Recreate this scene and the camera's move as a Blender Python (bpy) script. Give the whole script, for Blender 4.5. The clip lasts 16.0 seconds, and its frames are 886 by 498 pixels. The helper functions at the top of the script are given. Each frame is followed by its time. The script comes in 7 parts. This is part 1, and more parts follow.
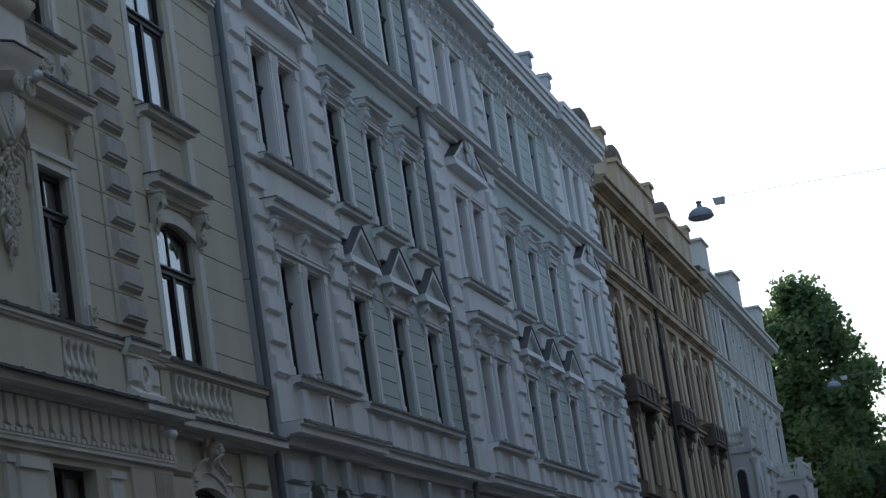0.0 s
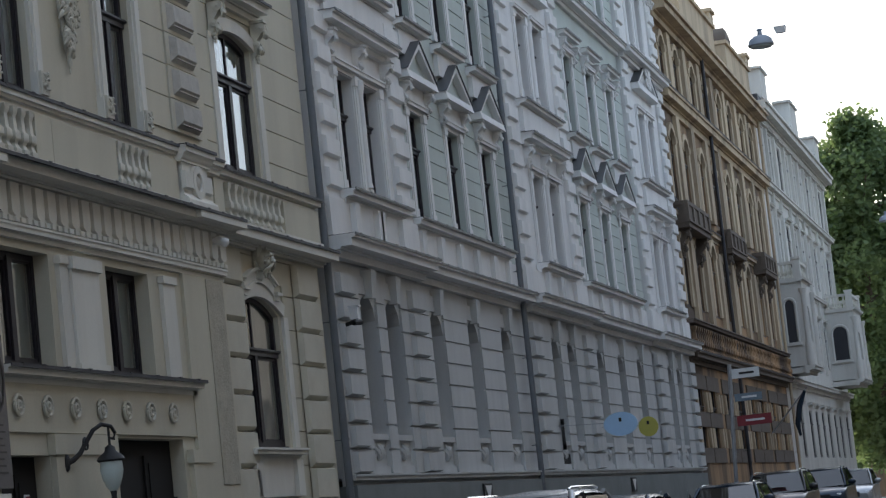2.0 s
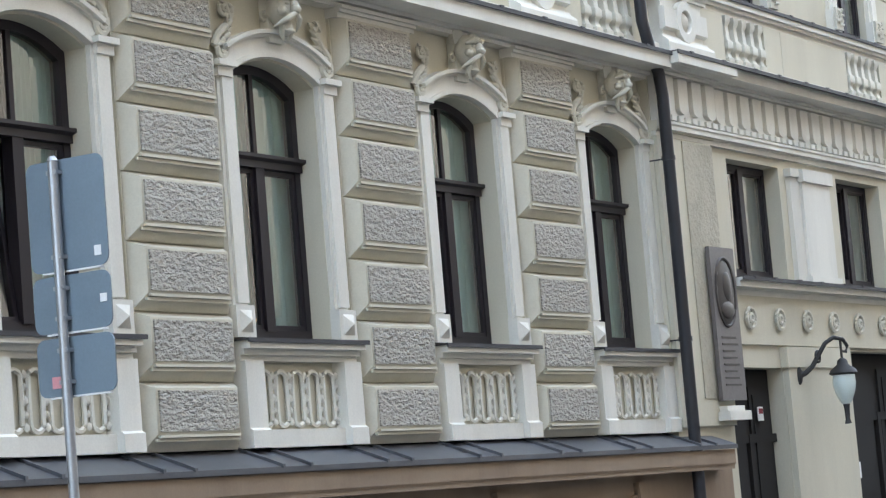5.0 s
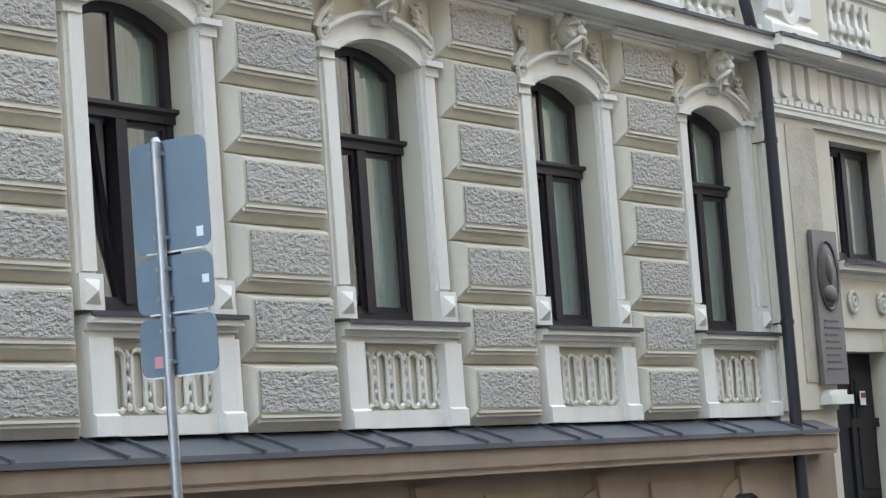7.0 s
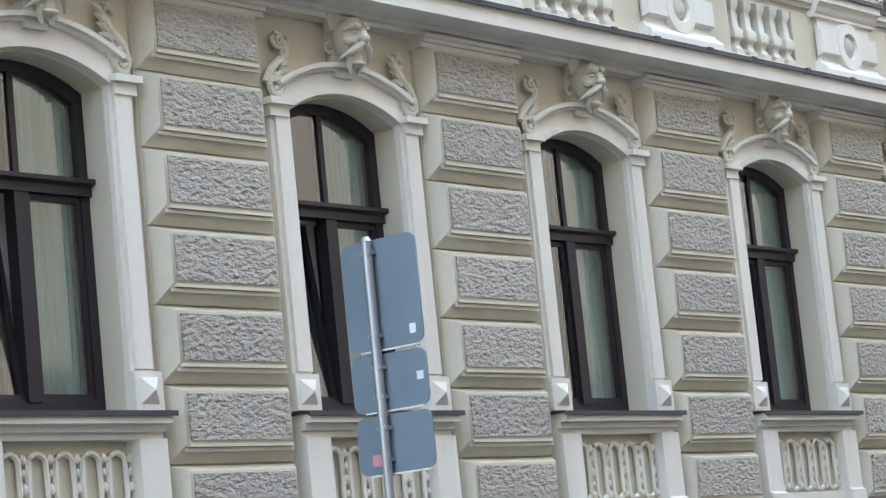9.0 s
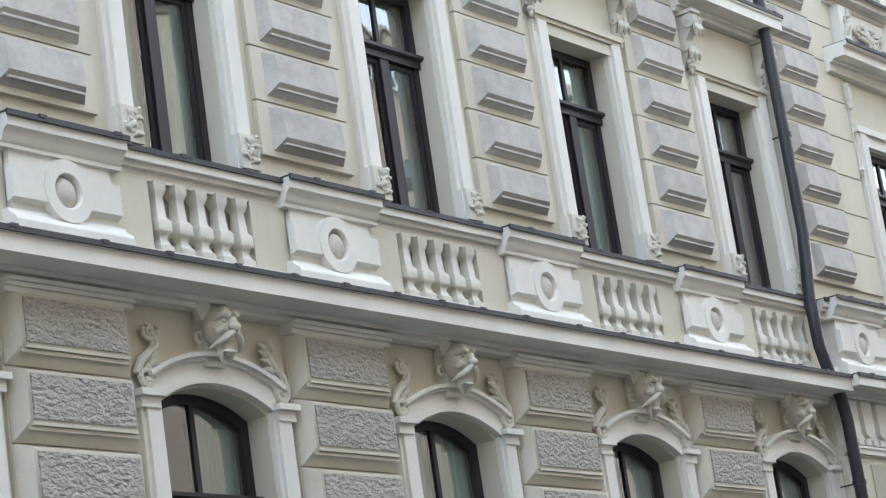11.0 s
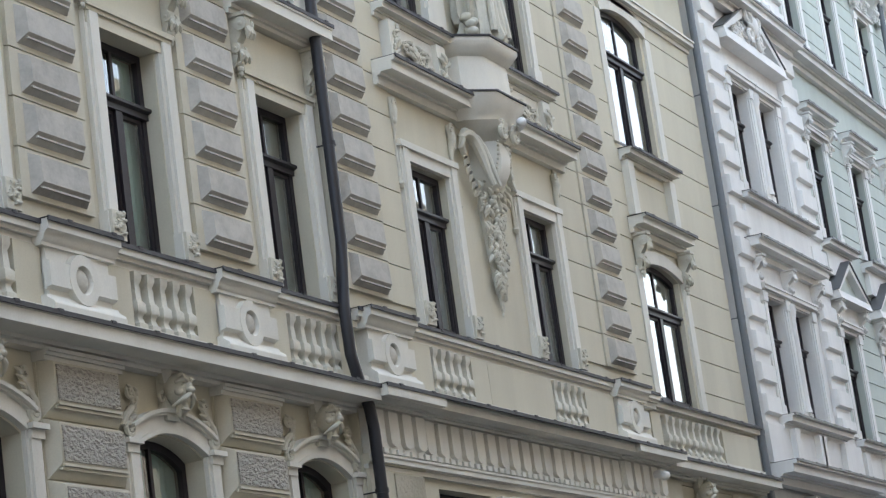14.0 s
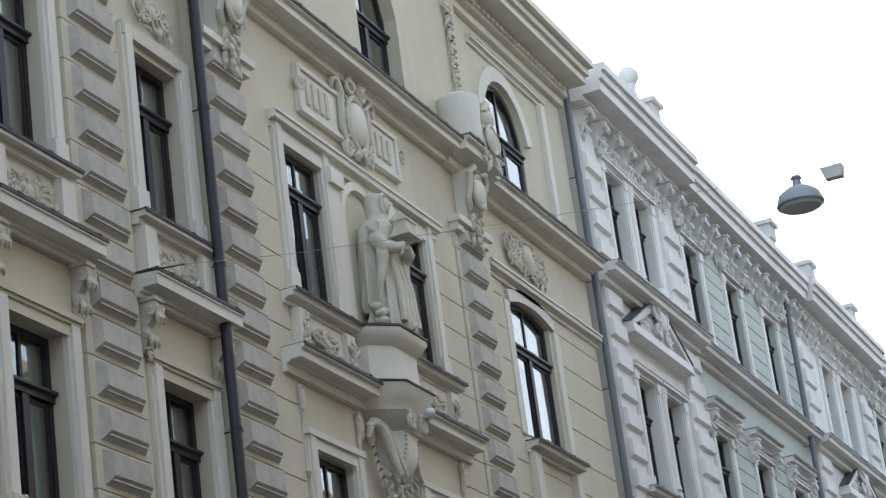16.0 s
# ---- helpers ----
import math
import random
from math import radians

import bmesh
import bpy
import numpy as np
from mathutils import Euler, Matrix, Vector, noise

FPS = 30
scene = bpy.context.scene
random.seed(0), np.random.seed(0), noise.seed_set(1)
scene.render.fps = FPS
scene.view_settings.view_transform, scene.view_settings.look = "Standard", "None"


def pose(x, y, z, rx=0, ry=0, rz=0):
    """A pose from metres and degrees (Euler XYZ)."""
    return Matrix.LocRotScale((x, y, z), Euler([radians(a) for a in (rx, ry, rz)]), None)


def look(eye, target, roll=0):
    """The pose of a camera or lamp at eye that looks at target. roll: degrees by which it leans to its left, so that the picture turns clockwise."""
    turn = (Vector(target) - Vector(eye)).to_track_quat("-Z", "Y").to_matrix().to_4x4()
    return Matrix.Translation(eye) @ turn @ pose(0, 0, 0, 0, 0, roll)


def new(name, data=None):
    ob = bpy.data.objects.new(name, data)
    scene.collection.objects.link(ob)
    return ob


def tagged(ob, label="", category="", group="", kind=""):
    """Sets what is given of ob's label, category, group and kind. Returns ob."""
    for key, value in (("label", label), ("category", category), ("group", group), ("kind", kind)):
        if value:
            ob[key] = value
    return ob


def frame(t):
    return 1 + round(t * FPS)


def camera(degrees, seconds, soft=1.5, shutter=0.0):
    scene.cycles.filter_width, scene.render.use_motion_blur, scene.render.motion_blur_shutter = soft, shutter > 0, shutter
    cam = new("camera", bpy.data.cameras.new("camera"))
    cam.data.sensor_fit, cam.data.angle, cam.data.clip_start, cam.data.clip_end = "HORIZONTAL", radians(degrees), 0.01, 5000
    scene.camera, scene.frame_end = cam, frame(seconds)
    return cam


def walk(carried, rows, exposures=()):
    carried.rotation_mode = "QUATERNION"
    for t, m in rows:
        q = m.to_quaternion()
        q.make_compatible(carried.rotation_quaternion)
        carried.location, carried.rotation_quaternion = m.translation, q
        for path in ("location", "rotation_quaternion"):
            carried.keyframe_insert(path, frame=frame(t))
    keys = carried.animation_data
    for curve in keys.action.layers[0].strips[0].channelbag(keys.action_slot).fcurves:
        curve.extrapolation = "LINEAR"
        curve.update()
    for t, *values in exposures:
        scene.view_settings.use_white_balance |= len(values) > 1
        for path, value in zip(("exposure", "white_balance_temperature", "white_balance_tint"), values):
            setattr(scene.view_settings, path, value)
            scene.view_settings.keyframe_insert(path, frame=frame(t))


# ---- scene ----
# A street of tall stucco town houses, filmed from the opposite pavement.
# x runs along the street, y from the camera towards the facades, z up.
cam = camera(20.92, 16.0, soft=1.3)
walk(cam, [
    (0.0, pose(0, 0, 1.6, 100.83, 8.43, -76.28)),
    (0.5, pose(0, 0, 1.6, 99.45, 7.44, -76.36)),
    (1.0, pose(0, 0, 1.6, 98.36, 6.67, -76.12)),
    (1.5, pose(0, 0, 1.6, 97.45, 6.17, -75.83)),
    (2.0, pose(0, 0, 1.6, 96.60, 6.07, -75.34)),
    (2.5, pose(0, 0, 1.6, 96.04, 5.90, -73.89)),
    (3.0, pose(0, 0, 1.6, 95.73, 5.66, -70.93)),
    (3.5, pose(0, 0, 1.6, 95.64, 5.41, -67.22)),
    (4.0, pose(0, 0, 1.6, 95.68, 5.05, -63.16)),
    (4.5, pose(0, 0, 1.6, 95.88, 5.02, -59.71)),
    (4.7, pose(0, 0, 1.6, 95.96, 4.92, -58.71)),
    (6.8, pose(0, 0, 1.6, 96.50, 4.35, -56.58)),
    (7.0, pose(0, 0, 1.6, 95.93, 4.27, -55.62)),
    (7.5, pose(0, 0, 1.6, 95.42, 3.87, -52.54)),
    (8.0, pose(0, 0, 1.6, 95.82, 4.11, -50.52)),
    (8.2, pose(0, 0, 1.6, 96.21, 4.53, -50.28)),
    (10.3, pose(0, 0, 1.6, 102.66, 7.63, -51.29)),
    (10.5, pose(0, 0, 1.6, 103.32, 7.87, -51.67)),
    (11.0, pose(0, 0, 1.6, 105.04, 8.22, -52.93)),
    (11.5, pose(0, 0, 1.6, 106.66, 8.23, -54.32)),
    (12.0, pose(0, 0, 1.6, 108.46, 8.05, -55.96)),
    (12.5, pose(0, 0, 1.6, 109.77, 7.68, -57.59)),
    (13.0, pose(0, 0, 1.6, 108.63, 7.56, -59.29)),
    (13.5, pose(0, 0, 1.6, 105.74, 7.57, -61.53)),
    (14.0, pose(0, 0, 1.6, 103.46, 7.71, -64.49)),
    (14.5, pose(0, 0, 1.6, 102.86, 7.67, -66.62)),
    (15.0, pose(0, 0, 1.6, 104.22, 7.55, -67.46)),
    (15.5, pose(0, 0, 1.6, 107.11, 7.48, -67.21)),
    (16.0, pose(0, 0, 1.6, 110.05, 7.26, -66.91)),], exposures=[(0.0, -0.59, 5190, 5), (0.5, -0.43, 5440, 5), (1.5, 0.02, 5770, 7), (2.5, 0.71, 6000, 9), (3.5, 1.6, 6030, 8), (4.5, 2.18, 6030, 7), (8.2, 2.25, 5980, 7), (11.0, 2.08, 6030, 8), (12.5, 1.69, 6180, 8), (13.5, 1.49, 6200, 8), (14.5, 1.55, 6200, 8), (15.0, 1.52, 6200, 8), (16.0, 0.89, 6250, 8)])

# ---- light ----
SUN_EL, SUN_AZ = radians(25), radians(58)      # the sun stands behind the row of houses, far down the street
sky_world = bpy.data.worlds.new("evening_sky")
scene.world = sky_world
sky_world.use_nodes = True
wn = sky_world.node_tree.nodes
sky = wn.new("ShaderNodeTexSky")
sky.sky_type, sky.sun_disc = "NISHITA", False
sky.sun_elevation, sky.sun_rotation = SUN_EL, SUN_AZ
sky.air_density, sky.dust_density, sky.ozone_density = 1.0, 3.5, 0.9
wn["Background"].inputs["Strength"].default_value = 0.15
sky_world.node_tree.links.new(sky.outputs["Color"], wn["Background"].inputs["Color"])
veil, both = wn.new("ShaderNodeBackground"), wn.new("ShaderNodeAddShader")      # thin high cloud over the whole sky
veil.inputs["Color"].default_value, veil.inputs["Strength"].default_value = (0.93, 0.97, 1.0, 1), 0.45
sky_world.node_tree.links.new(wn["Background"].outputs["Background"], both.inputs[0])
sky_world.node_tree.links.new(veil.outputs["Background"], both.inputs[1])
sky_world.node_tree.links.new(both.outputs["Shader"], wn["World Output"].inputs["Surface"])
sun_dir = Vector((math.sin(SUN_AZ) * math.cos(SUN_EL), math.cos(SUN_AZ) * math.cos(SUN_EL), math.sin(SUN_EL)))
sun = new("sun", bpy.data.lights.new("sun", "SUN"))
sun.data.energy, sun.data.angle, sun.data.color = 3.0, radians(0.6), (1.0, 0.92, 0.8)
sun.matrix_world = look(sun_dir * 80, (0, 0, 0))


# ---- materials ----
def material(name, base, rough=0.8, metal=0.0, dark=None, scale=1.2, amount=0.35, grain=60.0, bump=0.15, streak=False, vary=0.0, depth=0.004, edge=(0.42, 0.72), flat=1.0):
    """Base colour with stains at a large and a small scale, fine relief, and a little change from piece to piece."""
    m = bpy.data.materials.new(name)
    m.use_nodes = True
    n, l = m.node_tree.nodes, m.node_tree.links
    b = n["Principled BSDF"]
    b.inputs["Roughness"].default_value, b.inputs["Metallic"].default_value = rough, metal
    geo = n.new("ShaderNodeNewGeometry")
    mapping = n.new("ShaderNodeMapping")
    mapping.inputs["Scale"].default_value = (1, 1, 0.16) if streak else (1, 1, flat)
    l.new(geo.outputs["Position"], mapping.inputs["Vector"])
    big, small = n.new("ShaderNodeTexNoise"), n.new("ShaderNodeTexNoise")
    big.inputs["Scale"].default_value, big.inputs["Detail"].default_value, big.inputs["Roughness"].default_value = scale, 8, 0.65
    small.inputs["Scale"].default_value, small.inputs["Detail"].default_value = grain, 4
    l.new(mapping.outputs["Vector"], big.inputs["Vector"])
    l.new((geo if flat == 1.0 else mapping).outputs["Position" if flat == 1.0 else "Vector"], small.inputs["Vector"])
    ramp = n.new("ShaderNodeMapRange")
    ramp.inputs["From Min"].default_value, ramp.inputs["From Max"].default_value = edge
    ramp.inputs["To Max"].default_value = amount
    l.new(big.outputs["Fac"], ramp.inputs["Value"])
    mix = n.new("ShaderNodeMix")
    mix.data_type = "RGBA"
    dark = dark or [c * 0.6 for c in base]
    mix.inputs["A"].default_value, mix.inputs["B"].default_value = (*base, 1), (*dark, 1)
    l.new(ramp.outputs["Result"], mix.inputs["Factor"])
    fine = n.new("ShaderNodeMapRange")
    fine.inputs["From Min"].default_value, fine.inputs["From Max"].default_value = 0.3, 0.7
    fine.inputs["To Min"].default_value, fine.inputs["To Max"].default_value = 0.955, 1.03
    l.new(small.outputs["Fac"], fine.inputs["Value"])
    hsv = n.new("ShaderNodeHueSaturation")
    l.new(mix.outputs["Result"], hsv.inputs["Color"])
    if vary:
        info, span, times = n.new("ShaderNodeObjectInfo"), n.new("ShaderNodeMapRange"), n.new("ShaderNodeMath")
        span.inputs["To Min"].default_value, span.inputs["To Max"].default_value = 1 - vary, 1 + vary
        times.operation = "MULTIPLY"
        l.new(info.outputs["Random"], span.inputs["Value"])
        l.new(span.outputs["Result"], times.inputs[0])
        l.new(fine.outputs["Result"], times.inputs[1])
        l.new(times.outputs["Value"], hsv.inputs["Value"])
    else:
        l.new(fine.outputs["Result"], hsv.inputs["Value"])
    l.new(hsv.outputs["Color"], b.inputs["Base Color"])
    bp = n.new("ShaderNodeBump")
    bp.inputs["Strength"].default_value, bp.inputs["Distance"].default_value = bump, depth
    l.new(small.outputs["Fac"], bp.inputs["Height"])
    l.new(bp.outputs["Normal"], b.inputs["Normal"])
    return m


def glass_material(name, tint=(0.84, 0.95, 0.92), ior=2.05, ripple=0.3):
    """A thin pane: clear, with the reflection that its angle gives."""
    m = bpy.data.materials.new(name)
    m.use_nodes = True
    n, l = m.node_tree.nodes, m.node_tree.links
    n.remove(n["Principled BSDF"])
    clear, gloss, mix, fres = n.new("ShaderNodeBsdfTransparent"), n.new("ShaderNodeBsdfGlossy"), n.new("ShaderNodeMixShader"), n.new("ShaderNodeFresnel")
    clear.inputs["Color"].default_value = (*tint, 1)
    gloss.inputs["Roughness"].default_value = 0.015
    fres.inputs["IOR"].default_value = ior
    rest, twice = n.new("ShaderNodeMath"), n.new("ShaderNodeMath")         # two panes, one behind the other
    rest.operation, twice.operation = "SUBTRACT", "MULTIPLY"
    rest.inputs[0].default_value = 2.0
    l.new(fres.outputs["Fac"], rest.inputs[1])
    l.new(fres.outputs["Fac"], twice.inputs[0])
    l.new(rest.outputs["Value"], twice.inputs[1])
    l.new(twice.outputs["Value"], mix.inputs["Fac"])
    l.new(clear.outputs["BSDF"], mix.inputs[1])
    l.new(gloss.outputs["BSDF"], mix.inputs[2])
    wave, bp = n.new("ShaderNodeTexNoise"), n.new("ShaderNodeBump")
    spot = n.new("ShaderNodeNewGeometry")
    wave.inputs["Scale"].default_value, wave.inputs["Detail"].default_value = 1.6, 1.0
    l.new(spot.outputs["Position"], wave.inputs["Vector"])
    bp.inputs["Strength"].default_value, bp.inputs["Distance"].default_value = ripple, 0.02
    l.new(wave.outputs["Fac"], bp.inputs["Height"])
    l.new(bp.outputs["Normal"], gloss.inputs["Normal"])
    l.new(mix.outputs["Shader"], n["Material Output"].inputs["Surface"])
    return m


CREAM = material("cream_stucco", (0.61, 0.573, 0.46), 0.88, dark=(0.42, 0.39, 0.31), scale=0.9, amount=0.45, streak=True)
LIGHT = material("pale_stucco_trim", (0.745, 0.725, 0.66), 0.85, dark=(0.47, 0.45, 0.40), scale=1.6, amount=0.4, streak=True)
BLOCK = material("rustic_margin", (0.61, 0.578, 0.48), 0.88, dark=(0.42, 0.39, 0.30), scale=2.0, amount=0.4, vary=0.04)
ROUGH = material("stippled_grey_stone", (0.51, 0.483, 0.425), 0.95, dark=(0.28, 0.255, 0.22), scale=19, amount=0.5, grain=19, bump=1.0, vary=0.05, depth=0.085, edge=(0.5, 0.62), flat=1.8)
GREYB = material("grey_washed_stone", (0.50, 0.48, 0.44), 0.92, dark=(0.29, 0.275, 0.25), scale=5.5, amount=0.6, grain=38, bump=0.3, vary=0.06)
CARVE = material("carved_stucco", (0.63, 0.605, 0.52), 0.85, dark=(0.36, 0.335, 0.28), scale=7, amount=0.4)
LEAD = material("dark_sheet_metal", (0.055, 0.053, 0.058), 0.65, 0.2, scale=3, amount=0.4, bump=0.05)
ROOFTIN = material("grey_canopy_sheet", (0.13, 0.135, 0.15), 0.45, 0.5, dark=(0.09, 0.09, 0.1), scale=2.5, amount=0.6, bump=0.05)
BROWN = material("brown_plinth_stucco", (0.30, 0.225, 0.16), 0.85, dark=(0.17, 0.12, 0.085), scale=1.4, amount=0.6, streak=True)
PIPE = material("dark_drainpipe_paint", (0.03, 0.03, 0.036), 0.5, 0.2, scale=2, amount=0.5, bump=0.05)
PIPEG = material("grey_drainpipe_paint", (0.165, 0.18, 0.2), 0.45, 0.2, scale=2, amount=0.5, bump=0.05)
WOOD = material("dark_brown_window_paint", (0.015, 0.011, 0.016), 0.5, scale=5, amount=0.4, bump=0.05)
DOORWOOD = material("dark_oak_door", (0.008, 0.0065, 0.006), 0.85, scale=4, amount=0.5, streak=True)
CURTAIN = material("pale_green_blind", (0.70, 0.88, 0.81), 0.9, dark=(0.60, 0.74, 0.69), scale=1.5, amount=0.4, bump=0.05)
WHITEC = material("white_net_curtain", (0.72, 0.72, 0.70), 0.9, scale=3, amount=0.3, bump=0.05)
# Dark base colour stands in for the shade inside the rooms.
ROOM = material("room_shade_plaster", (0.16, 0.15, 0.14), 0.9, scale=1, amount=0.3)
PILROUGH = material("weathered_rough_cast", (0.49, 0.455, 0.365), 0.95, dark=(0.3, 0.27, 0.215), scale=2.2, amount=0.6, grain=24, bump=0.5, depth=0.04)
GLASS = glass_material("window_glass")
GREYW = material("grey_white_stucco", (0.81, 0.80, 0.785), 0.85, dark=(0.50, 0.50, 0.49), scale=1.2, amount=0.45, streak=True, vary=0.03)
GREEN = material("grey_green_stucco", (0.53, 0.575, 0.535), 0.85, dark=(0.37, 0.40, 0.37), scale=1.0, amount=0.5, streak=True)
BDARK = material("dark_grey_plinth", (0.20, 0.215, 0.215), 0.8, scale=1.2, amount=0.5)
BASHLAR = material("grey_ashlar_stucco", (0.56, 0.565, 0.56), 0.85, dark=(0.36, 0.365, 0.36), scale=1.5, amount=0.5, streak=True)
OCHRE = material("weathered_ochre_stucco", (0.44, 0.275, 0.14), 0.9, dark=(0.085, 0.06, 0.042), scale=0.4, amount=0.97, streak=True, edge=(0.4, 0.6))
OCHRE2 = material("faded_ochre_trim", (0.54, 0.43, 0.29), 0.9, dark=(0.16, 0.12, 0.09), scale=0.6, amount=0.8, streak=True, edge=(0.45, 0.68))
ZINC = material("weathered_zinc", (0.115, 0.118, 0.122), 0.55, 0.2, scale=3, amount=0.4, bump=0.05)
SOOT = material("sooty_balcony_stone", (0.15, 0.12, 0.095), 0.9, scale=2, amount=0.6)
OLDW = material("old_white_stucco", (0.64, 0.62, 0.57), 0.88, dark=(0.38, 0.36, 0.33), scale=1.0, amount=0.6, streak=True)
ASPHALT = material("asphalt", (0.05, 0.05, 0.052), 0.9, scale=0.8, amount=0.5, grain=90, bump=0.5)
PAVING = material("grey_pavement_stone", (0.17, 0.167, 0.16), 0.85, scale=1.0, amount=0.5)
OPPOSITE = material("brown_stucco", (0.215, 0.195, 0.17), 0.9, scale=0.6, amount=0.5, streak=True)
# Yellow stands in for sunlit stucco mirrored in the upper panes.
PALEY = material("warm_reflection_stucco", (0.74, 0.60, 0.34), 0.85, scale=1.0, amount=0.4, streak=True)
STEEL = material("galvanised_steel", (0.42, 0.43, 0.45), 0.4, 0.7, scale=6, amount=0.4, bump=0.05)
SIGNBACK = material("grey_blue_sign_back", (0.19, 0.24, 0.29), 0.45, 0.25, scale=2.5, amount=0.3, bump=0.03)
WHITEP = material("white_paint", (0.78, 0.78, 0.78), 0.5, scale=4, amount=0.15, bump=0.03)
REDP = material("dark_red_paint", (0.22, 0.02, 0.03), 0.5, scale=4, amount=0.2, bump=0.03)
PINK = material("pink_sticker", (0.62, 0.28, 0.3), 0.6, scale=9, amount=0.2, bump=0.02)
BLUEP = material("sky_blue_sign", (0.45, 0.66, 0.92), 0.5, scale=4, amount=0.2, bump=0.02)
YELLOWP = material("yellow_sign", (0.52, 0.48, 0.10), 0.5, scale=4, amount=0.2, bump=0.02)
BLACK = material("black_rubber", (0.02, 0.02, 0.022), 0.6, scale=4, amount=0.2, bump=0.05)
BRONZE = material("dark_bronze_plaque", (0.085, 0.075, 0.07), 0.5, 0.5, dark=(0.05, 0.05, 0.05), scale=5, amount=0.6)
PLAQUE = material("grey_granite_plaque", (0.16, 0.145, 0.14), 0.5, scale=20, amount=0.5)
OPAL = material("opal_lamp_glass", (0.62, 0.70, 0.68), 0.15, scale=3, amount=0.1, bump=0.0)
LEAF = material("linden_leaf", (0.125, 0.18, 0.08), 0.55, dark=(0.06, 0.095, 0.04), scale=0.5, amount=0.8, bump=0.05)
ln, ll = LEAF.node_tree.nodes, LEAF.node_tree.links
glow, half = ln.new("ShaderNodeBsdfTranslucent"), ln.new("ShaderNodeMixShader")
glow.inputs["Color"].default_value, half.inputs["Fac"].default_value = (0.22, 0.29, 0.1, 1), 0.5
ll.new(ln["Principled BSDF"].outputs["BSDF"], half.inputs[1])
ll.new(glow.outputs["BSDF"], half.inputs[2])
ll.new(half.outputs["Shader"], ln["Material Output"].inputs["Surface"])
BARK = material("tree_bark", (0.12, 0.09, 0.065), 0.9, scale=6, amount=0.6, bump=0.6)
AGED = material("aged_lamp_enamel", (0.32, 0.36, 0.42), 0.5, 0.3, scale=3, amount=0.3, bump=0.03)
CHROME = material("chrome_trim", (0.6, 0.6, 0.62), 0.15, 1.0, scale=3, amount=0.1, bump=0.0)
SILVER = material("silver_car_paint", (0.50, 0.52, 0.54), 0.22, 0.5, scale=2, amount=0.1, bump=0.0)
NAVY = material("dark_blue_car_paint", (0.03, 0.045, 0.07), 0.2, 0.3, scale=2, amount=0.1, bump=0.0)
CHARC = material("charcoal_car_paint", (0.05, 0.052, 0.055), 0.22, 0.3, scale=2, amount=0.1, bump=0.0)
SHEET = glass_material("car_glass", (0.16, 0.19, 0.2), 1.5, 0.02)
LENS = material("headlamp_lens", (0.75, 0.77, 0.8), 0.08, scale=3, amount=0.1, bump=0.0)
REDTOY = material("red_plastic", (0.5, 0.05, 0.03), 0.4, scale=5, amount=0.1, bump=0.0)
YELTOY = material("orange_plush", (0.5, 0.28, 0.05), 0.8, scale=5, amount=0.2, bump=0.1)

# ---- mesh helpers ----
BASE = {}


def mesh_of(name, bm, mat):
    bmesh.ops.recalc_face_normals(bm, faces=bm.faces)
    me = bpy.data.meshes.new(name)
    bm.to_mesh(me)
    bm.free()
    me.materials.append(mat)
    me.polygons.foreach_set("use_smooth", [True] * len(me.polygons))
    me.set_sharp_from_angle(angle=radians(42))
    return me


def thing(name, base, label, category, group="", kind=""):
    ob = new(name)
    ob.location = base
    ob.empty_display_size = 0.2
    BASE[ob.name] = Vector(base)
    return tagged(ob, label, category, group, kind)


def piece(name, me, parent, loc=(0, 0, 0), rz=0.0, label=""):
    """One mesh object under a thing (places are those of the world) or under a part (places are the part's own)."""
    ob = new(name, me)
    ob.location, ob.rotation_euler = loc, (0, 0, rz)
    if parent:
        ob.parent = parent
        if parent.name in BASE:
            ob.matrix_parent_inverse = Matrix.Translation(-BASE[parent.name])
    return tagged(ob, label) if label else ob


def part(name, bm, mat, parent=None, label="", loc=(0, 0, 0)):
    return piece(name, mesh_of(name, bm, mat), parent, loc, 0.0, label)


def hexa(bm, pts):
    v = [bm.verts.new(p) for p in pts]
    for f in ((0, 1, 2, 3), (4, 7, 6, 5), (0, 4, 5, 1), (1, 5, 6, 2), (2, 6, 7, 3), (3, 7, 4, 0)):
        bm.faces.new([v[i] for i in f])


def box(bm, x0, x1, y0, y1, z0, z1):
    hexa(bm, [(x0, y0, z0), (x1, y0, z0), (x1, y0, z1), (x0, y0, z1), (x0, y1, z0), (x1, y1, z0), (x1, y1, z1), (x0, y1, z1)])


def boxes(*rows):
    bm = bmesh.new()
    for r in rows:
        box(bm, *r)
    return bm


def rows_of(*rows):
    return rows


def stack(name, rows, mat, parent, label=""):
    """A shaft and the blocks that sit on it: the first row is the part, the rest are its mouldings."""
    first = part(name, boxes(rows[0]), mat, parent, label)
    for r in rows[1:]:
        part(name + "_block", boxes(r), mat, first)
    return first


def slab(bm, outline, x0, x1):
    """An outline of (y, z) points drawn out along x."""
    a = [bm.verts.new((x0, y, z)) for y, z in outline]
    b = [bm.verts.new((x1, y, z)) for y, z in outline]
    bm.faces.new(a), bm.faces.new(b[::-1])
    for i in range(len(a)):
        j = (i + 1) % len(a)
        bm.faces.new((a[i], a[j], b[j], b[i]))


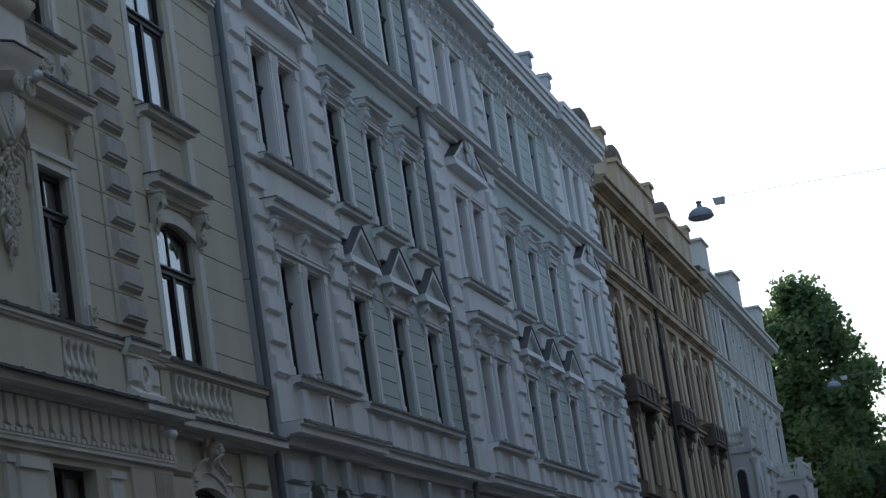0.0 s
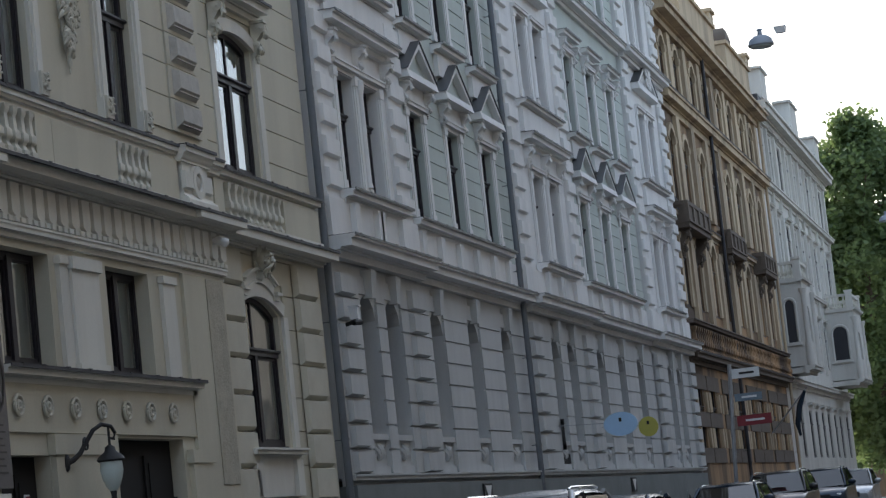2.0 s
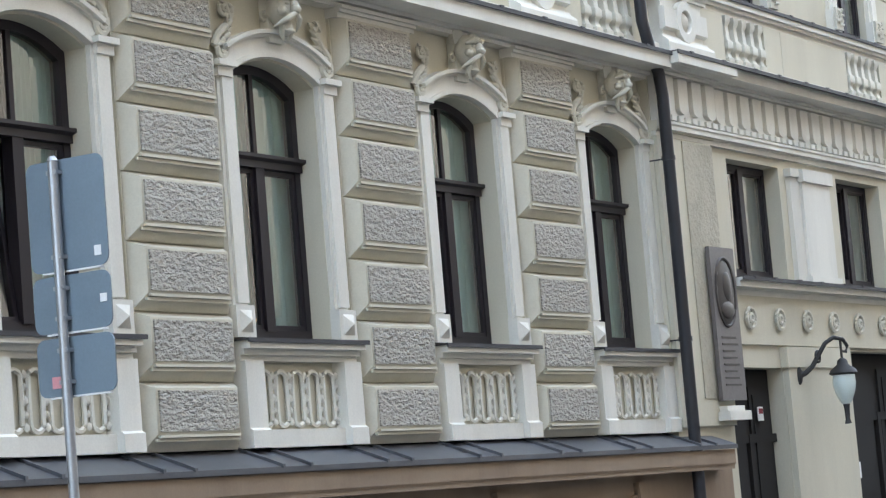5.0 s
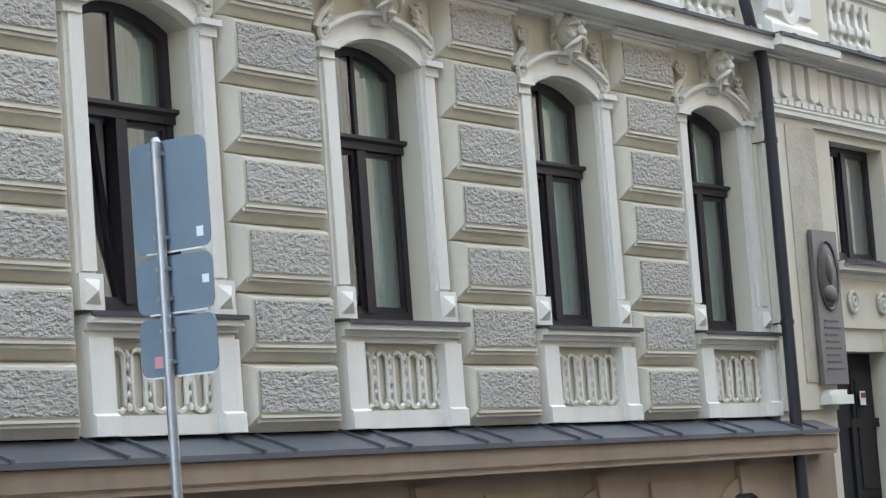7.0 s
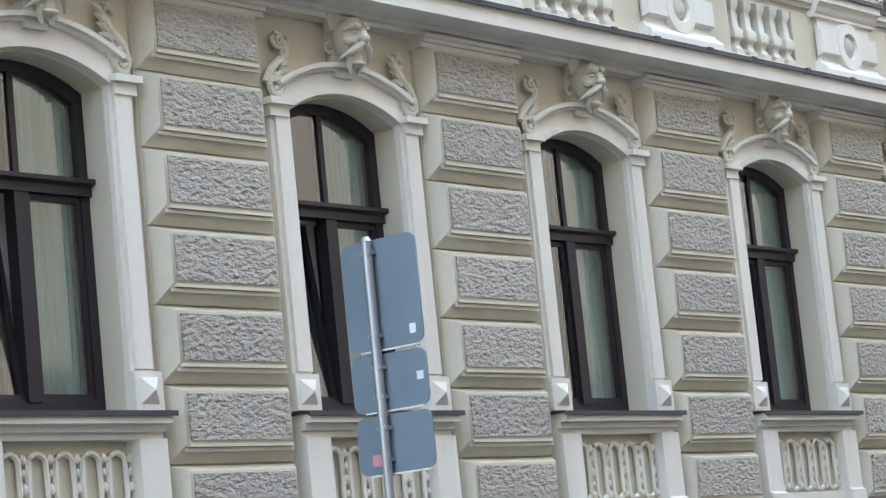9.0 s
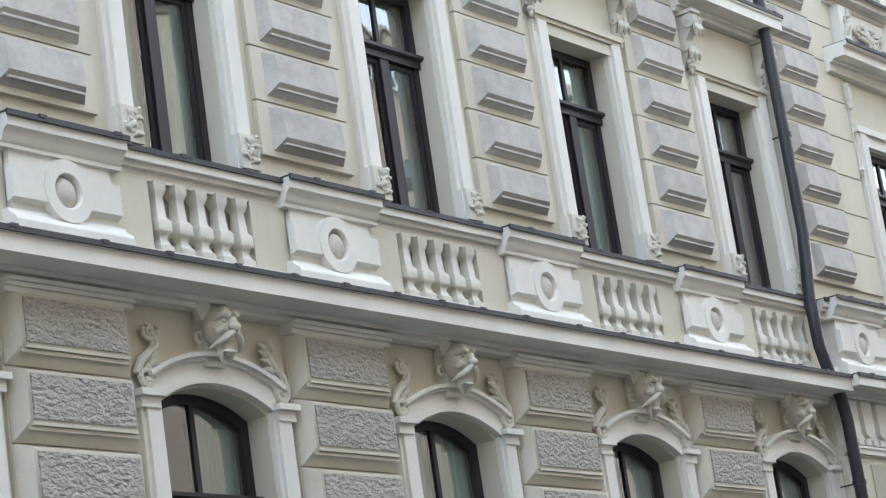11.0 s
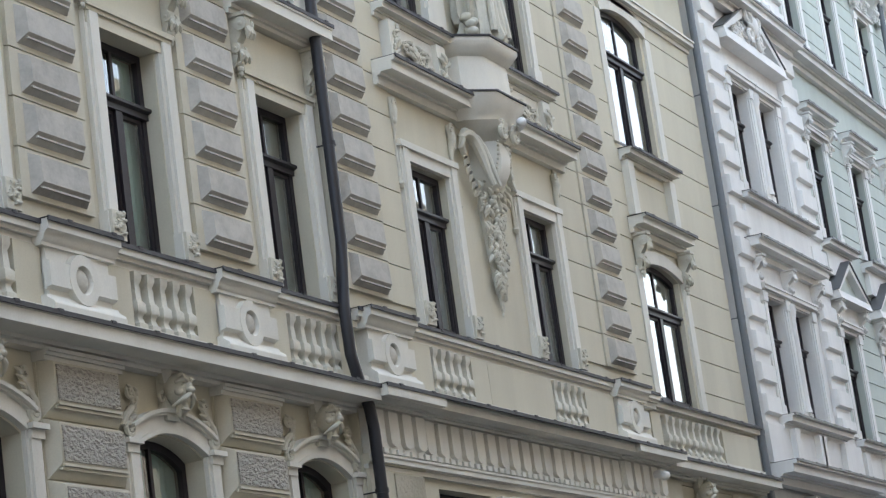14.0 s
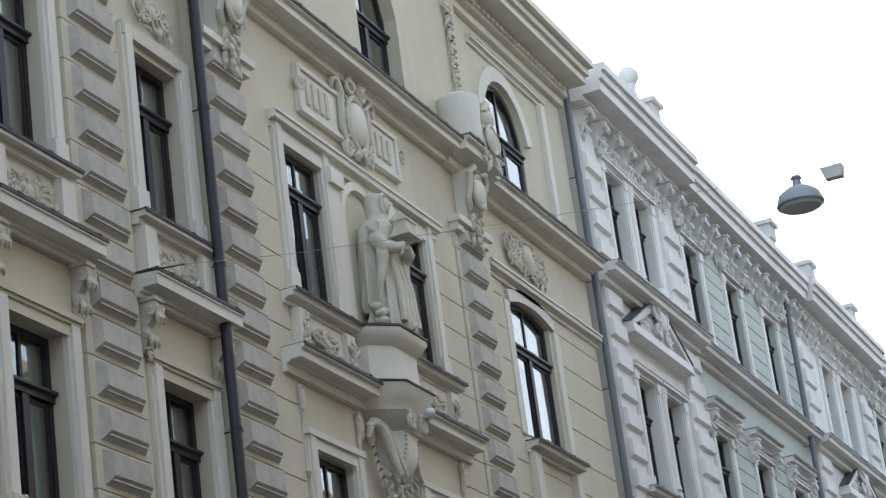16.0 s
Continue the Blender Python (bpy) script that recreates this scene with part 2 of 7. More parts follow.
def lathe(bm, rows, cx, cy, segs=10, cap=True):
    """Rings of (radius, z) about an upright axis."""
    rings = [[bm.verts.new((cx + r * math.cos(2 * math.pi * i / segs), cy + r * math.sin(2 * math.pi * i / segs), z)) for i in range(segs)] for r, z in rows]
    for a, b in zip(rings, rings[1:]):
        for i in range(segs):
            bm.faces.new((a[i], a[(i + 1) % segs], b[(i + 1) % segs], b[i]))
    if cap:
        bm.faces.new(rings[0][::-1]), bm.faces.new(rings[-1])


def tube(bm, pts, r, segs=6):
    """A round bar along a line of points."""
    pts = [Vector(p) for p in pts]
    rings = []
    for i, p in enumerate(pts):
        d = (pts[min(i + 1, len(pts) - 1)] - pts[max(i - 1, 0)]).normalized()
        u = d.cross(Vector((0.31, 0.2, 0.93))).normalized()
        w = d.cross(u)
        rr = r[i] if isinstance(r, (list, tuple)) else r
        rings.append([bm.verts.new(p + (u * math.cos(2 * math.pi * k / segs) + w * math.sin(2 * math.pi * k / segs)) * rr) for k in range(segs)])
    for a, b in zip(rings, rings[1:]):
        for k in range(segs):
            bm.faces.new((a[k], a[(k + 1) % segs], b[(k + 1) % segs], b[k]))
    bm.faces.new(rings[0][::-1]), bm.faces.new(rings[-1])


def blob(bm, c, r, sub=1):
    """A rounded lump with three radii."""
    m = Matrix.Translation(c) @ Matrix.Diagonal((*r, 1))
    bmesh.ops.create_icosphere(bm, subdivisions=sub, radius=1, matrix=m)


def scroll(bm, cx, cy, cz, r, turn=1.6, start=0.0, hand=1, thick=0.02):
    """A flat spiral in the plane of the wall."""
    n = 24
    pts, rad = [], []
    for i in range(n):
        f = i / (n - 1)
        a = start + hand * f * turn * 2 * math.pi
        q = r * (1 - 0.8 * f)
        pts.append((cx + q * math.cos(a), cy - 0.02 * f, cz + q * math.sin(a)))
        rad.append(thick * (1 - 0.4 * f))
    tube(bm, pts, rad, 6)


def leaf(bm, x, y, z, size, turn, width=0.3):
    """A curled carved leaf, lying on the wall and pointing to one side."""
    c, s = math.cos(turn), math.sin(turn)
    pts, rad = [], []
    for k, (f, r) in enumerate(((0.0, 0.35), (0.3, 0.9), (0.6, 1.0), (0.85, 0.6), (1.0, 0.15))):
        bend = 0.25 * f * f * size
        pts.append((x + c * f * size - s * bend, y - 0.03 * math.sin(f * 3.1), z + s * f * size + c * bend))
        rad.append(r * width * size)
    tube(bm, pts, rad, 6)


def relief(bm, cx, y, cz, w, h, seed, count=14):
    """Carved leaves and scrolls on a panel: pairs of curling stems about a middle rosette."""
    rnd = random.Random(seed)
    for side in (-1, 1):
        for i in range(count // 4):
            fx = (i + 0.6) / (count // 4)
            scroll(bm, cx + side * fx * w * 0.42, y, cz + rnd.uniform(-0.2, 0.2) * h, min(w, h) * rnd.uniform(0.16, 0.26), 1.3, rnd.uniform(0, 6), rnd.choice((-1, 1)), 0.022)
        for i in range(count // 2):
            leaf(bm, cx + side * rnd.uniform(0.05, 0.44) * w, y, cz + rnd.uniform(-0.38, 0.38) * h, min(0.17, 0.4 * max(w, h)) * rnd.uniform(0.6, 1.0), rnd.uniform(0, 6.28), 0.2)
    blob(bm, (cx, y, cz), (min(0.09, w * 0.2), 0.05, min(0.11, h * 0.2)), 2)


def loft(bm, sections, close=True):
    """Skin over a row of outlines with the same number of points."""
    rings = [[bm.verts.new(p) for p in s] for s in sections]
    n = len(rings[0])
    for a, b in zip(rings, rings[1:]):
        for i in range(n if close else n - 1):
            bm.faces.new((a[i], a[(i + 1) % n], b[(i + 1) % n], b[i]))
    if close:
        bm.faces.new(rings[0][::-1]), bm.faces.new(rings[-1])


def arch_z(f, rise, half):
    """Height over the springing of an arch at f of its half width."""
    r = (half * half + rise * rise) / (2 * rise)
    return math.sqrt(max(r * r - (f * half) ** 2, 0)) - (r - rise)


def wall_mesh(bm, x0, x1, z0, z1, y0, y1, openings=()):
    """A wall with openings (middle, width, foot, top, rise of the arch) that go through it."""
    xs = sorted({x0, x1, *[min(max(c + s * w / 2, x0), x1) for c, w, *_ in openings for s in (-1, 1)]})
    for a, b in zip(xs, xs[1:]):
        if b - a < 1e-4:
            continue
        m = (a + b) / 2
        cuts = sorted((max(lo, z0), min(hi, z1)) for c, w, lo, hi, _ in openings if abs(m - c) < w / 2 and hi > z0 and lo < z1)
        z = z0
        for lo, hi in cuts:
            if lo > z:
                box(bm, a, b, y0, y1, z, lo)
            z = max(z, hi)
        if z < z1:
            box(bm, a, b, y0, y1, z, z1)
    for c, w, lo, hi, rise in openings:
        if rise > 0 and hi <= z1 + 1e-6 and hi - rise > z0:
            n = 10
            for i in range(n):
                fa, fb = -1 + 2 * i / n, -1 + 2 * (i + 1) / n
                xa, xb = c + fa * w / 2, c + fb * w / 2
                za, zb = hi - rise + arch_z(fa, rise, w / 2), hi - rise + arch_z(fb, rise, w / 2)
                t = hi + 0.001
                hexa(bm, [(xa, y0, za), (xb, y0, zb), (xb, y0, t), (xa, y0, t), (xa, y1, za), (xb, y1, zb), (xb, y1, t), (xa, y1, t)])


def arch_band(bm, c, half, spring, rise, inner, outer, y0, y1, n=12):
    """A moulding that follows an arch, between two distances outside it."""
    def at(f, off):
        r = (half * half + rise * rise) / (2 * rise)
        a = math.asin(min(half / r, 1)) * f if rise < half else math.pi / 2 * f
        return c + math.sin(a) * (r + off), spring + rise - r + math.cos(a) * (r + off)
    rows = []
    for i in range(n + 1):
        f = -1 + 2 * i / n
        (ax, az), (ux, uz) = at(f, inner), at(f, outer)
        rows.append([(ax, y0, az), (ux, y0, uz), (ux, y1, uz), (ax, y1, az)])
    loft(bm, rows)


def arch_plate(c, half, z0, spring, rise, y0, y1):
    """A flat plate with an arched head."""
    bm = bmesh.new()
    line = [(c - half, z0), (c + half, z0)] + [(c + half * (1 - k / 6), spring + arch_z(1 - k / 6, rise, half)) for k in range(13)]
    a, b = ([bm.verts.new((x, y, z)) for x, z in line] for y in (y0, y1))
    bm.faces.new(a), bm.faces.new(b[::-1])
    for i in range(len(a)):
        j = (i + 1) % len(a)
        bm.faces.new((a[i], a[j], b[j], b[i]))
    return bm


def cornice(x0, x1, y, z0, z1, out, steps=((0.0, 0.25), (0.35, 0.4), (0.45, 0.85), (0.82, 1.0))):
    """A stepped moulding along the wall: steps of (part of the height, part of the projection)."""
    bm = bmesh.new()
    line = [(y + 0.05, z0)]
    for (fz, fo), (gz, _) in zip(steps, list(steps[1:]) + [(1.0, 0)]):
        line += [(y - out * fo, z0 + (z1 - z0) * fz), (y - out * fo, z0 + (z1 - z0) * gz)]
    line += [(y + 0.05, z1)]
    clean = [p for i, p in enumerate(line) if i == 0 or (abs(p[0] - line[i - 1][0]) + abs(p[1] - line[i - 1][1])) > 1e-5]
    slab(bm, clean, x0, x1)
    return bm


def flashing(x0, x1, y, z, out):
    """Sheet metal on a ledge, with uneven laps."""
    bm = boxes((x0, x1, y - out - 0.006, y + 0.02, z, z + 0.008))
    box(bm, x0 - 0.004, x1 + 0.004, y - out - 0.022, y - out - 0.006, z - 0.03, z + 0.012)
    rnd = random.Random(int(x0 * 37 + z * 11))
    x = x0 + 0.3
    while x < x1 - 0.1:
        box(bm, x, x + 0.07, y - out - 0.028, y + 0.01, z - 0.004, z + 0.022)
        x += rnd.uniform(0.55, 0.95)
    return bm


WINDOWS = {}


def window_data(w, h, transom, rise, split, curtain, bar=0.075):
    """Shared meshes of a casement window, its foot at the origin: (name, mesh) rows, the outer frame first."""
    key = (round(w, 3), round(h, 3), transom, rise, split, curtain)
    if key in WINDOWS:
        return WINDOWS[key]
    q, side = w / 2, h - rise
    def line(d):
        head = [(q - d, h - d)] if rise <= 0 else [(q * (1 - k / 6) - d * (1 - k / 6), side - d + arch_z(1 - k / 6, rise, q)) for k in range(13)]
        tail = [(-q + d, h - d)] if rise <= 0 else []
        return [(-q + d, d * 1.3), (q - d, d * 1.3)] + head + tail
    bm = bmesh.new()
    rings = [[bm.verts.new((x, y, z)) for x, z in line(d)] for d, y in ((0, 0), (bar, 0), (bar, 0.09), (0, 0.09))]
    n = len(rings[0])
    for a, b in zip(rings, rings[1:] + rings[:1]):
        for k in range(n):
            bm.faces.new((a[k], a[(k + 1) % n], b[(k + 1) % n], b[k]))
    rows = [("window", mesh_of("window", bm, WOOD))]
    rows.append(("window_board", mesh_of("window_board", boxes((-q - 0.02, q + 0.02, -0.06, 0.0, -0.05, 0.02)), WOOD)))
    top = transom or h
    if transom:
        bm = bmesh.new()
        slab(bm, [(0.09, transom - 0.06), (-0.03, transom - 0.06), (-0.03, transom), (-0.075, transom + 0.02), (-0.075, transom + 0.05), (0.09, transom + 0.055)], -q + 0.002, q - 0.002)
        rows.append(("transom", mesh_of("transom", bm, WOOD)))
        rows.append(("upper_bar", mesh_of("upper_bar", boxes((-0.025, 0.025, 0.012, 0.08, transom + 0.05, h - bar * 0.8)), WOOD)))
    if split == 2:
        rows.append(("mullion", mesh_of("mullion", boxes((-0.06, 0.06, -0.02, 0.085, 0.08, top - 0.05)), WOOD)))
    edges = [(-q + bar, -0.06), (0.06, q - bar)] if split == 2 else [(-q + bar, q - bar)]
    for a, b in edges:
        bm = bmesh.new()
        ring = lambda d, y: [bm.verts.new(p) for p in ((a + d, y, 0.1 + d), (b - d, y, 0.1 + d), (b - d, y, top - 0.07 - d), (a + d, y, top - 0.07 - d))]
        rs = [ring(0, 0.014), ring(0.036, 0.014), ring(0.036, 0.07), ring(0, 0.07)]
        for r0, r1 in zip(rs, rs[1:] + rs[:1]):
            for k in range(4):
                bm.faces.new((r0[k], r0[(k + 1) % 4], r1[(k + 1) % 4], r1[k]))
        rows.append(("sash", mesh_of("sash", bm, WOOD)))
    def sheet(x0, x1, z0, z1):
        me = bpy.data.meshes.new("pane")
        me.from_pydata([(x0, 0.03, z0), (x1, 0.03, z0), (x1, 0.03, z1), (x0, 0.03, z1)], [], [(0, 1, 2, 3)])
        me.materials.append(GLASS)
        return me
    bm = boxes((-q + 0.02, -q + 0.1, 0.2, 0.24, 0.05, h - rise), (q - 0.1, q - 0.02, 0.2, 0.24, 0.05, h - rise), (-q + 0.1, q - 0.1, 0.2, 0.24, top - 0.06, top + 0.02), (-0.04, 0.04, 0.2, 0.24, 0.05, top - 0.06))
    rows.append(("inner_frame", mesh_of("inner_frame", bm, WHITEC)))
    for a, b in edges:
        rows.append(("pane", sheet(a + 0.02, b - 0.02, 0.1, top - 0.06)))
    if transom:
        rows.append(("pane", sheet(-q + 0.03, q - 0.03, transom, h - rise * 0.4)))
    if curtain:
        bm = bmesh.new()
        n = 28
        lo, hi = {"blind": (-q + 0.22, q), "half": (0.12, q), "net": (q * 0.12, q)}[curtain]
        pts = [(lo + (hi - lo) * i / n, 0.13 + 0.015 * math.sin(i * 1.9)) for i in range(n + 1)]
        loft(bm, [[(x, y, 0.02), (x, y + 0.008, 0.02), (x, y + 0.008, h), (x, y, h)] for x, y in pts])
        rows.append(("curtain", mesh_of("curtain", bm, WHITEC if curtain == "net" else CURTAIN)))
    WINDOWS[key] = rows
    return rows


def window(house, x, y, z, w, h, transom=0.0, rise=0.0, split=2, curtain="", label="dark brown wooden casement window", tilt=0.0):
    rows = window_data(w, h, transom, rise, split, curtain)
    win = piece("window", rows[0][1], house, (x, y, z), 0, label)
    leaned = []
    for name, me in rows[1:]:
        ob = piece(name, me, win)
        ob.visible_shadow = name != "pane"
        if tilt and name in ("sash", "pane") and name not in leaned:
            ob.rotation_euler = (-tilt, 0, 0)
            leaned.append(name)
    return win


def block_mesh(name, w, h, out, slope, low, mat):
    """A rusticated stone: a slab whose edges slope to a raised face, more at the foot than at the head."""
    bm = bmesh.new()
    q, e = w / 2, 0.02
    back = [(-q, 0, 0), (q, 0, 0), (q, 0, h), (-q, 0, h)]
    mid = [(x, -e, z) for x, _, z in back]
    face = [(-q + slope, -out, low), (q - slope, -out, low), (q - slope, -out, h - slope * 0.5), (-q + slope, -out, h - slope * 0.5)]
    rings = [[bm.verts.new(p) for p in r] for r in (back, mid, face)]
    for a, b in zip(rings, rings[1:]):
        for i in range(4):
            bm.faces.new((a[i], a[(i + 1) % 4], b[(i + 1) % 4], b[i]))
    bm.faces.new(rings[0][::-1]), bm.faces.new(rings[2])
    return mesh_of(name, bm, mat)


def courses(x0, x1, z0, z1, pitch, gap, y, depth, openings=()):
    """Ashlar courses with open joints between them."""
    bm = bmesh.new()
    z = z0
    while z < z1 - 0.05:
        wall_mesh(bm, x0, x1, z, min(z + pitch - gap, z1), y - depth, y + 0.002, [o[:4] + (0,) for o in openings])
        z += pitch
    return bm


def console(w, h, out, mat, name="console"):
    """A scrolled bracket with a leaf at its foot; its head at the origin, against the wall at y = 0."""
    bm = bmesh.new()
    side = [(0, -h * 0.07), (-out * 0.9, -h * 0.07), (-out * 0.92, -h * 0.2), (-out * 0.7, -h * 0.36), (-out * 0.42, -h * 0.5), (-out * 0.48, -h * 0.64), (-out * 0.3, -h * 0.85), (0, -h)]
    slab(bm, side, -w * 0.32, w * 0.32)
    box(bm, -w / 2, w / 2, -out, 0, -h * 0.065, 0)
    for y, z, r in ((-out * 0.72, -h * 0.2, h * 0.125), (-out * 0.36, -h * 0.62, h * 0.085)):
        for s in (-1, 1):
            tube(bm, [(s * w * 0.3, y, z), (s * w * 0.44, y, z), (s * w * 0.46, y, z)], [r, r, r * 0.6], 12)
            blob(bm, (s * w * 0.46, y, z), (w * 0.08, r * 0.4, r * 0.4), 1)
    for k in (-1, 0, 1):
        leaf(bm, k * w * 0.17, -out * 0.86, -h * 0.22, h * 0.26, -1.57 + k * 0.25, 0.2)
        leaf(bm, k * w * 0.2, -out * 0.48, -h * 0.62, h * 0.26, -1.57 + k * 0.35, 0.2)
    for k, r in enumerate((0.2, 0.16, 0.1)):
        blob(bm, (0, -out * 0.3, -h * (0.88 + 0.08 * k)), (w * r * 1.5, out * r, h * 0.06), 2)
    return mesh_of(name, bm, mat)

# ---- ground and the far side of the street ----
GROUND, Y = 0.2, 11.5
ground = part("ground", boxes((-600, 900, -600, 600, -0.4, GROUND - 0.02)), PAVING)
tagged(ground, "grey paved city ground between the houses", "ground", kind="structure")
road = part("road", boxes((-60, 420, -0.8, 9.2, GROUND - 0.3, GROUND)), ASPHALT)
tagged(road, "dark worn asphalt carriageway", "road", kind="structure")
bm = boxes((-60, 420, 9.2, 9.34, GROUND - 0.3, GROUND + 0.13))
box(bm, -60, 420, 9.344, 11.7, GROUND - 0.3, GROUND + 0.125)
pavement = tagged(part("pavement", bm, PAVING), "grey stone pavement with a raised kerb", "pavement", kind="structure")
near_bm = boxes((-60, 420, -0.94, -0.8, GROUND - 0.3, GROUND + 0.13))
box(near_bm, -60, 420, -4.2, -0.944, GROUND - 0.3, GROUND + 0.125)
tagged(part("pavement", near_bm, PAVING), "grey stone pavement on the near side", "pavement", kind="structure")
opp = thing("town_house", (20, -8, 0), "plain brown stucco house across the street", "house")
part("wall", boxes((-60, 62, -12, -4.2, 0, 18.0)), OPPOSITE, opp)
part("cornice", cornice(-60, 62, -4.2, 18.0, 18.6, -0.5), OPPOSITE, opp)
# Added out of view, to give the windows a warm yellow reflection.
part("attic", boxes((16, 37, -9, -4.24, 18.6, 20.9)), PALEY, opp, "unseen attic block added in pale yellow for warm window reflections")
opp2 = thing("town_house", (100, -8, 0), "plain brown stucco house farther along the street", "house")
part("wall", boxes((62.02, 150, -12, -4.6, 0, 14.5)), OPPOSITE, opp2)


# ---- the cream house ----
cream = thing("apartment_building", (20, Y, GROUND), "cream stucco town house with rusticated piers and carved window hoods", "building")
BAYS = [7.24, 10.24, 13.24, 16.24, 19.24, 22.24]
PIERS = [c - 1.5 for c in BAYS]
X0, XP, XQ, XE = 5.2, 23.05, 32.45, 37.65
YR = Y - 0.12                                      # face of the projecting middle bay
PW = [25.62, 28.83]                                # windows of the middle bay
UW = [25.75, 29.15]
XS = 34.35                                         # windows beyond the middle bay
low = [(c, 1.22, 3.1, 5.44, 0.17) for c in BAYS]
first = [(c, 1.06, 7.2, 9.38, 0) for c in BAYS]
second = [(c, 1.06, 11.2, 13.3, 0) for c in BAYS]
bm = bmesh.new()
wall_mesh(bm, X0, XP, 2.2, 19.0, Y, Y + 0.45, low + first + second)
part("wall", bm, CREAM, cream)
mid_open = [(c, 1.45, 3.93, 5.3, 0) for c in PW] + [(25.18, 1.45, 0.3, 2.9, 0), (29.13, 2.35, 0.3, 3.12, 0)]
mid_open += [(c, 1.1, 7.2, 9.27, 0) for c in UW] + [(c, 1.1, 11.2, 13.25, 0) for c in UW] + [(29.1, 1.5, 15.4, 17.5, 0.7)]
bm = bmesh.new()
wall_mesh(bm, XP, XQ, 0.3, 19.0, YR, Y + 0.45, mid_open)
part("wall", bm, CREAM, cream, "cream stucco of the projecting entrance bay")
end_open = [(XS - 0.06, 2.06, 3.05, 5.33, 0.25), (XS - 0.06, 1.75, 7.2, 9.4, 0.14), (XS - 0.06, 1.85, 11.2, 13.5, 0.14), (XS, 1.8, 15.6, 17.35, 0.75)]
bm = bmesh.new()
wall_mesh(bm, XQ, XE, 2.2, 19.0, Y + 0.02, Y + 0.45, end_open)
part("wall", bm, CREAM, cream)
# Room backs and floors carry the painted room shade.
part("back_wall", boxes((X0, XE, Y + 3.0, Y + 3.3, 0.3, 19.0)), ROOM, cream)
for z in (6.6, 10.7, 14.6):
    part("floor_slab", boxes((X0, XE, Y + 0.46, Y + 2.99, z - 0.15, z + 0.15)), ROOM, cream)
part("roof", boxes((X0, XE, Y - 0.05, Y + 9, 19.0, 19.35)), LEAD, cream, "dark sheet metal roof")
part("side_wall", boxes((X0 - 0.3, X0, Y, Y + 9, 0.2, 19.0)), CREAM, cream)

# low basement range with a sheet metal canopy
bm = boxes((X0, 24.2, Y - 0.16, Y + 0.4, 0.3, 1.95))
part("basement_wall", bm, BROWN, cream, "brown stucco basement wall")
for c in (17.68, 20.55):
    part("basement_panel", boxes((c - 0.5, c + 0.5, Y - 0.185, Y - 0.162, 0.6, 1.6)), BROWN, cream)
for c in (16.22, 19.12, 21.95):
    bm = bmesh.new()
    arch_band(bm, c, 0.5, 1.18, 0.26, 0.0, 0.15, Y - 0.195, Y - 0.1)
    for s in (-1, 1):
        box(bm, c + s * 0.58 - 0.1, c + s * 0.58 + 0.1, Y - 0.19, Y - 0.1, 0.5, 1.17)
    hexa(bm, [(c - 0.09, Y - 0.225, 1.42), (c + 0.09, Y - 0.225, 1.42), (c + 0.13, Y - 0.225, 1.7), (c - 0.13, Y - 0.225, 1.7), (c - 0.09, Y - 0.1, 1.42), (c + 0.09, Y - 0.1, 1.42), (c + 0.13, Y - 0.1, 1.7), (c - 0.13, Y - 0.1, 1.7)])
    part("arch_moulding", bm, BROWN, cream)
    bm = arch_plate(c, 0.5, 0.5, 1.18, 0.26, Y - 0.175, Y - 0.163)
    part("basement_window", bm, BLACK, cream, "dark arched basement window")
for xa, xb, ze in ((X0, 23.85, 2.03), (31.5, XE - 0.1, 2.08)):
    bm = bmesh.new()
    slab(bm, [(Y - 0.42, ze - 0.045), (Y - 0.42, ze), (Y + 0.02, 2.2), (Y + 0.02, 2.13)], xa, xb)
    x = xa + 1.2 if xa < 10 else xa + 0.3
    n = 0
    while x < xb - 0.1:
        hexa(bm, [(x, Y - 0.435, ze - 0.01), (x + 0.03, Y - 0.435, ze - 0.01), (x + 0.03, Y - 0.435, ze + 0.022), (x, Y - 0.435, ze + 0.022),
                  (x, Y + 0.01, 2.185), (x + 0.03, Y + 0.01, 2.185), (x + 0.03, Y + 0.01, 2.22), (x, Y + 0.01, 2.22)])
        x += 0.38 if n % 2 == 0 else 1.12
        n += 1
    part("canopy_roof", bm, ROOFTIN, cream, "dark grey standing-seam sheet metal canopy")
    bm = cornice(xa + 0.02, xb - 0.02, Y - 0.1, ze - 0.26, ze - 0.05, 0.29, ((0.0, 0.94), (0.2, 0.97), (0.28, 1.0)))
    part("canopy_fascia", bm, BROWN, cream, "brown moulded fascia")
part("basement_wall", boxes((31.5, XE - 0.1, Y - 0.16, Y + 0.4, 0.3, 1.95)), BROWN, cream, "brown stucco basement wall")
bm = bmesh.new()
arch_band(bm, 34.6, 0.4, 1.15, 0.38, 0.0, 0.14, Y - 0.2, Y - 0.1)
part("arch_moulding", bm, BROWN, cream)
bm = boxes((34.2, 35.0, Y - 0.175, Y - 0.163, 0.5, 1.5))
part("basement_window", bm, BLACK, cream, "dark basement window")

# windows of the regular bays
for i, c in enumerate(BAYS):
    if c in (10.24, 13.24):
        window(cream, c, Y + 0.2, 3.1, 1.22, 2.34, 1.52, 0.17, 2, "half", "dark brown casement window with one sash tilted open", radians(7))
    else:
        window(cream, c, Y + 0.2, 3.1, 1.22, 2.34, 1.52, 0.17, curtain="blind")
    window(cream, c, Y + 0.16, 7.2, 1.06, 2.18, 1.56, 0, curtain="net" if i % 2 else "blind")
    window(cream, c, Y + 0.16, 11.2, 1.06, 2.1, 1.5, 0, curtain="net")

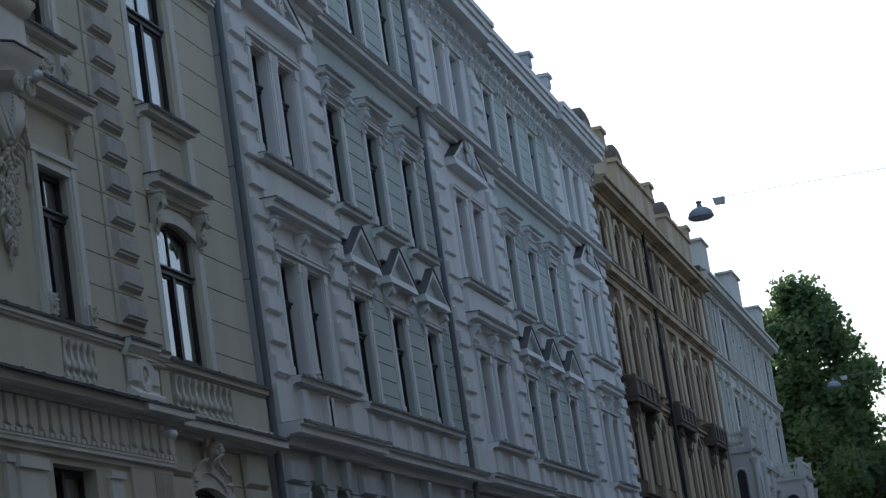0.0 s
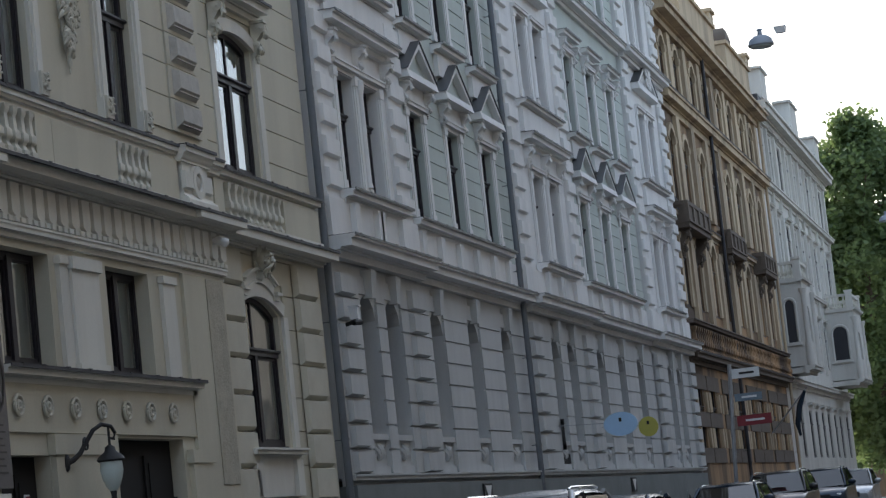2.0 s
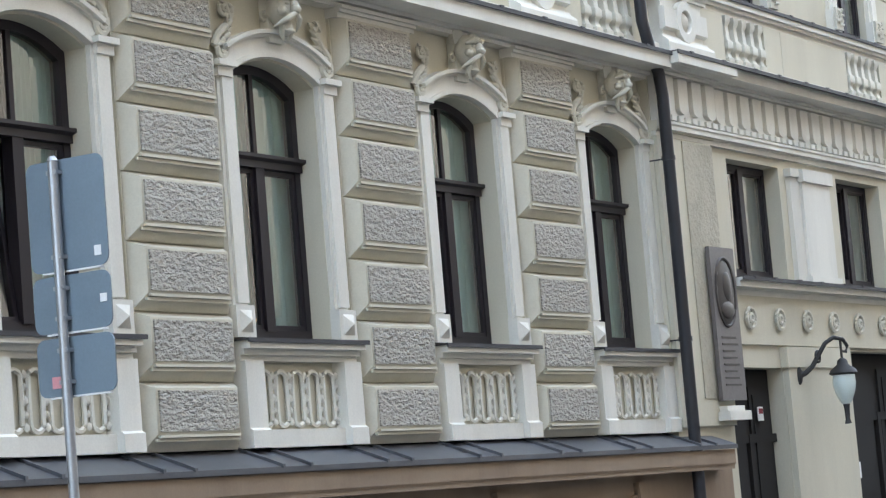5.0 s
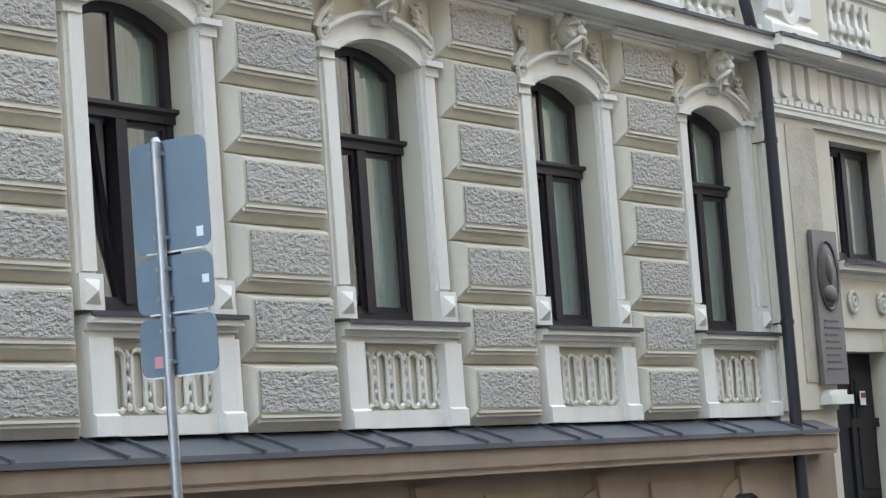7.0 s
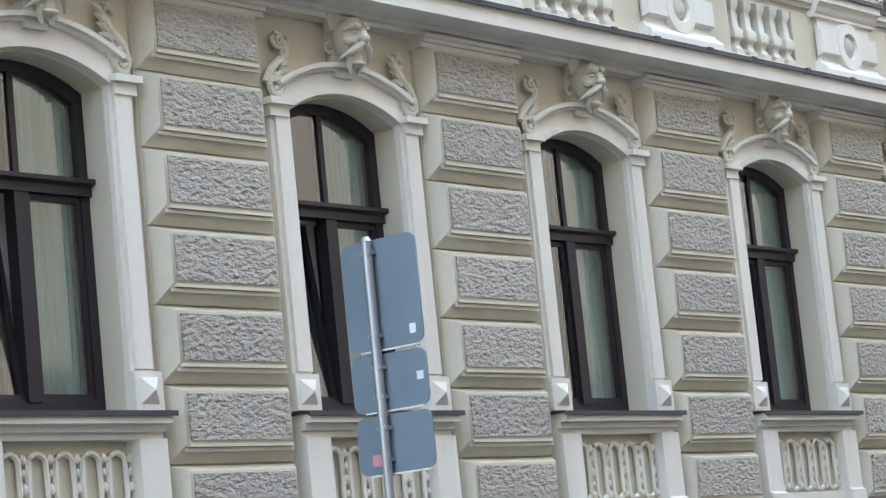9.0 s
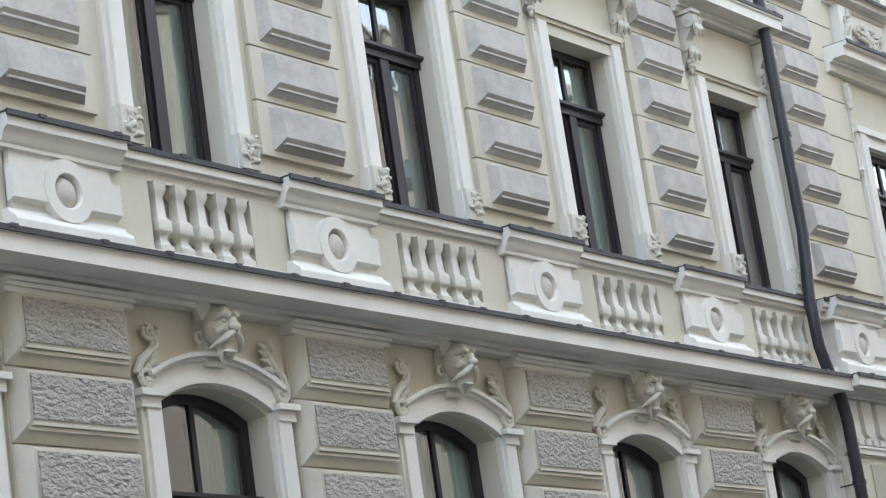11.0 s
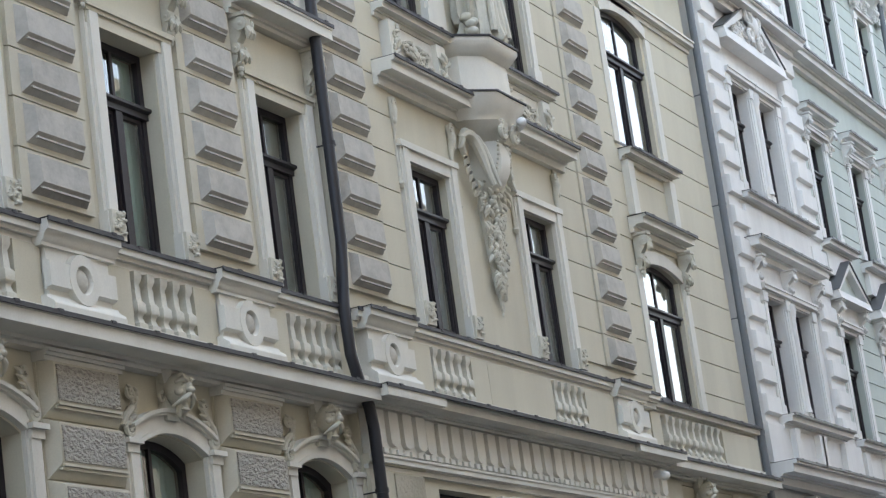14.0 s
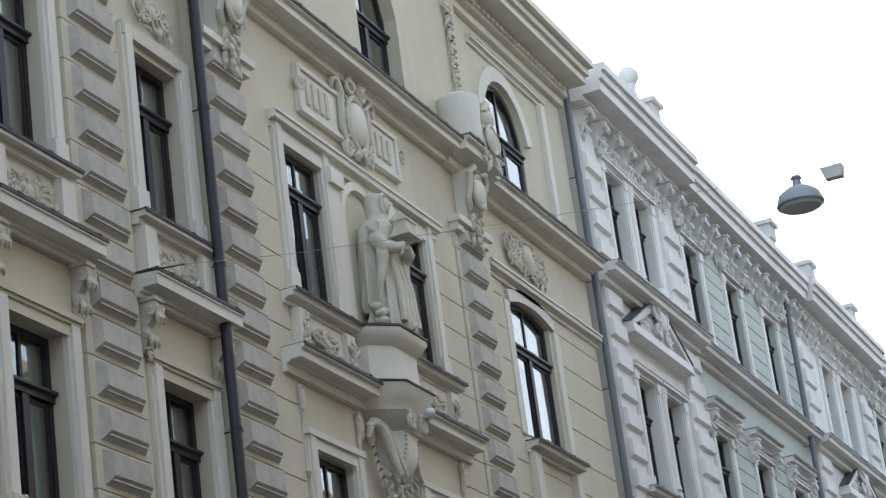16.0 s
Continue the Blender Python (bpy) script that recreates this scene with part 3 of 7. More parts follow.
# ground-floor window dressings
jamb = boxes((-0.1, 0.1, -0.045, 0.0, 0, 2.2), (-0.065, 0.085, -0.075, -0.046, 0.28, 2.2))
JAMB = mesh_of("jamb", jamb, LIGHT)
bm = boxes((-0.125, 0.125, -0.1, 0, 0, 0.26))
v = [bm.verts.new(p) for p in ((-0.085, -0.101, 0.04), (0.085, -0.101, 0.04), (0.085, -0.101, 0.22), (-0.085, -0.101, 0.22), (0, -0.16, 0.13))]
for a in range(4):
    bm.faces.new((v[a], v[(a + 1) % 4], v[4]))
DIAMOND = mesh_of("jamb_foot", bm, LIGHT)
ARCH = []
for nm, a, b, out in (("arch_hood", 0.02, 0.06, 0.07), ("arch_fascia", 0.06, 0.19, 0.05), ("arch_moulding", 0.19, 0.215, 0.085), ("arch_moulding", 0.215, 0.25, 0.12)):
    bm = bmesh.new()
    arch_band(bm, 0, 0.62, 0, 0.17, a, b, -out, 0.0)
    ARCH.append((nm, mesh_of(nm, bm, LIGHT)))
for s in (-1, 1):
    ARCH.append(("impost", mesh_of("impost", boxes((s * 0.75 - 0.1, s * 0.75 + 0.1, -0.09, 0, -0.05, 0.03)), LIGHT)))
    ARCH.append(("impost_cap", mesh_of("impost_cap", boxes((s * 0.75 - 0.125, s * 0.75 + 0.125, -0.13, 0, 0.031, 0.08)), LIGHT)))


def arch_hood(x, y, z):
    for nm, me in ARCH:
        piece(nm, me, cream, (x, y, z))


LEAVES = {}
for s in (-1, 1):
    bm = bmesh.new()
    scroll(bm, s * 0.755, -0.06, 0.1, 0.085, 1.7, 1.57, s, 0.03)
    tube(bm, [(s * 0.83, -0.05, 0.12), (s * 0.78, -0.06, 0.22), (s * 0.68, -0.07, 0.3), (s * 0.62, -0.06, 0.4), (s * 0.64, -0.05, 0.49), (s * 0.7, -0.05, 0.51)], [0.03, 0.034, 0.032, 0.028, 0.024, 0.012], 8)
    scroll(bm, s * 0.665, -0.05, 0.44, 0.06, 1.5, 2.4, -s, 0.02)
    for k in range(5):
        leaf(bm, s * (0.72 - 0.03 * k), -0.05, 0.18 + 0.05 * k, 0.12, 1.57 + s * (1.1 - 0.2 * k), 0.22)
    for k in range(4):
        blob(bm, (s * (0.6 + 0.035 * k), -0.045, 0.27 - 0.03 * k), (0.025, 0.022, 0.025), 1)
    LEAVES[s] = mesh_of("side_scroll", bm, CARVE)


def mask_mesh():
    """A carved grotesque keystone: upright ears, heavy brow, broad nose, sweeping whiskers."""
    bm = bmesh.new()
    blob(bm, (0, -0.15, 0.19), (0.125, 0.13, 0.15), 3)
    blob(bm, (0, -0.22, 0.29), (0.06, 0.05, 0.05), 2)
    blob(bm, (0, -0.29, 0.18), (0.035, 0.05, 0.06), 2)
    blob(bm, (0, -0.315, 0.155), (0.05, 0.04, 0.035), 2)
    blob(bm, (0, -0.2, 0.02), (0.055, 0.06, 0.075), 2)
    blob(bm, (0, -0.235, -0.02), (0.07, 0.035, 0.02), 2)
    for s in (-1, 1):
        loft(bm, [[(s * 0.06, -0.14, 0.27), (s * 0.13, -0.11, 0.24), (s * 0.13, -0.06, 0.25), (s * 0.07, -0.08, 0.29)],
                  [(s * 0.08, -0.17, 0.34), (s * 0.19, -0.13, 0.32), (s * 0.18, -0.08, 0.33), (s * 0.1, -0.1, 0.35)],
                  [(s * 0.125, -0.18, 0.41), (s * 0.185, -0.15, 0.41), (s * 0.18, -0.12, 0.41), (s * 0.13, -0.14, 0.41)],
                  [(s * 0.165, -0.18, 0.475), (s * 0.175, -0.17, 0.475), (s * 0.175, -0.16, 0.475), (s * 0.165, -0.16, 0.475)]])
        tube(bm, [(s * 0.02, -0.29, 0.25), (s * 0.07, -0.28, 0.265), (s * 0.12, -0.22, 0.23)], [0.03, 0.034, 0.015], 8)
        blob(bm, (s * 0.055, -0.265, 0.205), (0.026, 0.02, 0.016), 2)
        blob(bm, (s * 0.085, -0.23, 0.145), (0.045, 0.045, 0.04), 2)
        tube(bm, [(s * 0.012, -0.31, 0.12), (s * 0.07, -0.29, 0.08), (s * 0.125, -0.24, 0.04), (s * 0.165, -0.18, 0.0)], [0.022, 0.028, 0.02, 0.005], 8)
        tube(bm, [(s * 0.05, -0.2, 0.03), (s * 0.06, -0.19, -0.04), (s * 0.03, -0.18, -0.09)], [0.03, 0.028, 0.01], 7)
        scroll(bm, s * 0.14, -0.06, 0.13, 0.06, 1.3, 1.0, s, 0.018)
    box(bm, -0.1, 0.1, -0.09, 0.0, -0.1, 0.34)
    return mesh_of("carved_keystone", bm, CARVE)


MASK = mask_mesh()
SILL = mesh_of("sill", cornice(-0.83, 0.83, 0, 2.9, 3.06, 0.19, ((0, 0.45), (0.3, 0.65), (0.6, 1.0))), LIGHT)
SILLTIN = mesh_of("sill_flashing", boxes((-0.86, 0.86, -0.2, 0.15, 3.062, 3.074), (-0.865, 0.865, -0.214, -0.2, 3.04, 3.076)), LEAD)
bm = bmesh.new()
slab(bm, [(0.02, 2.2), (-0.16, 2.2), (-0.16, 2.34), (-0.13, 2.36), (-0.13, 2.9), (0.02, 2.9)], -0.125, 0.125)
APOST = mesh_of("apron_post", bm, LIGHT)
APRON = mesh_of("apron", boxes((-0.6, 0.6, -0.09, 0.02, 2.2, 2.345)), LIGHT)


def tracery_mesh():
    """One long ring of the apron's pierced pattern."""
    bm = bmesh.new()
    pts = []
    for k in range(17):
        a = 2 * math.pi * k / 16
        r = 0.075 if abs(math.sin(a)) < 0.9 else 0.06
        pts.append((r * math.cos(a), 0, 0.15 * (1 if math.sin(a) > 0.2 else -1 if math.sin(a) < -0.2 else 0) + 0.075 * math.sin(a)))
    tube(bm, pts, 0.021, 5)
    blob(bm, (0.113, 0.0, 0.0), (0.03, 0.02, 0.04))
    for s in (-1, 1):
        blob(bm, (0.113, 0.0, s * 0.1), (0.022, 0.018, 0.03))
        blob(bm, (0.113, 0.0, s * 0.19), (0.035, 0.018, 0.035))
    return mesh_of("tracery", bm, LIGHT)


TRACERY = tracery_mesh()
for c in BAYS:
    for s in (-1, 1):
        piece("jamb", JAMB, cream, (c + s * 0.72, Y, 3.09))
        piece("jamb_foot", DIAMOND, cream, (c + s * 0.73, Y, 3.09))
    arch_hood(c, Y, 5.27)
    for s in (-1, 1):
        piece("side_scroll", LEAVES[s], cream, (c, Y, 5.35), 0, "carved leaf scroll")
    piece("carved_keystone", MASK, cream, (c, Y, 5.68), 0, "carved grotesque keystone in pale stucco")
    piece("sill", SILL, cream, (c, Y, 0))
    piece("sill_flashing", SILLTIN, cream, (c, Y, 0), 0, "dark sheet metal sill cover")
    piece("apron", APRON, cream, (c, Y, 0))
    for s in (-1, 1):
        piece("apron_post", APOST, cream, (c + s * 0.7, Y, 0))
    for k in range(5):
        piece("tracery", TRACERY, cream, (c - 0.45 + k * 0.225, Y - 0.03, 2.6))

# rusticated piers, ground floor
RBLOCK = block_mesh("rustic_block", 1.2, 0.525, 0.12, 0.085, 0.13, BLOCK)
bm = boxes((-0.485, 0.485, -0.02, 0.03, 0, 0.315))
RPANEL = mesh_of("stippled_panel", bm, ROUGH)
RLIP = mesh_of("lower_lip", boxes((-0.5, 0.5, -0.03, 0.0, -0.03, -0.008), (-0.525, 0.525, -0.01, 0.01, -0.06, -0.035)), BLOCK)
for p in PIERS:
    part("pier", boxes((p - 0.61, p + 0.61, Y - 0.03, Y + 0.1, 2.2, 6.05)), CREAM, cream)
    for k in range(7):
        z = 2.2 + 0.538 * k
        b = piece("rustic_block", RBLOCK, cream, (p, Y - 0.03, z))
        piece("stippled_panel", RPANEL, b, (0, -0.115, 0.145), 0, "rough stippled grey panel")
        piece("lower_lip", RLIP, b, (0, -0.105, 0.13))
    part("pier_cap", cornice(p - 0.62, p + 0.62, Y, 5.92, 6.02, 0.19, ((0, 0.7), (0.4, 0.85), (0.7, 1.0))), LIGHT, cream)

# main cornice and the balustrade over it
part("cornice", cornice(X0, XP - 0.02, Y, 6.01, 6.245, 0.46, ((0.0, 0.28), (0.16, 0.4), (0.32, 0.97), (0.85, 1.0))), LIGHT, cream, "pale moulded cornice")
part("cornice_flashing", flashing(X0, XP - 0.02, Y, 6.247, 0.46), LEAD, cream, "dark sheet metal cover")
part("balustrade_base", cornice(X0, XP - 0.02, Y, 6.262, 6.4, 0.2, ((0, 1.0), (0.5, 0.85))), LIGHT, cream)
part("balustrade_rail", cornice(X0, XP - 0.02, Y, 6.95, 7.15, 0.2, ((0, 0.55), (0.35, 0.8), (0.55, 1.0))), LIGHT, cream)
part("rail_flashing", flashing(X0, XP - 0.02, Y, 7.152, 0.2), LEAD, cream, "dark sheet metal cover")


def baluster_mesh(h, r, mat):
    """A square baluster: foot, narrow neck, belly block, tapered shaft and a spreading cap."""
    bm = bmesh.new()
    rows = [(1.0, 0.0), (1.0, 0.09), (0.78, 0.11), (0.55, 0.2), (0.72, 0.26), (0.98, 0.29), (1.0, 0.31), (1.0, 0.44), (0.86, 0.47), (0.66, 0.5), (0.56, 0.72), (0.54, 0.79), (0.72, 0.84), (0.86, 0.9), (0.86, 1.0)]
    rings = [[bm.verts.new((sx * r * q, sy * r * q, h * f)) for sx, sy in ((-1, -1), (1, -1), (1, 1), (-1, 1))] for q, f in rows]
    for a, b in zip(rings, rings[1:]):
        for i in range(4):
            bm.faces.new((a[i], a[(i + 1) % 4], b[(i + 1) % 4], b[i]))
    bm.faces.new(rings[0][::-1]), bm.faces.new(rings[-1])
    return mesh_of("baluster", bm, mat)


BALUSTER = baluster_mesh(0.55, 0.072, CARVE)
SOOTY_BALUSTER = baluster_mesh(0.55, 0.072, OCHRE)


def pedestal(x, y):
    """A pedestal of the balustrade: a cross band that swells into a flat disc round a hollowed boss."""
    ped = part("pedestal", boxes((x - 0.5, x + 0.5, y - 0.17, y, 6.5, 6.95), (x - 0.58, x + 0.58, y - 0.27, y, 6.275, 6.4)), LIGHT, cream)
    bm = bmesh.new()
    slab(bm, [(y - 0.001, 6.4), (y - 0.27, 6.4), (y - 0.262, 6.425), (y - 0.2, 6.47), (y - 0.19, 6.5), (y - 0.001, 6.5)], x - 0.57, x + 0.57)
    part("pedestal_foot", bm, LIGHT, ped)
    for s in (-1, 1):
        bm = bmesh.new()
        hexa(bm, [(x + s * 0.16, y - 0.225, 6.58), (x + s * 0.53, y - 0.225, 6.58), (x + s * 0.53, y - 0.225, 6.805), (x + s * 0.16, y - 0.225, 6.805),
                  (x + s * 0.16, y - 0.16, 6.555), (x + s * 0.54, y - 0.16, 6.555), (x + s * 0.54, y - 0.16, 6.83), (x + s * 0.16, y - 0.16, 6.83)])
        part("medallion_band", bm, LIGHT, ped)
    bm = bmesh.new()
    rows = []
    for k in range(33):
        a = 2 * math.pi * k / 32
        rows.append([(x + r * math.cos(a), y - d, 6.69 + r * math.sin(a)) for r, d in ((0.245, 0.16), (0.235, 0.231), (0.135, 0.231), (0.122, 0.215), (0.118, 0.165))])
    loft(bm, rows, False)
    part("medallion", bm, LIGHT, ped)
    bm = bmesh.new()
    blob(bm, (x, y - 0.17, 6.69), (0.112, 0.06, 0.112), 3)
    part("boss", bm, SHADEW, ped, "weathered round boss, painted darker for the shade of its hollow")
    bm = bmesh.new()
    slab(bm, [(y, 6.94), (y - 0.2, 6.94), (y - 0.2, 6.97), (y - 0.225, 6.99), (y - 0.23, 7.02), (y - 0.26, 7.06), (y - 0.285, 7.07), (y - 0.285, 7.165), (y, 7.165)], x - 0.59, x + 0.59)
    part("pedestal_cap", bm, LIGHT, ped)
    part("cap_flashing", flashing(x - 0.6, x + 0.6, y, 7.167, 0.29), LEAD, ped)


def baluster_niche(c, y, half, lo, hi, count, pitch):
    """Balusters in an opening between plain panels that reach to the pedestals."""
    for a, b in ((lo, c - half), (c + half, hi)):
        if b - a > 0.03:
            part("balustrade_panel", boxes((a, b, y - 0.13, y + 0.02, 6.385, 6.955)), CREAM, cream)
    for k in range(count):
        piece("baluster", BALUSTER, cream, (c + (k - (count - 1) / 2) * pitch, y - 0.085, 6.4))


# Stained stucco, its base darker than the trim as shade inside the ring.
SHADEW = material("weathered_shaded_boss", (0.58, 0.55, 0.48), 0.9, dark=(0.3, 0.28, 0.25), scale=9, amount=0.5)
for p in PIERS:
    pedestal(p, Y)
for c in BAYS:
    baluster_niche(c, Y, 0.57, c - 0.98, c + 0.98, 5, 0.228)

# upper piers: courses with sloped grey stones on them
bm = bmesh.new()
rings = [[bm.verts.new(p) for p in r] for r in (
    ((-0.44, 0, 0.03), (0.44, 0, 0.03), (0.44, 0, 0.4), (-0.44, 0, 0.4)),
    ((-0.435, -0.012, 0.035), (0.435, -0.012, 0.035), (0.43, -0.012, 0.395), (-0.43, -0.012, 0.395)),
    ((-0.375, -0.1, 0.125), (0.375, -0.1, 0.125), (0.375, -0.088, 0.365), (-0.375, -0.088, 0.365)))]
for a, b in zip(rings, rings[1:]):
    for i in range(4):
        bm.faces.new((a[i], a[(i + 1) % 4], b[(i + 1) % 4], b[i]))
bm.faces.new(rings[0][::-1]), bm.faces.new(rings[2])
UBLOCK = mesh_of("rustic_block", bm, GREYB)
ULIP = mesh_of("lower_lip", boxes((-0.375, 0.375, -0.012, 0.01, -0.022, -0.004)), GREYB)
UCOURSE = mesh_of("pier_course", boxes((-0.58, 0.58, -0.05, 0.02, 0, 0.455)), BLOCK)


def upper_pier(x, y, z0, z1):
    z = z0
    while z < z1:
        c = piece("pier_course", UCOURSE, cream, (x, y, z))
        b = piece("rustic_block", UBLOCK, cream, (x, y - 0.05, z + 0.02))
        piece("lower_lip", ULIP, b, (0, -0.072, 0.09))
        z += 0.47


for p in PIERS:
    upper_pier(p, Y, 7.42, 14.4)

# dressings of the upper windows
UJAMB = mesh_of("jamb", boxes((-0.11, 0.11, -0.05, 0, 0, 2.3), (-0.06, 0.09, -0.085, -0.05, 0.3, 2.3), (-0.13, 0.13, -0.1, 0, 0, 0.3)), LIGHT)
UHEAD = [(nm, mesh_of(nm, boxes(row), CREAM)) for nm, row in (("lintel", (-0.75, 0.75, -0.06, 0, 2.18, 2.3)), ("lintel_moulding", (-0.76, 0.76, -0.085, 0, 2.302, 2.34)), ("lintel_moulding", (-0.78, 0.78, -0.11, 0, 2.342, 2.4)), ("lintel_frieze", (-0.72, 0.72, -0.03, 0, 2.402, 2.95)))]
UCON = console(0.2, 0.62, 0.24, CARVE)
UHOOD = mesh_of("hood", cornice(-0.98, 0.98, 0, 2.98, 3.24, 0.35, ((0, 0.3), (0.18, 0.42), (0.34, 0.95), (0.8, 1.0))), LIGHT)
UTIN = mesh_of("hood_flashing", flashing(-1.0, 1.0, 0, 3.242, 0.34), LEAD)
UAPRON = mesh_of("apron", boxes((-0.52, 0.52, -0.03, 0, 3.27, 3.86)), LIGHT)
UAPOST = mesh_of("apron_post", boxes((-0.13, 0.13, -0.14, 0, 3.27, 3.86)), LIGHT)
bm = bmesh.new()
relief(bm, 0, -0.05, 3.56, 0.95, 0.46, 5, 40)
UREL = mesh_of("carved_panel", bm, CARVE)
USILL = mesh_of("sill", cornice(-0.84, 0.84, 0, 3.86, 4.0, 0.2, ((0, 0.5), (0.5, 1.0))), LIGHT)
USTIN = mesh_of("sill_flashing", flashing(-0.86, 0.86, 0, 4.002, 0.2), LEAD)
bm = bmesh.new()
box(bm, -0.11, 0.11, -0.075, -0.03, 0.005, 0.29)
relief(bm, 0, -0.066, 0.145, 0.17, 0.22, 3, 12)
UFOOT = mesh_of("carved_foot", bm, CARVE)


def upper_window(x, y, z, full=True):
    for s in (-1, 1):
        piece("jamb", UJAMB, cream, (x + s * 0.66, y, z))
        piece("carved_foot", UFOOT, cream, (x + s * 0.66, y - 0.06, z + 0.02))
        if full:
            piece("console", UCON, cream, (x + s * 0.8, y, z + 2.98))
    for nm, me in UHEAD:
        piece(nm, me, cream, (x, y, z))
    if full:
        piece("hood", UHOOD, cream, (x, y, z))
        piece("hood_flashing", UTIN, cream, (x, y, z))
        piece("apron", UAPRON, cream, (x, y, z))
        for s in (-1, 1):
            piece("apron_post", UAPOST, cream, (x + s * 0.65, y, z))
        piece("carved_panel", UREL, cream, (x, y, z), 0, "carved leaf relief panel")
        piece("sill", USILL, cream, (x, y, z))
        piece("sill_flashing", USTIN, cream, (x, y, z))


for c in BAYS:
    upper_window(c, Y, 7.2)
    for s in (-1, 1):
        piece("jamb", UJAMB, cream, (c + s * 0.66, Y, 11.21))
    bm = boxes((c - 0.75, c + 0.75, Y - 0.07, Y, 13.38, 13.55))
    relief(bm, c, Y - 0.05, 13.9, 0.9, 0.6, 9, 16)
    part("lintel", bm, CARVE, cream)
part("string_course", cornice(X0, XP, Y, 14.75, 15.05, 0.38), LIGHT, cream)

# ---- the entrance bay of the cream house ----
def zigzag_pipe(x, y, z0, z1, mat, label, step=None):
    """A drainpipe with collars, and a swan neck where it passes a cornice."""
    pts = [(x, y, z0)]
    if step:
        for zc, dy in step:
            pts += [(x, pts[-1][1], zc - 0.18), (x, y + dy, zc + 0.12)]
    pts.append((x, pts[-1][1], z1))
    bm = bmesh.new()
    tube(bm, pts, 0.066, 10)
    ob = part("drainpipe", bm, mat, None)
    z = z0 + 0.8
    while z < z1 - 0.3:
        bm = bmesh.new()
        lathe(bm, [(0.074, z), (0.074, z + 0.05)], x, y, 10)
        box(bm, x - 0.008, x + 0.008, y, y + 0.3, z + 0.015, z + 0.03)
        part("collar", bm, mat, ob)
        z += 1.95
    return tagged(ob, label, "drainpipe")


bm = bmesh.new()
tube(bm, [(23.05, Y - 0.3, 0.4), (23.05, Y - 0.3, 5.8), (23.0, Y - 0.3, 6.05), (22.84, Y - 0.3, 6.3), (22.76, Y - 0.28, 6.6), (22.78, Y - 0.26, 7.1), (22.88, Y - 0.24, 7.5), (22.96, Y - 0.24, 7.9), (22.97, Y - 0.24, 19.0)], 0.066, 12)
downpipe = part("drainpipe", bm, PIPE)
for k in range(9):
    z = 1.2 + 1.95 * k
    px, py = (23.05, Y - 0.3) if z < 6 else (22.97, Y - 0.24)
    if not 5.8 < z < 7.5:
        bm = bmesh.new()
        lathe(bm, [(0.075, z), (0.075, z + 0.05)], px, py, 12)
        box(bm, px - 0.008, px + 0.008, py, py + 0.3, z + 0.015, z + 0.03)
        part("collar", bm, PIPE, downpipe)
tagged(downpipe, "dark painted drainpipe in a corner of the cream facade", "drainpipe")
zigzag_pipe(37.72, Y - 0.14, 0.4, 18.6, PIPEG, "grey-blue painted drainpipe between two facades")

for c in PW:
    window(cream, c, YR + 0.19, 3.93, 1.45, 1.37, 0, 0, 2, "net", "dark brown two-light entresol window")
for c in UW:
    window(cream, c, YR + 0.09, 7.2, 1.1, 2.07, 1.5, 0, curtain="net")
    window(cream, c, YR + 0.06, 11.2, 1.1, 2.05, 1.5, 0, curtain="net")
window(cream, 29.1, YR + 0.2, 15.4, 1.5, 2.1, 1.1, 0.7, curtain="")
window(cream, XS - 0.06, Y + 0.1, 3.05, 2.06, 2.28, 1.45, 0.25, curtain="net")
window(cream, XS - 0.06, Y + 0.1, 7.2, 1.75, 2.2, 1.45, 0.14, curtain="net")
window(cream, XS - 0.06, Y + 0.1, 11.2, 1.85, 2.3, 1.5, 0.14, curtain="net")
window(cream, XS, Y + 0.05, 15.6, 1.8, 1.75, 0.75, 0.75, curtain="net")

# doors
for c, w, h in ((25.18, 1.45, 2.6), (29.13, 2.35, 2.82)):
    q = w / 2
    door = part("door", boxes((c - q, c + q, YR + 0.2, YR + 0.26, 0.3, 0.3 + h)), DOORWOOD, cream, "dark carved oak double door")
    for s in (-1, 1):
        for za, zb in ((0.5, 1.1), (1.25, 0.25 + h - 0.15)):
            part("door_panel", boxes((c + s * q / 2 - q * 0.38, c + s * q / 2 + q * 0.38, YR + 0.17, YR + 0.195, za, zb), (c + s * q / 2 - q * 0.28, c + s * q / 2 + q * 0.28, YR + 0.155, YR + 0.17, za + 0.1, zb - 0.1)), DOORWOOD, door)
    part("door_rail", boxes((c - q, c + q, YR + 0.15, YR + 0.2, h - 0.55, h - 0.45), (c - 0.05, c + 0.05, YR + 0.14, YR + 0.2, 0.3, h - 0.45)), DOORWOOD, door)
    part("threshold", boxes((c - q - 0.1, c + q + 0.1, YR - 0.25, Y + 0.4, 0.2, 0.34)), PAVING, cream)
part("notice_plate", boxes((25.36, 25.5, YR + 0.11, YR + 0.12, 2.3, 2.46)), WHITEP, cream, "small white notice by the door")
part("notice_mark", boxes((25.38, 25.48, YR + 0.102, YR + 0.108, 2.38, 2.44)), REDP, cream)
part("bell_plate", boxes((27.98, 28.2, YR + 0.08, YR + 0.09, 1.55, 1.75)), WHITEP, cream, "small white door plate")
part("letter_slot", boxes((26.62, 26.7, YR - 0.035, YR - 0.002, 1.2, 1.85)), BLACK, cream, "black slot beside the door")

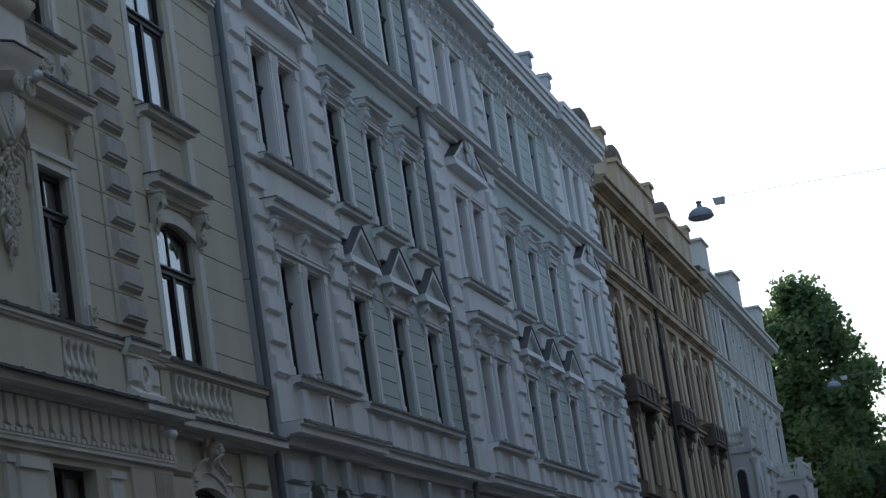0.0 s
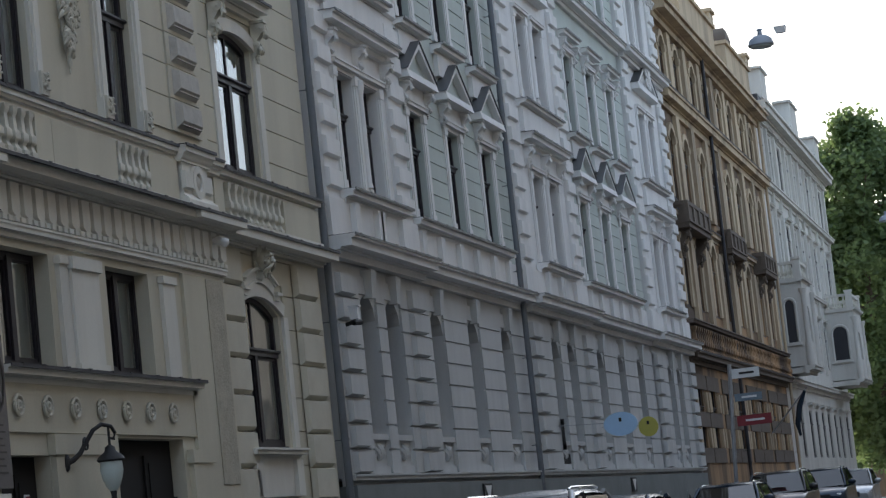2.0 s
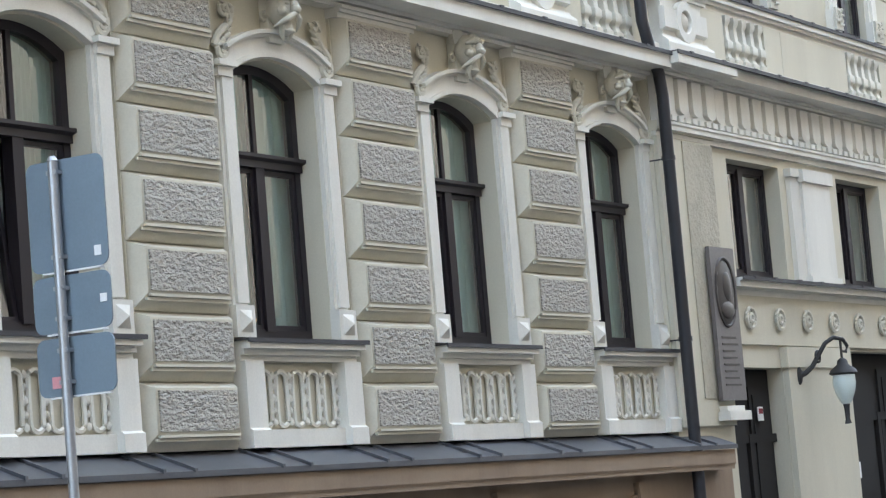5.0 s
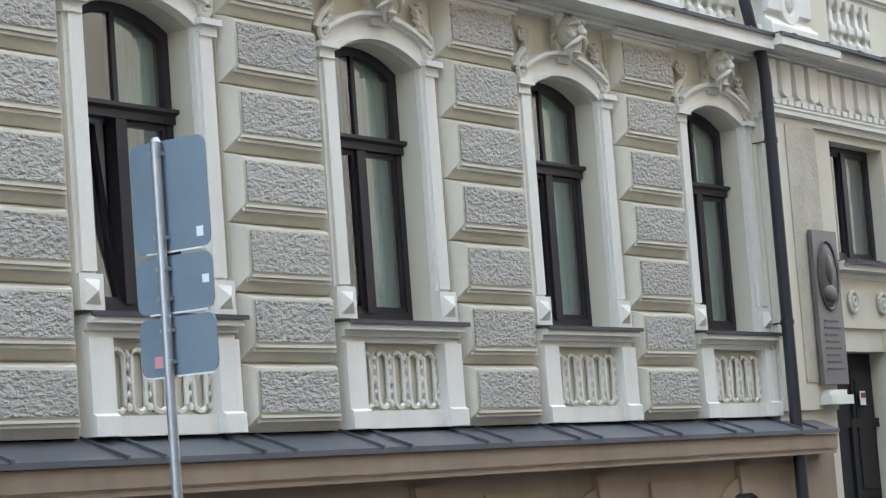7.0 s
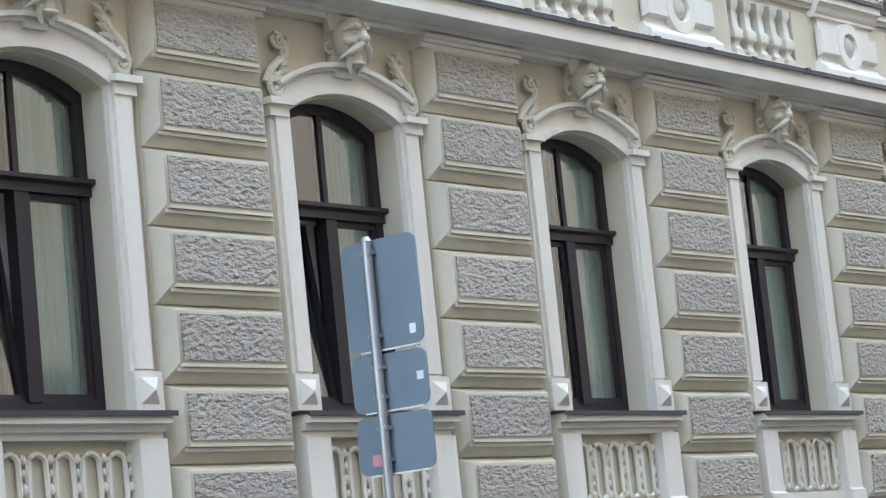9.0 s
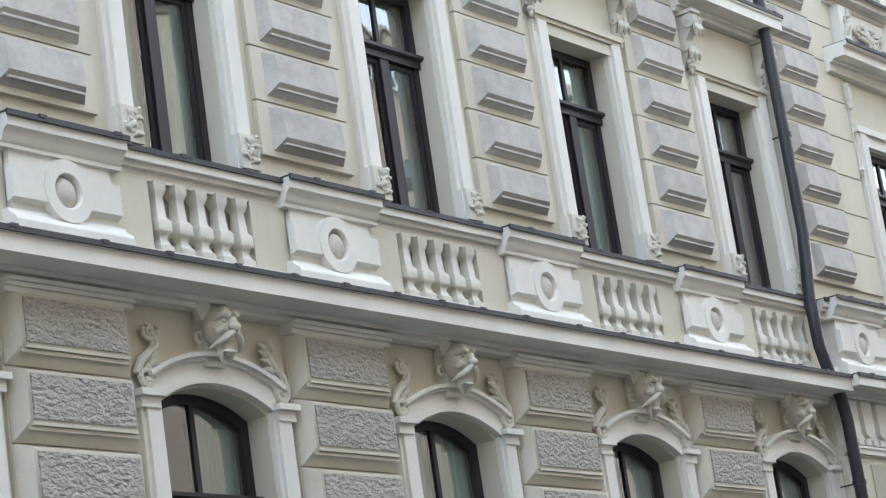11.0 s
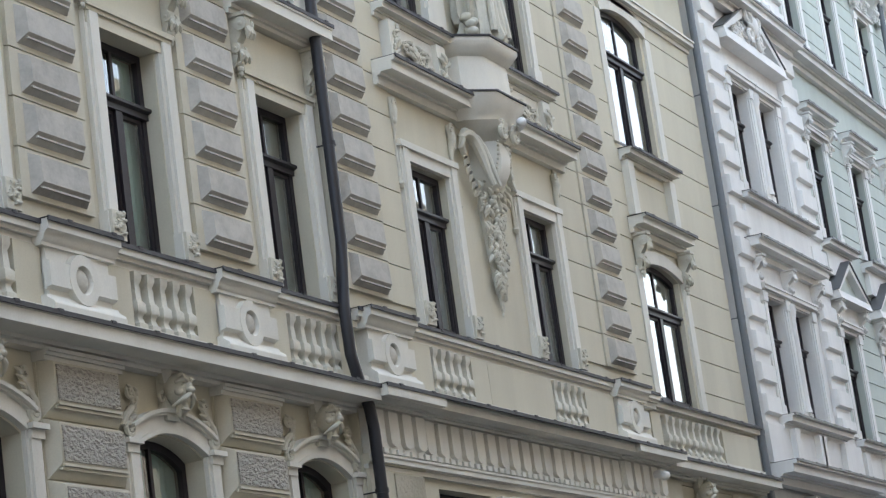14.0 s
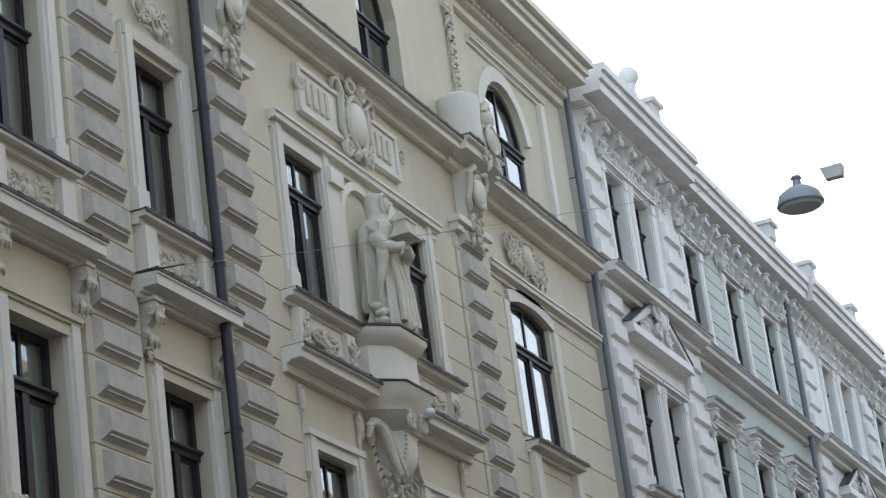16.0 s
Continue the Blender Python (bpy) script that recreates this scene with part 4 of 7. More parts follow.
# pilasters, plaque, frieze and ledges
for x0, x1 in ((23.08, 24.42), (30.75, 32.4)):
    stack("pilaster", rows_of((x0, x1, YR - 0.05, YR, 2.25, 5.45), (x0 - 0.03, x1 + 0.03, YR - 0.08, YR, 5.45, 5.56)), CREAM, cream)
part("stippled_panel", boxes((23.66, 24.4, YR - 0.065, YR - 0.045, 2.55, 5.38)), PILROUGH, cream, "rough weathered pilaster panel")
part("stippled_panel", boxes((31.62, 32.3, YR - 0.065, YR - 0.045, 2.5, 5.38)), PILROUGH, cream, "rough weathered pilaster panel")
bm = boxes((23.95, 24.5, YR - 0.2, YR - 0.052, 2.3, 2.4), (24.0, 24.45, YR - 0.15, YR - 0.052, 2.4, 2.46))
part("plaque_ledge", bm, LIGHT, cream)
plaque = thing("memorial_plaque", (24.3, YR - 0.1, 2.55), "grey granite memorial plaque with a bronze relief, on the pilaster", "plaque")
part("slab", boxes((23.93, 24.55, YR - 0.14, YR - 0.092, 2.52, 4.22)), PLAQUE, plaque)
bm = bmesh.new()
pts = [(24.24 + 0.24 * math.cos(a * math.pi / 12), YR - 0.142, 3.72 + 0.38 * math.sin(a * math.pi / 12)) for a in range(25)]
tube(bm, pts, 0.022, 6)
blob(bm, (24.24, YR - 0.138, 3.72), (0.23, 0.03, 0.37), 3)
blob(bm, (24.25, YR - 0.158, 3.78), (0.11, 0.03, 0.17), 3)
blob(bm, (24.24, YR - 0.155, 3.52), (0.17, 0.025, 0.1), 3)
part("relief", bm, BRONZE, plaque, "dark bronze oval relief")
for k in range(8):
    part("line_bar", boxes((24.04, 24.44 - 0.04 * (k % 3), YR - 0.146, YR - 0.139, 2.68 + k * 0.075, 2.7 + k * 0.075)), BRONZE, plaque)
for x0, x1 in ((24.42, 30.75),):
    part("frieze", boxes((x0, x1, YR - 0.03, YR, 5.5, 6.2)), LIGHT, cream)
    part("frieze_ledge", cornice(23.06, 32.42, YR - 0.03, 5.4, 5.56, 0.1), LIGHT, cream)
for x0, x1 in ((23.08, 24.44), (30.73, 32.42)):
    part("frieze", boxes((x0, x1, YR - 0.082, YR, 5.565, 6.06)), LIGHT, cream)
bm = bmesh.new()
line = [(-0.115, 0.39), (-0.115, 0.07)] + [(-0.115 * math.cos(math.pi * k / 6), 0.07 - 0.07 * math.sin(math.pi * k / 6)) for k in range(1, 6)] + [(0.115, 0.07), (0.115, 0.39)]
fa, fb = ([bm.verts.new((u, v, w)) for u, w in line] for v in (-0.06, 0.0))
bm.faces.new(fa), bm.faces.new(fb[::-1])
for k in range(len(fa)):
    bm.faces.new((fa[k], fa[(k + 1) % len(fa)], fb[(k + 1) % len(fa)], fb[k]))
FLUTE = mesh_of("flute", bm, LIGHT)
DENTIL = mesh_of("dentil", boxes((-0.055, 0.055, -0.05, 0, 0, 0.06)), LIGHT)
x = 23.3
while x < 32.4:
    out = 0.05 if x < 24.45 or x > 30.75 else 0.0
    piece("flute", FLUTE, cream, (x, YR - 0.03 - out, 5.66))
    for k in (-1, 1):
        piece("dentil", DENTIL, cream, (x + k * 0.085, YR - 0.085, 5.575))
    x += 0.345
part("cornice", cornice(XP - 0.02, XQ + 0.12, YR, 6.07, 6.25, 0.36, ((0.0, 0.28), (0.16, 0.4), (0.32, 0.97), (0.85, 1.0))), LIGHT, cream, "pale moulded cornice of the entrance bay")
part("cornice", cornice(XP - 0.04, 24.5, YR - 0.02, 6.075, 6.255, 0.42, ((0.0, 0.28), (0.16, 0.4), (0.32, 0.97), (0.85, 1.0))), LIGHT, cream)
part("cornice", cornice(30.7, XQ + 0.14, YR - 0.02, 6.075, 6.255, 0.42, ((0.0, 0.28), (0.16, 0.4), (0.32, 0.97), (0.85, 1.0))), LIGHT, cream)
part("cornice_flashing", flashing(XP - 0.05, XQ + 0.14, YR, 6.257, 0.42), LEAD, cream, "dark sheet metal cover")
part("ledge", cornice(24.6, 30.9, YR, 3.72, 3.9, 0.2), LIGHT, cream)
part("ledge_flashing", flashing(24.6, 30.9, YR, 3.9, 0.2), LEAD, cream)
part("ring_frieze", boxes((24.6, 30.9, YR - 0.04, YR, 3.16, 3.72)), CREAM, cream)
bm = bmesh.new()
for r, th in ((0.115, 0.024), (0.045, 0.024)):
    pts = [(r * math.cos(a * math.pi / 9), -0.03, r * math.sin(a * math.pi / 9)) for a in range(19)]
    tube(bm, pts, th, 5)
RING = mesh_of("roundel", bm, CARVE)
for k in range(7):
    piece("roundel", RING, cream, (25.02 + 0.81 * k, YR - 0.04, 3.46))
for c in (27.22,):
    stack("pilaster", rows_of((c - 0.42, c + 0.42, YR - 0.1, YR, 3.92, 5.15), (c - 0.46, c + 0.46, YR - 0.14, YR, 5.15, 5.3), (c - 0.46, c + 0.46, YR - 0.14, YR, 3.92, 4.0)), LIGHT, cream)
for c in (26.75, 30.15):
    stack("window_pier", rows_of((c - 0.22, c + 0.22, YR - 0.06, YR, 3.92, 5.2), (c - 0.25, c + 0.25, YR - 0.09, YR, 5.2, 5.3)), LIGHT, cream)
stack("door_pier", rows_of((25.92, 27.74, YR - 0.075, YR - 0.002, 0.3, 2.9), (25.87, 27.79, YR - 0.1, YR - 0.002, 2.9, 3.14)), CREAM, cream)
stack("door_pier", rows_of((30.45, 31.2, YR - 0.075, YR + 0.1, 0.3, 2.8), (30.4, 31.25, YR - 0.1, YR + 0.1, 2.8, 2.98)), CREAM, cream)

# wall lantern on a scrolled bracket
lantern = thing("wall_lantern", (27.1, YR - 0.06, 2.8), "black wrought-iron wall lantern with an opal glass globe", "lamp")
bm = bmesh.new()
LX, LY = 26.67, YR - 0.44
tube(bm, [(26.2, YR - 0.08, 2.8), (26.26, YR - 0.14, 2.83), (26.33, YR - 0.2, 2.9), (26.4, YR - 0.27, 3.04), (26.46, YR - 0.33, 3.16), (26.56, YR - 0.4, 3.225), (26.7, YR - 0.46, 3.2), (26.77, YR - 0.48, 3.12), (26.74, YR - 0.47, 3.05), (26.68, YR - 0.44, 3.06)], [0.04, 0.034, 0.03, 0.028, 0.027, 0.026, 0.024, 0.022, 0.02, 0.014], 8)
tube(bm, [(LX, LY, 3.2), (LX, LY, 2.95)], 0.016, 7)
scroll(bm, 26.42, YR - 0.24, 3.0, 0.08, 1.4, 1.5, 1, 0.016)
blob(bm, (26.2, YR - 0.08, 2.8), (0.05, 0.04, 0.11), 2)
part("bracket", bm, BLACK, lantern)
bm = bmesh.new()
lathe(bm, [(0.02, 2.98), (0.06, 2.95), (0.07, 2.9), (0.15, 2.84), (0.17, 2.8), (0.15, 2.78)], LX, LY, 12)
part("cap", bm, BLACK, lantern)
bm = bmesh.new()
lathe(bm, [(0.13, 2.78), (0.14, 2.68), (0.12, 2.58), (0.08, 2.48), (0.04, 2.43)], LX, LY, 14)
part("globe", bm, OPAL, lantern, "opal glass globe")
bm = bmesh.new()
lathe(bm, [(0.045, 2.44), (0.035, 2.38), (0.03, 2.25), (0.045, 2.2)], LX, LY, 8)
part("finial", bm, BLACK, lantern)

# balustrade over the entrance
part("balustrade_base", cornice(XP - 0.02, XQ + 0.1, YR, 6.272, 6.4, 0.18, ((0, 1.0), (0.5, 0.85))), LIGHT, cream)
part("balustrade_rail", cornice(XP - 0.02, XQ + 0.1, YR, 6.95, 7.15, 0.18, ((0, 0.55), (0.35, 0.8), (0.55, 1.0))), LIGHT, cream)
part("rail_flashing", flashing(XP - 0.02, XQ + 0.1, YR, 7.152, 0.18), LEAD, cream)
part("balustrade_panel", boxes((26.505, 28.055, YR - 0.132, YR, 6.387, 6.953)), CREAM, cream)
for x in (23.72, 31.3):
    pedestal(x, YR)
baluster_niche(25.45, YR, 0.57, 24.3, 26.5, 5, 0.228)
baluster_niche(29.1, YR, 0.57, 28.06, 30.72, 5, 0.228)
for p in (23.68, 31.52):
    upper_pier(p, YR, 7.42, 14.0)
    stack("pier_capital", rows_of((p - 0.62, p + 0.62, YR - 0.14, YR, 13.78, 13.9), (p - 0.66, p + 0.66, YR - 0.2, YR, 13.9, 14.0)), LIGHT, cream)
    bm = bmesh.new()
    slab(bm, [(YR, 14.84), (YR - 0.3, 14.84), (YR - 0.29, 14.6), (YR - 0.16, 14.3), (YR - 0.17, 14.12), (YR - 0.08, 14.002), (YR, 14.002)], p - 0.22, p + 0.22)
    body = part("cartouche", bm, LIGHT, cream, "carved cartouche console")
    bm = bmesh.new()
    blob(bm, (p, YR - 0.3, 14.5), (0.15, 0.1, 0.2), 3)
    part("shield", bm, LIGHT, body)
    bm = bmesh.new()
    pts = [(p + 0.19 * math.cos(a * math.pi / 10), YR - 0.31, 14.5 + 0.25 * math.sin(a * math.pi / 10)) for a in range(21)]
    tube(bm, pts, 0.038, 7)
    for s in (-1, 1):
        tube(bm, [(p + s * u, YR - v, w) for u, v, w in ((0.08, 0.34, 14.78), (0.22, 0.36, 14.82), (0.32, 0.32, 14.7), (0.27, 0.28, 14.5), (0.3, 0.25, 14.32), (0.2, 0.22, 14.2), (0.12, 0.22, 14.28))], [0.03, 0.055, 0.06, 0.045, 0.05, 0.045, 0.02], 8)
        for k in range(4):
            leaf(bm, p + s * 0.1, YR - 0.2 + 0.02 * k, 14.16 - k * 0.11, 0.2, -1.57 + s * (0.75 - 0.15 * k), 0.22)
    for k in range(5):
        leaf(bm, p, YR - 0.2, 14.1 - k * 0.1, 0.17, -1.57 + 0.3 * (-1) ** k, 0.24)
    part("scroll_frame", bm, CARVE, body)
for c in UW:
    for s in (-1, 1):
        piece("jamb", UJAMB, cream, (c + s * 0.68, YR, 7.2))
        piece("jamb", UJAMB, cream, (c + s * 0.68, YR, 11.2))
    piece("carved_foot", UFOOT, cream, (c - 0.68, YR - 0.06, 7.22))
    piece("carved_foot", UFOOT, cream, (c + 0.68, YR - 0.06, 7.22))
    part("lintel", boxes((c - 0.78, c + 0.78, YR - 0.06, YR, 9.28, 9.42), (c - 0.82, c + 0.82, YR - 0.1, YR, 9.42, 9.5)), LIGHT, cream)
    part("lintel", boxes((c - 0.78, c + 0.78, YR - 0.06, YR, 13.26, 13.42)), LIGHT, cream)
    for s in (-1, 1):
        bm = bmesh.new()
        tube(bm, [(c + s * 0.82, YR - 0.03, 10.02), (c + s * 0.83, YR - 0.06, 9.85), (c + s * 0.81, YR - 0.03, 9.66), (c + s * 0.82, YR - 0.02, 9.45)], [0.045, 0.06, 0.035, 0.012], 10)
        scroll(bm, c + s * 0.82, YR - 0.07, 9.96, 0.07, 1.3, 1.0, s, 0.018)
        scroll(bm, c + s * 0.82, YR - 0.06, 9.74, 0.055, 1.3, 2.0, -s, 0.015)
        for k in range(3):
            blob(bm, (c + s * (0.80 + 0.02 * k), YR - 0.07, 9.88 - 0.08 * k), (0.028, 0.03, 0.04), 2)
        tube(bm, [(c + s * 0.82, YR - 0.02, 9.5), (c + s * 0.82, YR - 0.025, 9.2), (c + s * 0.82, YR - 0.03, 9.0), (c + s * 0.82, YR - 0.03, 8.95), (c + s * 0.82, YR - 0.03, 8.89)], [0.018, 0.02, 0.022, 0.05, 0.02], 8)
        part("leaf_drop", bm, CARVE, cream)
    bm = boxes((c - 0.8, c - 0.55, YR - 0.14, YR, 10.42, 11.0), (c + 0.55, c + 0.8, YR - 0.14, YR, 10.42, 11.0), (c - 0.55, c + 0.55, YR - 0.06, YR, 10.42, 11.0))
    part("apron", bm, LIGHT, cream)
    bm = bmesh.new()
    relief(bm, c, YR - 0.09, 10.72, 0.85, 0.36, 21, 16)
    relief(bm, c - 0.675, YR - 0.15, 10.72, 0.18, 0.46, 22, 8)
    relief(bm, c + 0.675, YR - 0.15, 10.72, 0.18, 0.46, 23, 8)
    part("carved_panel", bm, CARVE, cream, "carved leaf relief panel")
# ashlar courses on the flanks of the entrance bay
for xa, xb in ((24.275, 24.9), (30.0, 30.925)):
    for k in range(13):
        z = 7.42 + 0.47 * k
        part("ashlar_block", boxes((xa, xb, YR - 0.026, YR - 0.001, z, z + 0.452)), CREAM, cream)
# long ledge that swells into the statue's pedestal
XM = 27.45
part("ledge", cornice(24.55, 30.35, YR, 10.1, 10.4, 0.34), LIGHT, cream, "pale moulded ledge under the statue")
part("ledge_flashing", flashing(24.55, 30.35, YR, 10.4, 0.34), LEAD, cream)
part("sill", cornice(24.75, 30.15, YR, 11.02, 11.18, 0.22), LIGHT, cream)
part("sill_flashing", flashing(24.75, 30.15, YR, 11.18, 0.22), LEAD, cream)


def half_drum(bm, x, y, rows, segs=8):
    """Rings of (half width, depth, z): a blunt bay in front of the wall."""
    rings = []
    for w, d, z in rows:
        rings.append([bm.verts.new(p) for p in ((x - w, y, z), (x - w * 0.98, y - d * 0.45, z), (x - w * 0.55, y - d, z), (x + w * 0.55, y - d, z), (x + w * 0.98, y - d * 0.45, z), (x + w, y, z))])
    for a, b in zip(rings, rings[1:]):
        for i in range(5):
            bm.faces.new((a[i], a[i + 1], b[i + 1], b[i]))
        bm.faces.new((a[5], a[0], b[0], b[5]))
    bm.faces.new(rings[0]), bm.faces.new(rings[-1][::-1])


bm = bmesh.new()
half_drum(bm, XM, YR, [(0.66, 0.4, 10.1), (0.72, 0.46, 10.2), (0.74, 0.5, 10.24), (0.8, 0.56, 10.36), (0.82, 0.58, 10.42), (0.68, 0.44, 10.45), (0.66, 0.43, 10.95), (0.72, 0.5, 10.99), (0.74, 0.54, 11.04), (0.8, 0.58, 11.1), (0.8, 0.58, 11.16)])
part("statue_pedestal", bm, LIGHT, cream, "pale stucco pedestal bulging from the ledge")
bm = bmesh.new()
half_drum(bm, XM, YR, [(0.82, 0.6, 11.165), (0.82, 0.6, 11.19)])
half_drum(bm, XM, YR, [(0.84, 0.6, 10.425), (0.84, 0.6, 10.445)])
part("pedestal_flashing", bm, LEAD, cream)
bm = bmesh.new()
half_drum(bm, XM, YR, [(0.12, 0.1, 9.2), (0.2, 0.28, 9.34), (0.25, 0.36, 9.5), (0.27, 0.39, 9.68), (0.25, 0.36, 9.82), (0.22, 0.32, 9.9), (0.36, 0.42, 9.98), (0.5, 0.48, 10.04), (0.62, 0.5, 10.1)])
part("bracket_body", bm, LIGHT, cream, "smooth shield-shaped bracket body")
for s in (-1, 1):
    bm = bmesh.new()
    curve = [(0.3, -0.3, 9.28), (0.36, -0.27, 9.45), (0.38, -0.24, 9.62), (0.42, -0.2, 9.8), (0.52, -0.17, 9.92), (0.64, -0.14, 9.94), (0.72, -0.12, 9.86), (0.73, -0.11, 9.74), (0.66, -0.1, 9.67), (0.6, -0.1, 9.71), (0.61, -0.1, 9.78)]
    tube(bm, [(XM + s * u, YR + v, w) for u, v, w in curve], [0.035, 0.05, 0.06, 0.07, 0.075, 0.07, 0.06, 0.05, 0.04, 0.032, 0.02], 8)
    tube(bm, [(XM + s * (u - 0.07), YR + v - 0.06, w - 0.02) for u, v, w in curve[:6]], [0.02, 0.025, 0.03, 0.03, 0.028, 0.015], 7)
    scroll(bm, XM + s * 0.2, YR - 0.47, 9.98, 0.12, 1.5, 1.57, s, 0.045)
    for k in range(5):
        leaf(bm, XM + s * (0.66 - 0.05 * k), YR - 0.1, 9.66 - 0.09 * k, 0.17, -1.57 + s * 0.5, 0.2)
    part("volute", bm, CARVE, cream, "carved side volute of the bracket")
bm = bmesh.new()
for s in (-1, 1):
    for k in range(11):
        f = k / 10
        blob(bm, (XM + s * (0.2 - 0.07 * f * f), YR - 0.39 + 0.2 * f * f, 9.86 - 0.55 * f), (0.02, 0.02, 0.02), 1)
part("bead_row", bm, CARVE, cream)
bm = bmesh.new()
rnd = random.Random(4)
half_drum(bm, XM, YR, [(0.02, 0.02, 7.95), (0.07, 0.05, 8.2), (0.17, 0.09, 8.7), (0.22, 0.12, 9.1), (0.16, 0.14, 9.3)])
for k in range(150):
    f = (k / 150) ** 0.9
    w = 0.36 * (1 - f) ** 0.75 + 0.03
    dx = rnd.uniform(-w, w)
    leaf(bm, XM + dx, YR - 0.07 - 0.1 * (1 - f) * (1 - abs(dx) / (w + 0.05)), 9.4 - 1.42 * f, rnd.uniform(0.1, 0.19), -1.57 + rnd.uniform(-0.9, 0.9) + dx * 2.0, rnd.uniform(0.16, 0.26))
for k in range(16):
    blob(bm, (XM + rnd.uniform(-0.15, 0.15) * (1 - k / 18), YR - 0.2 + 0.006 * k, 9.28 - k * 0.055), (0.045, 0.04, 0.045), 2)
tube(bm, [(XM + 0.02 * math.sin(2.2 * k), YR - 0.05, 8.0 - 0.07 * k) for k in range(6)], [0.03, 0.045, 0.025, 0.035, 0.02, 0.006], 7)
part("hanging_garland", bm, CARVE, cream, "carved hanging garland of fruit and leaves")
# niche behind the statue
bm = bmesh.new()
arch_band(bm, XM, 0.55, 12.75, 0.54, 0.0, 0.12, YR - 0.07, YR)
box(bm, XM - 0.67, XM - 0.55, YR - 0.07, YR, 11.2, 12.75)
box(bm, XM + 0.55, XM + 0.67, YR - 0.07, YR, 11.2, 12.75)
part("niche_arch", bm, LIGHT, cream)
for x in (26.62, 28.3):
    stack("pilaster", rows_of((x - 0.16, x + 0.16, YR - 0.08, YR, 11.2, 13.1), (x - 0.2, x + 0.2, YR - 0.14, YR, 13.1, 13.32)), LIGHT, cream)
part("entablature", cornice(24.9, 30.2, YR, 13.4, 13.62, 0.16), LIGHT, cream)
bm = boxes((25.9, 29.02, YR - 0.05, YR, 14.0, 14.55))
part("inscription_tablet", bm, LIGHT, cream, "pale tablet with raised worn lettering")
part("tablet_moulding", boxes((25.86, 29.06, YR - 0.085, YR - 0.002, 13.93, 13.995)), LIGHT, cream)
part("tablet_moulding", boxes((25.86, 29.06, YR - 0.085, YR - 0.002, 14.555, 14.62)), LIGHT, cream)
for xa in (25.86, 28.96):
    part("tablet_moulding", boxes((xa, xa + 0.1, YR - 0.08, YR - 0.002, 13.998, 14.552)), LIGHT, cream)
for base in (26.1, 28.1):
    for k, w in enumerate((0.09, 0.13, 0.13, 0.09)):
        part("letter_bar", boxes((base + k * 0.19, base + k * 0.19 + w, YR - 0.085, YR - 0.048, 14.1, 14.45)), CARVE, cream)
bm = bmesh.new()
blob(bm, (27.55, YR - 0.1, 14.28), (0.23, 0.14, 0.33), 3)
part("cartouche_shield", bm, LIGHT, cream)
bm = bmesh.new()
pts = [(27.55 + 0.28 * math.cos(a * math.pi / 14), YR - 0.12, 14.28 + 0.39 * math.sin(a * math.pi / 14)) for a in range(29)]
tube(bm, pts, 0.045, 7)
for a in range(22):
    blob(bm, (27.55 + 0.34 * math.cos(a * math.pi / 11), YR - 0.1, 14.28 + 0.46 * math.sin(a * math.pi / 11)), (0.03, 0.03, 0.03), 1)
for s in (-1, 1):
    tube(bm, [(27.55 + s * u, YR - 0.1, w) for u, w in ((0.32, 13.9), (0.46, 14.1), (0.44, 14.4), (0.4, 14.62), (0.52, 14.78), (0.66, 14.72), (0.64, 14.6))], [0.03, 0.05, 0.055, 0.06, 0.06, 0.045, 0.02], 8)
    scroll(bm, 27.55 + s * 0.2, YR - 0.14, 14.78, 0.13, 1.5, 1.57, s, 0.045)
    scroll(bm, 27.55 + s * 0.34, YR - 0.1, 13.86, 0.14, 1.4, 3, -s, 0.04)
    scroll(bm, 27.55 + s * 1.62, YR - 0.06, 14.35, 0.13, 1.3, 3, -s, 0.035)
    for k in range(4):
        leaf(bm, 27.55 + s * 0.1, YR - 0.16, 14.7 + 0.03 * k, 0.2, 1.57 - s * (0.3 + 0.3 * k), 0.2)
        leaf(bm, 27.55 + s * 0.08, YR - 0.12, 13.9 - 0.02 * k, 0.18, -1.57 + s * (0.2 + 0.35 * k), 0.2)
part("cartouche", bm, CARVE, cream, "carved oval cartouche frame with scrolls and leaves")
part("string_course", cornice(XP, XQ + 0.05, YR, 14.85, 15.15, 0.4), LIGHT, cream)
part("string_flashing", flashing(XP, XQ + 0.05, YR, 15.15, 0.4), LEAD, cream)
part("string_course", cornice(30.9, 32.3, YR - 0.02, 14.82, 15.19, 0.5), LIGHT, cream)
part("string_flashing", flashing(30.88, 32.32, YR - 0.02, 15.19, 0.5), LEAD, cream)
finial = thing("carved_urn", (31.6, YR - 0.3, 15.2), "weathered carved stone urn group standing on the ledge", "sculpture")
bm = bmesh.new()
lathe(bm, [(0.29, 15.2), (0.31, 15.24), (0.3, 15.34), (0.31, 15.6), (0.33, 15.84), (0.31, 15.93), (0.22, 15.98), (0.05, 16.0)], 31.28, YR - 0.26, 28)
part("drum", bm, LIGHT, finial, "smooth pale stone drum")
bm = bmesh.new()
blob(bm, (31.82, YR - 0.46, 15.72), (0.14, 0.15, 0.17), 3)
tube(bm, [(31.72, YR - 0.5, 15.82), (31.8, YR - 0.5, 15.95), (31.95, YR - 0.46, 15.94), (32.03, YR - 0.42, 15.8), (32.02, YR - 0.4, 15.6), (31.95, YR - 0.4, 15.45)], [0.05, 0.07, 0.07, 0.06, 0.05, 0.02], 9)
part("helmet", bm, CARVE, finial, "carved plumed helmet")
bm = bmesh.new()
blob(bm, (31.78, YR - 0.52, 15.36), (0.2, 0.08, 0.22), 3)
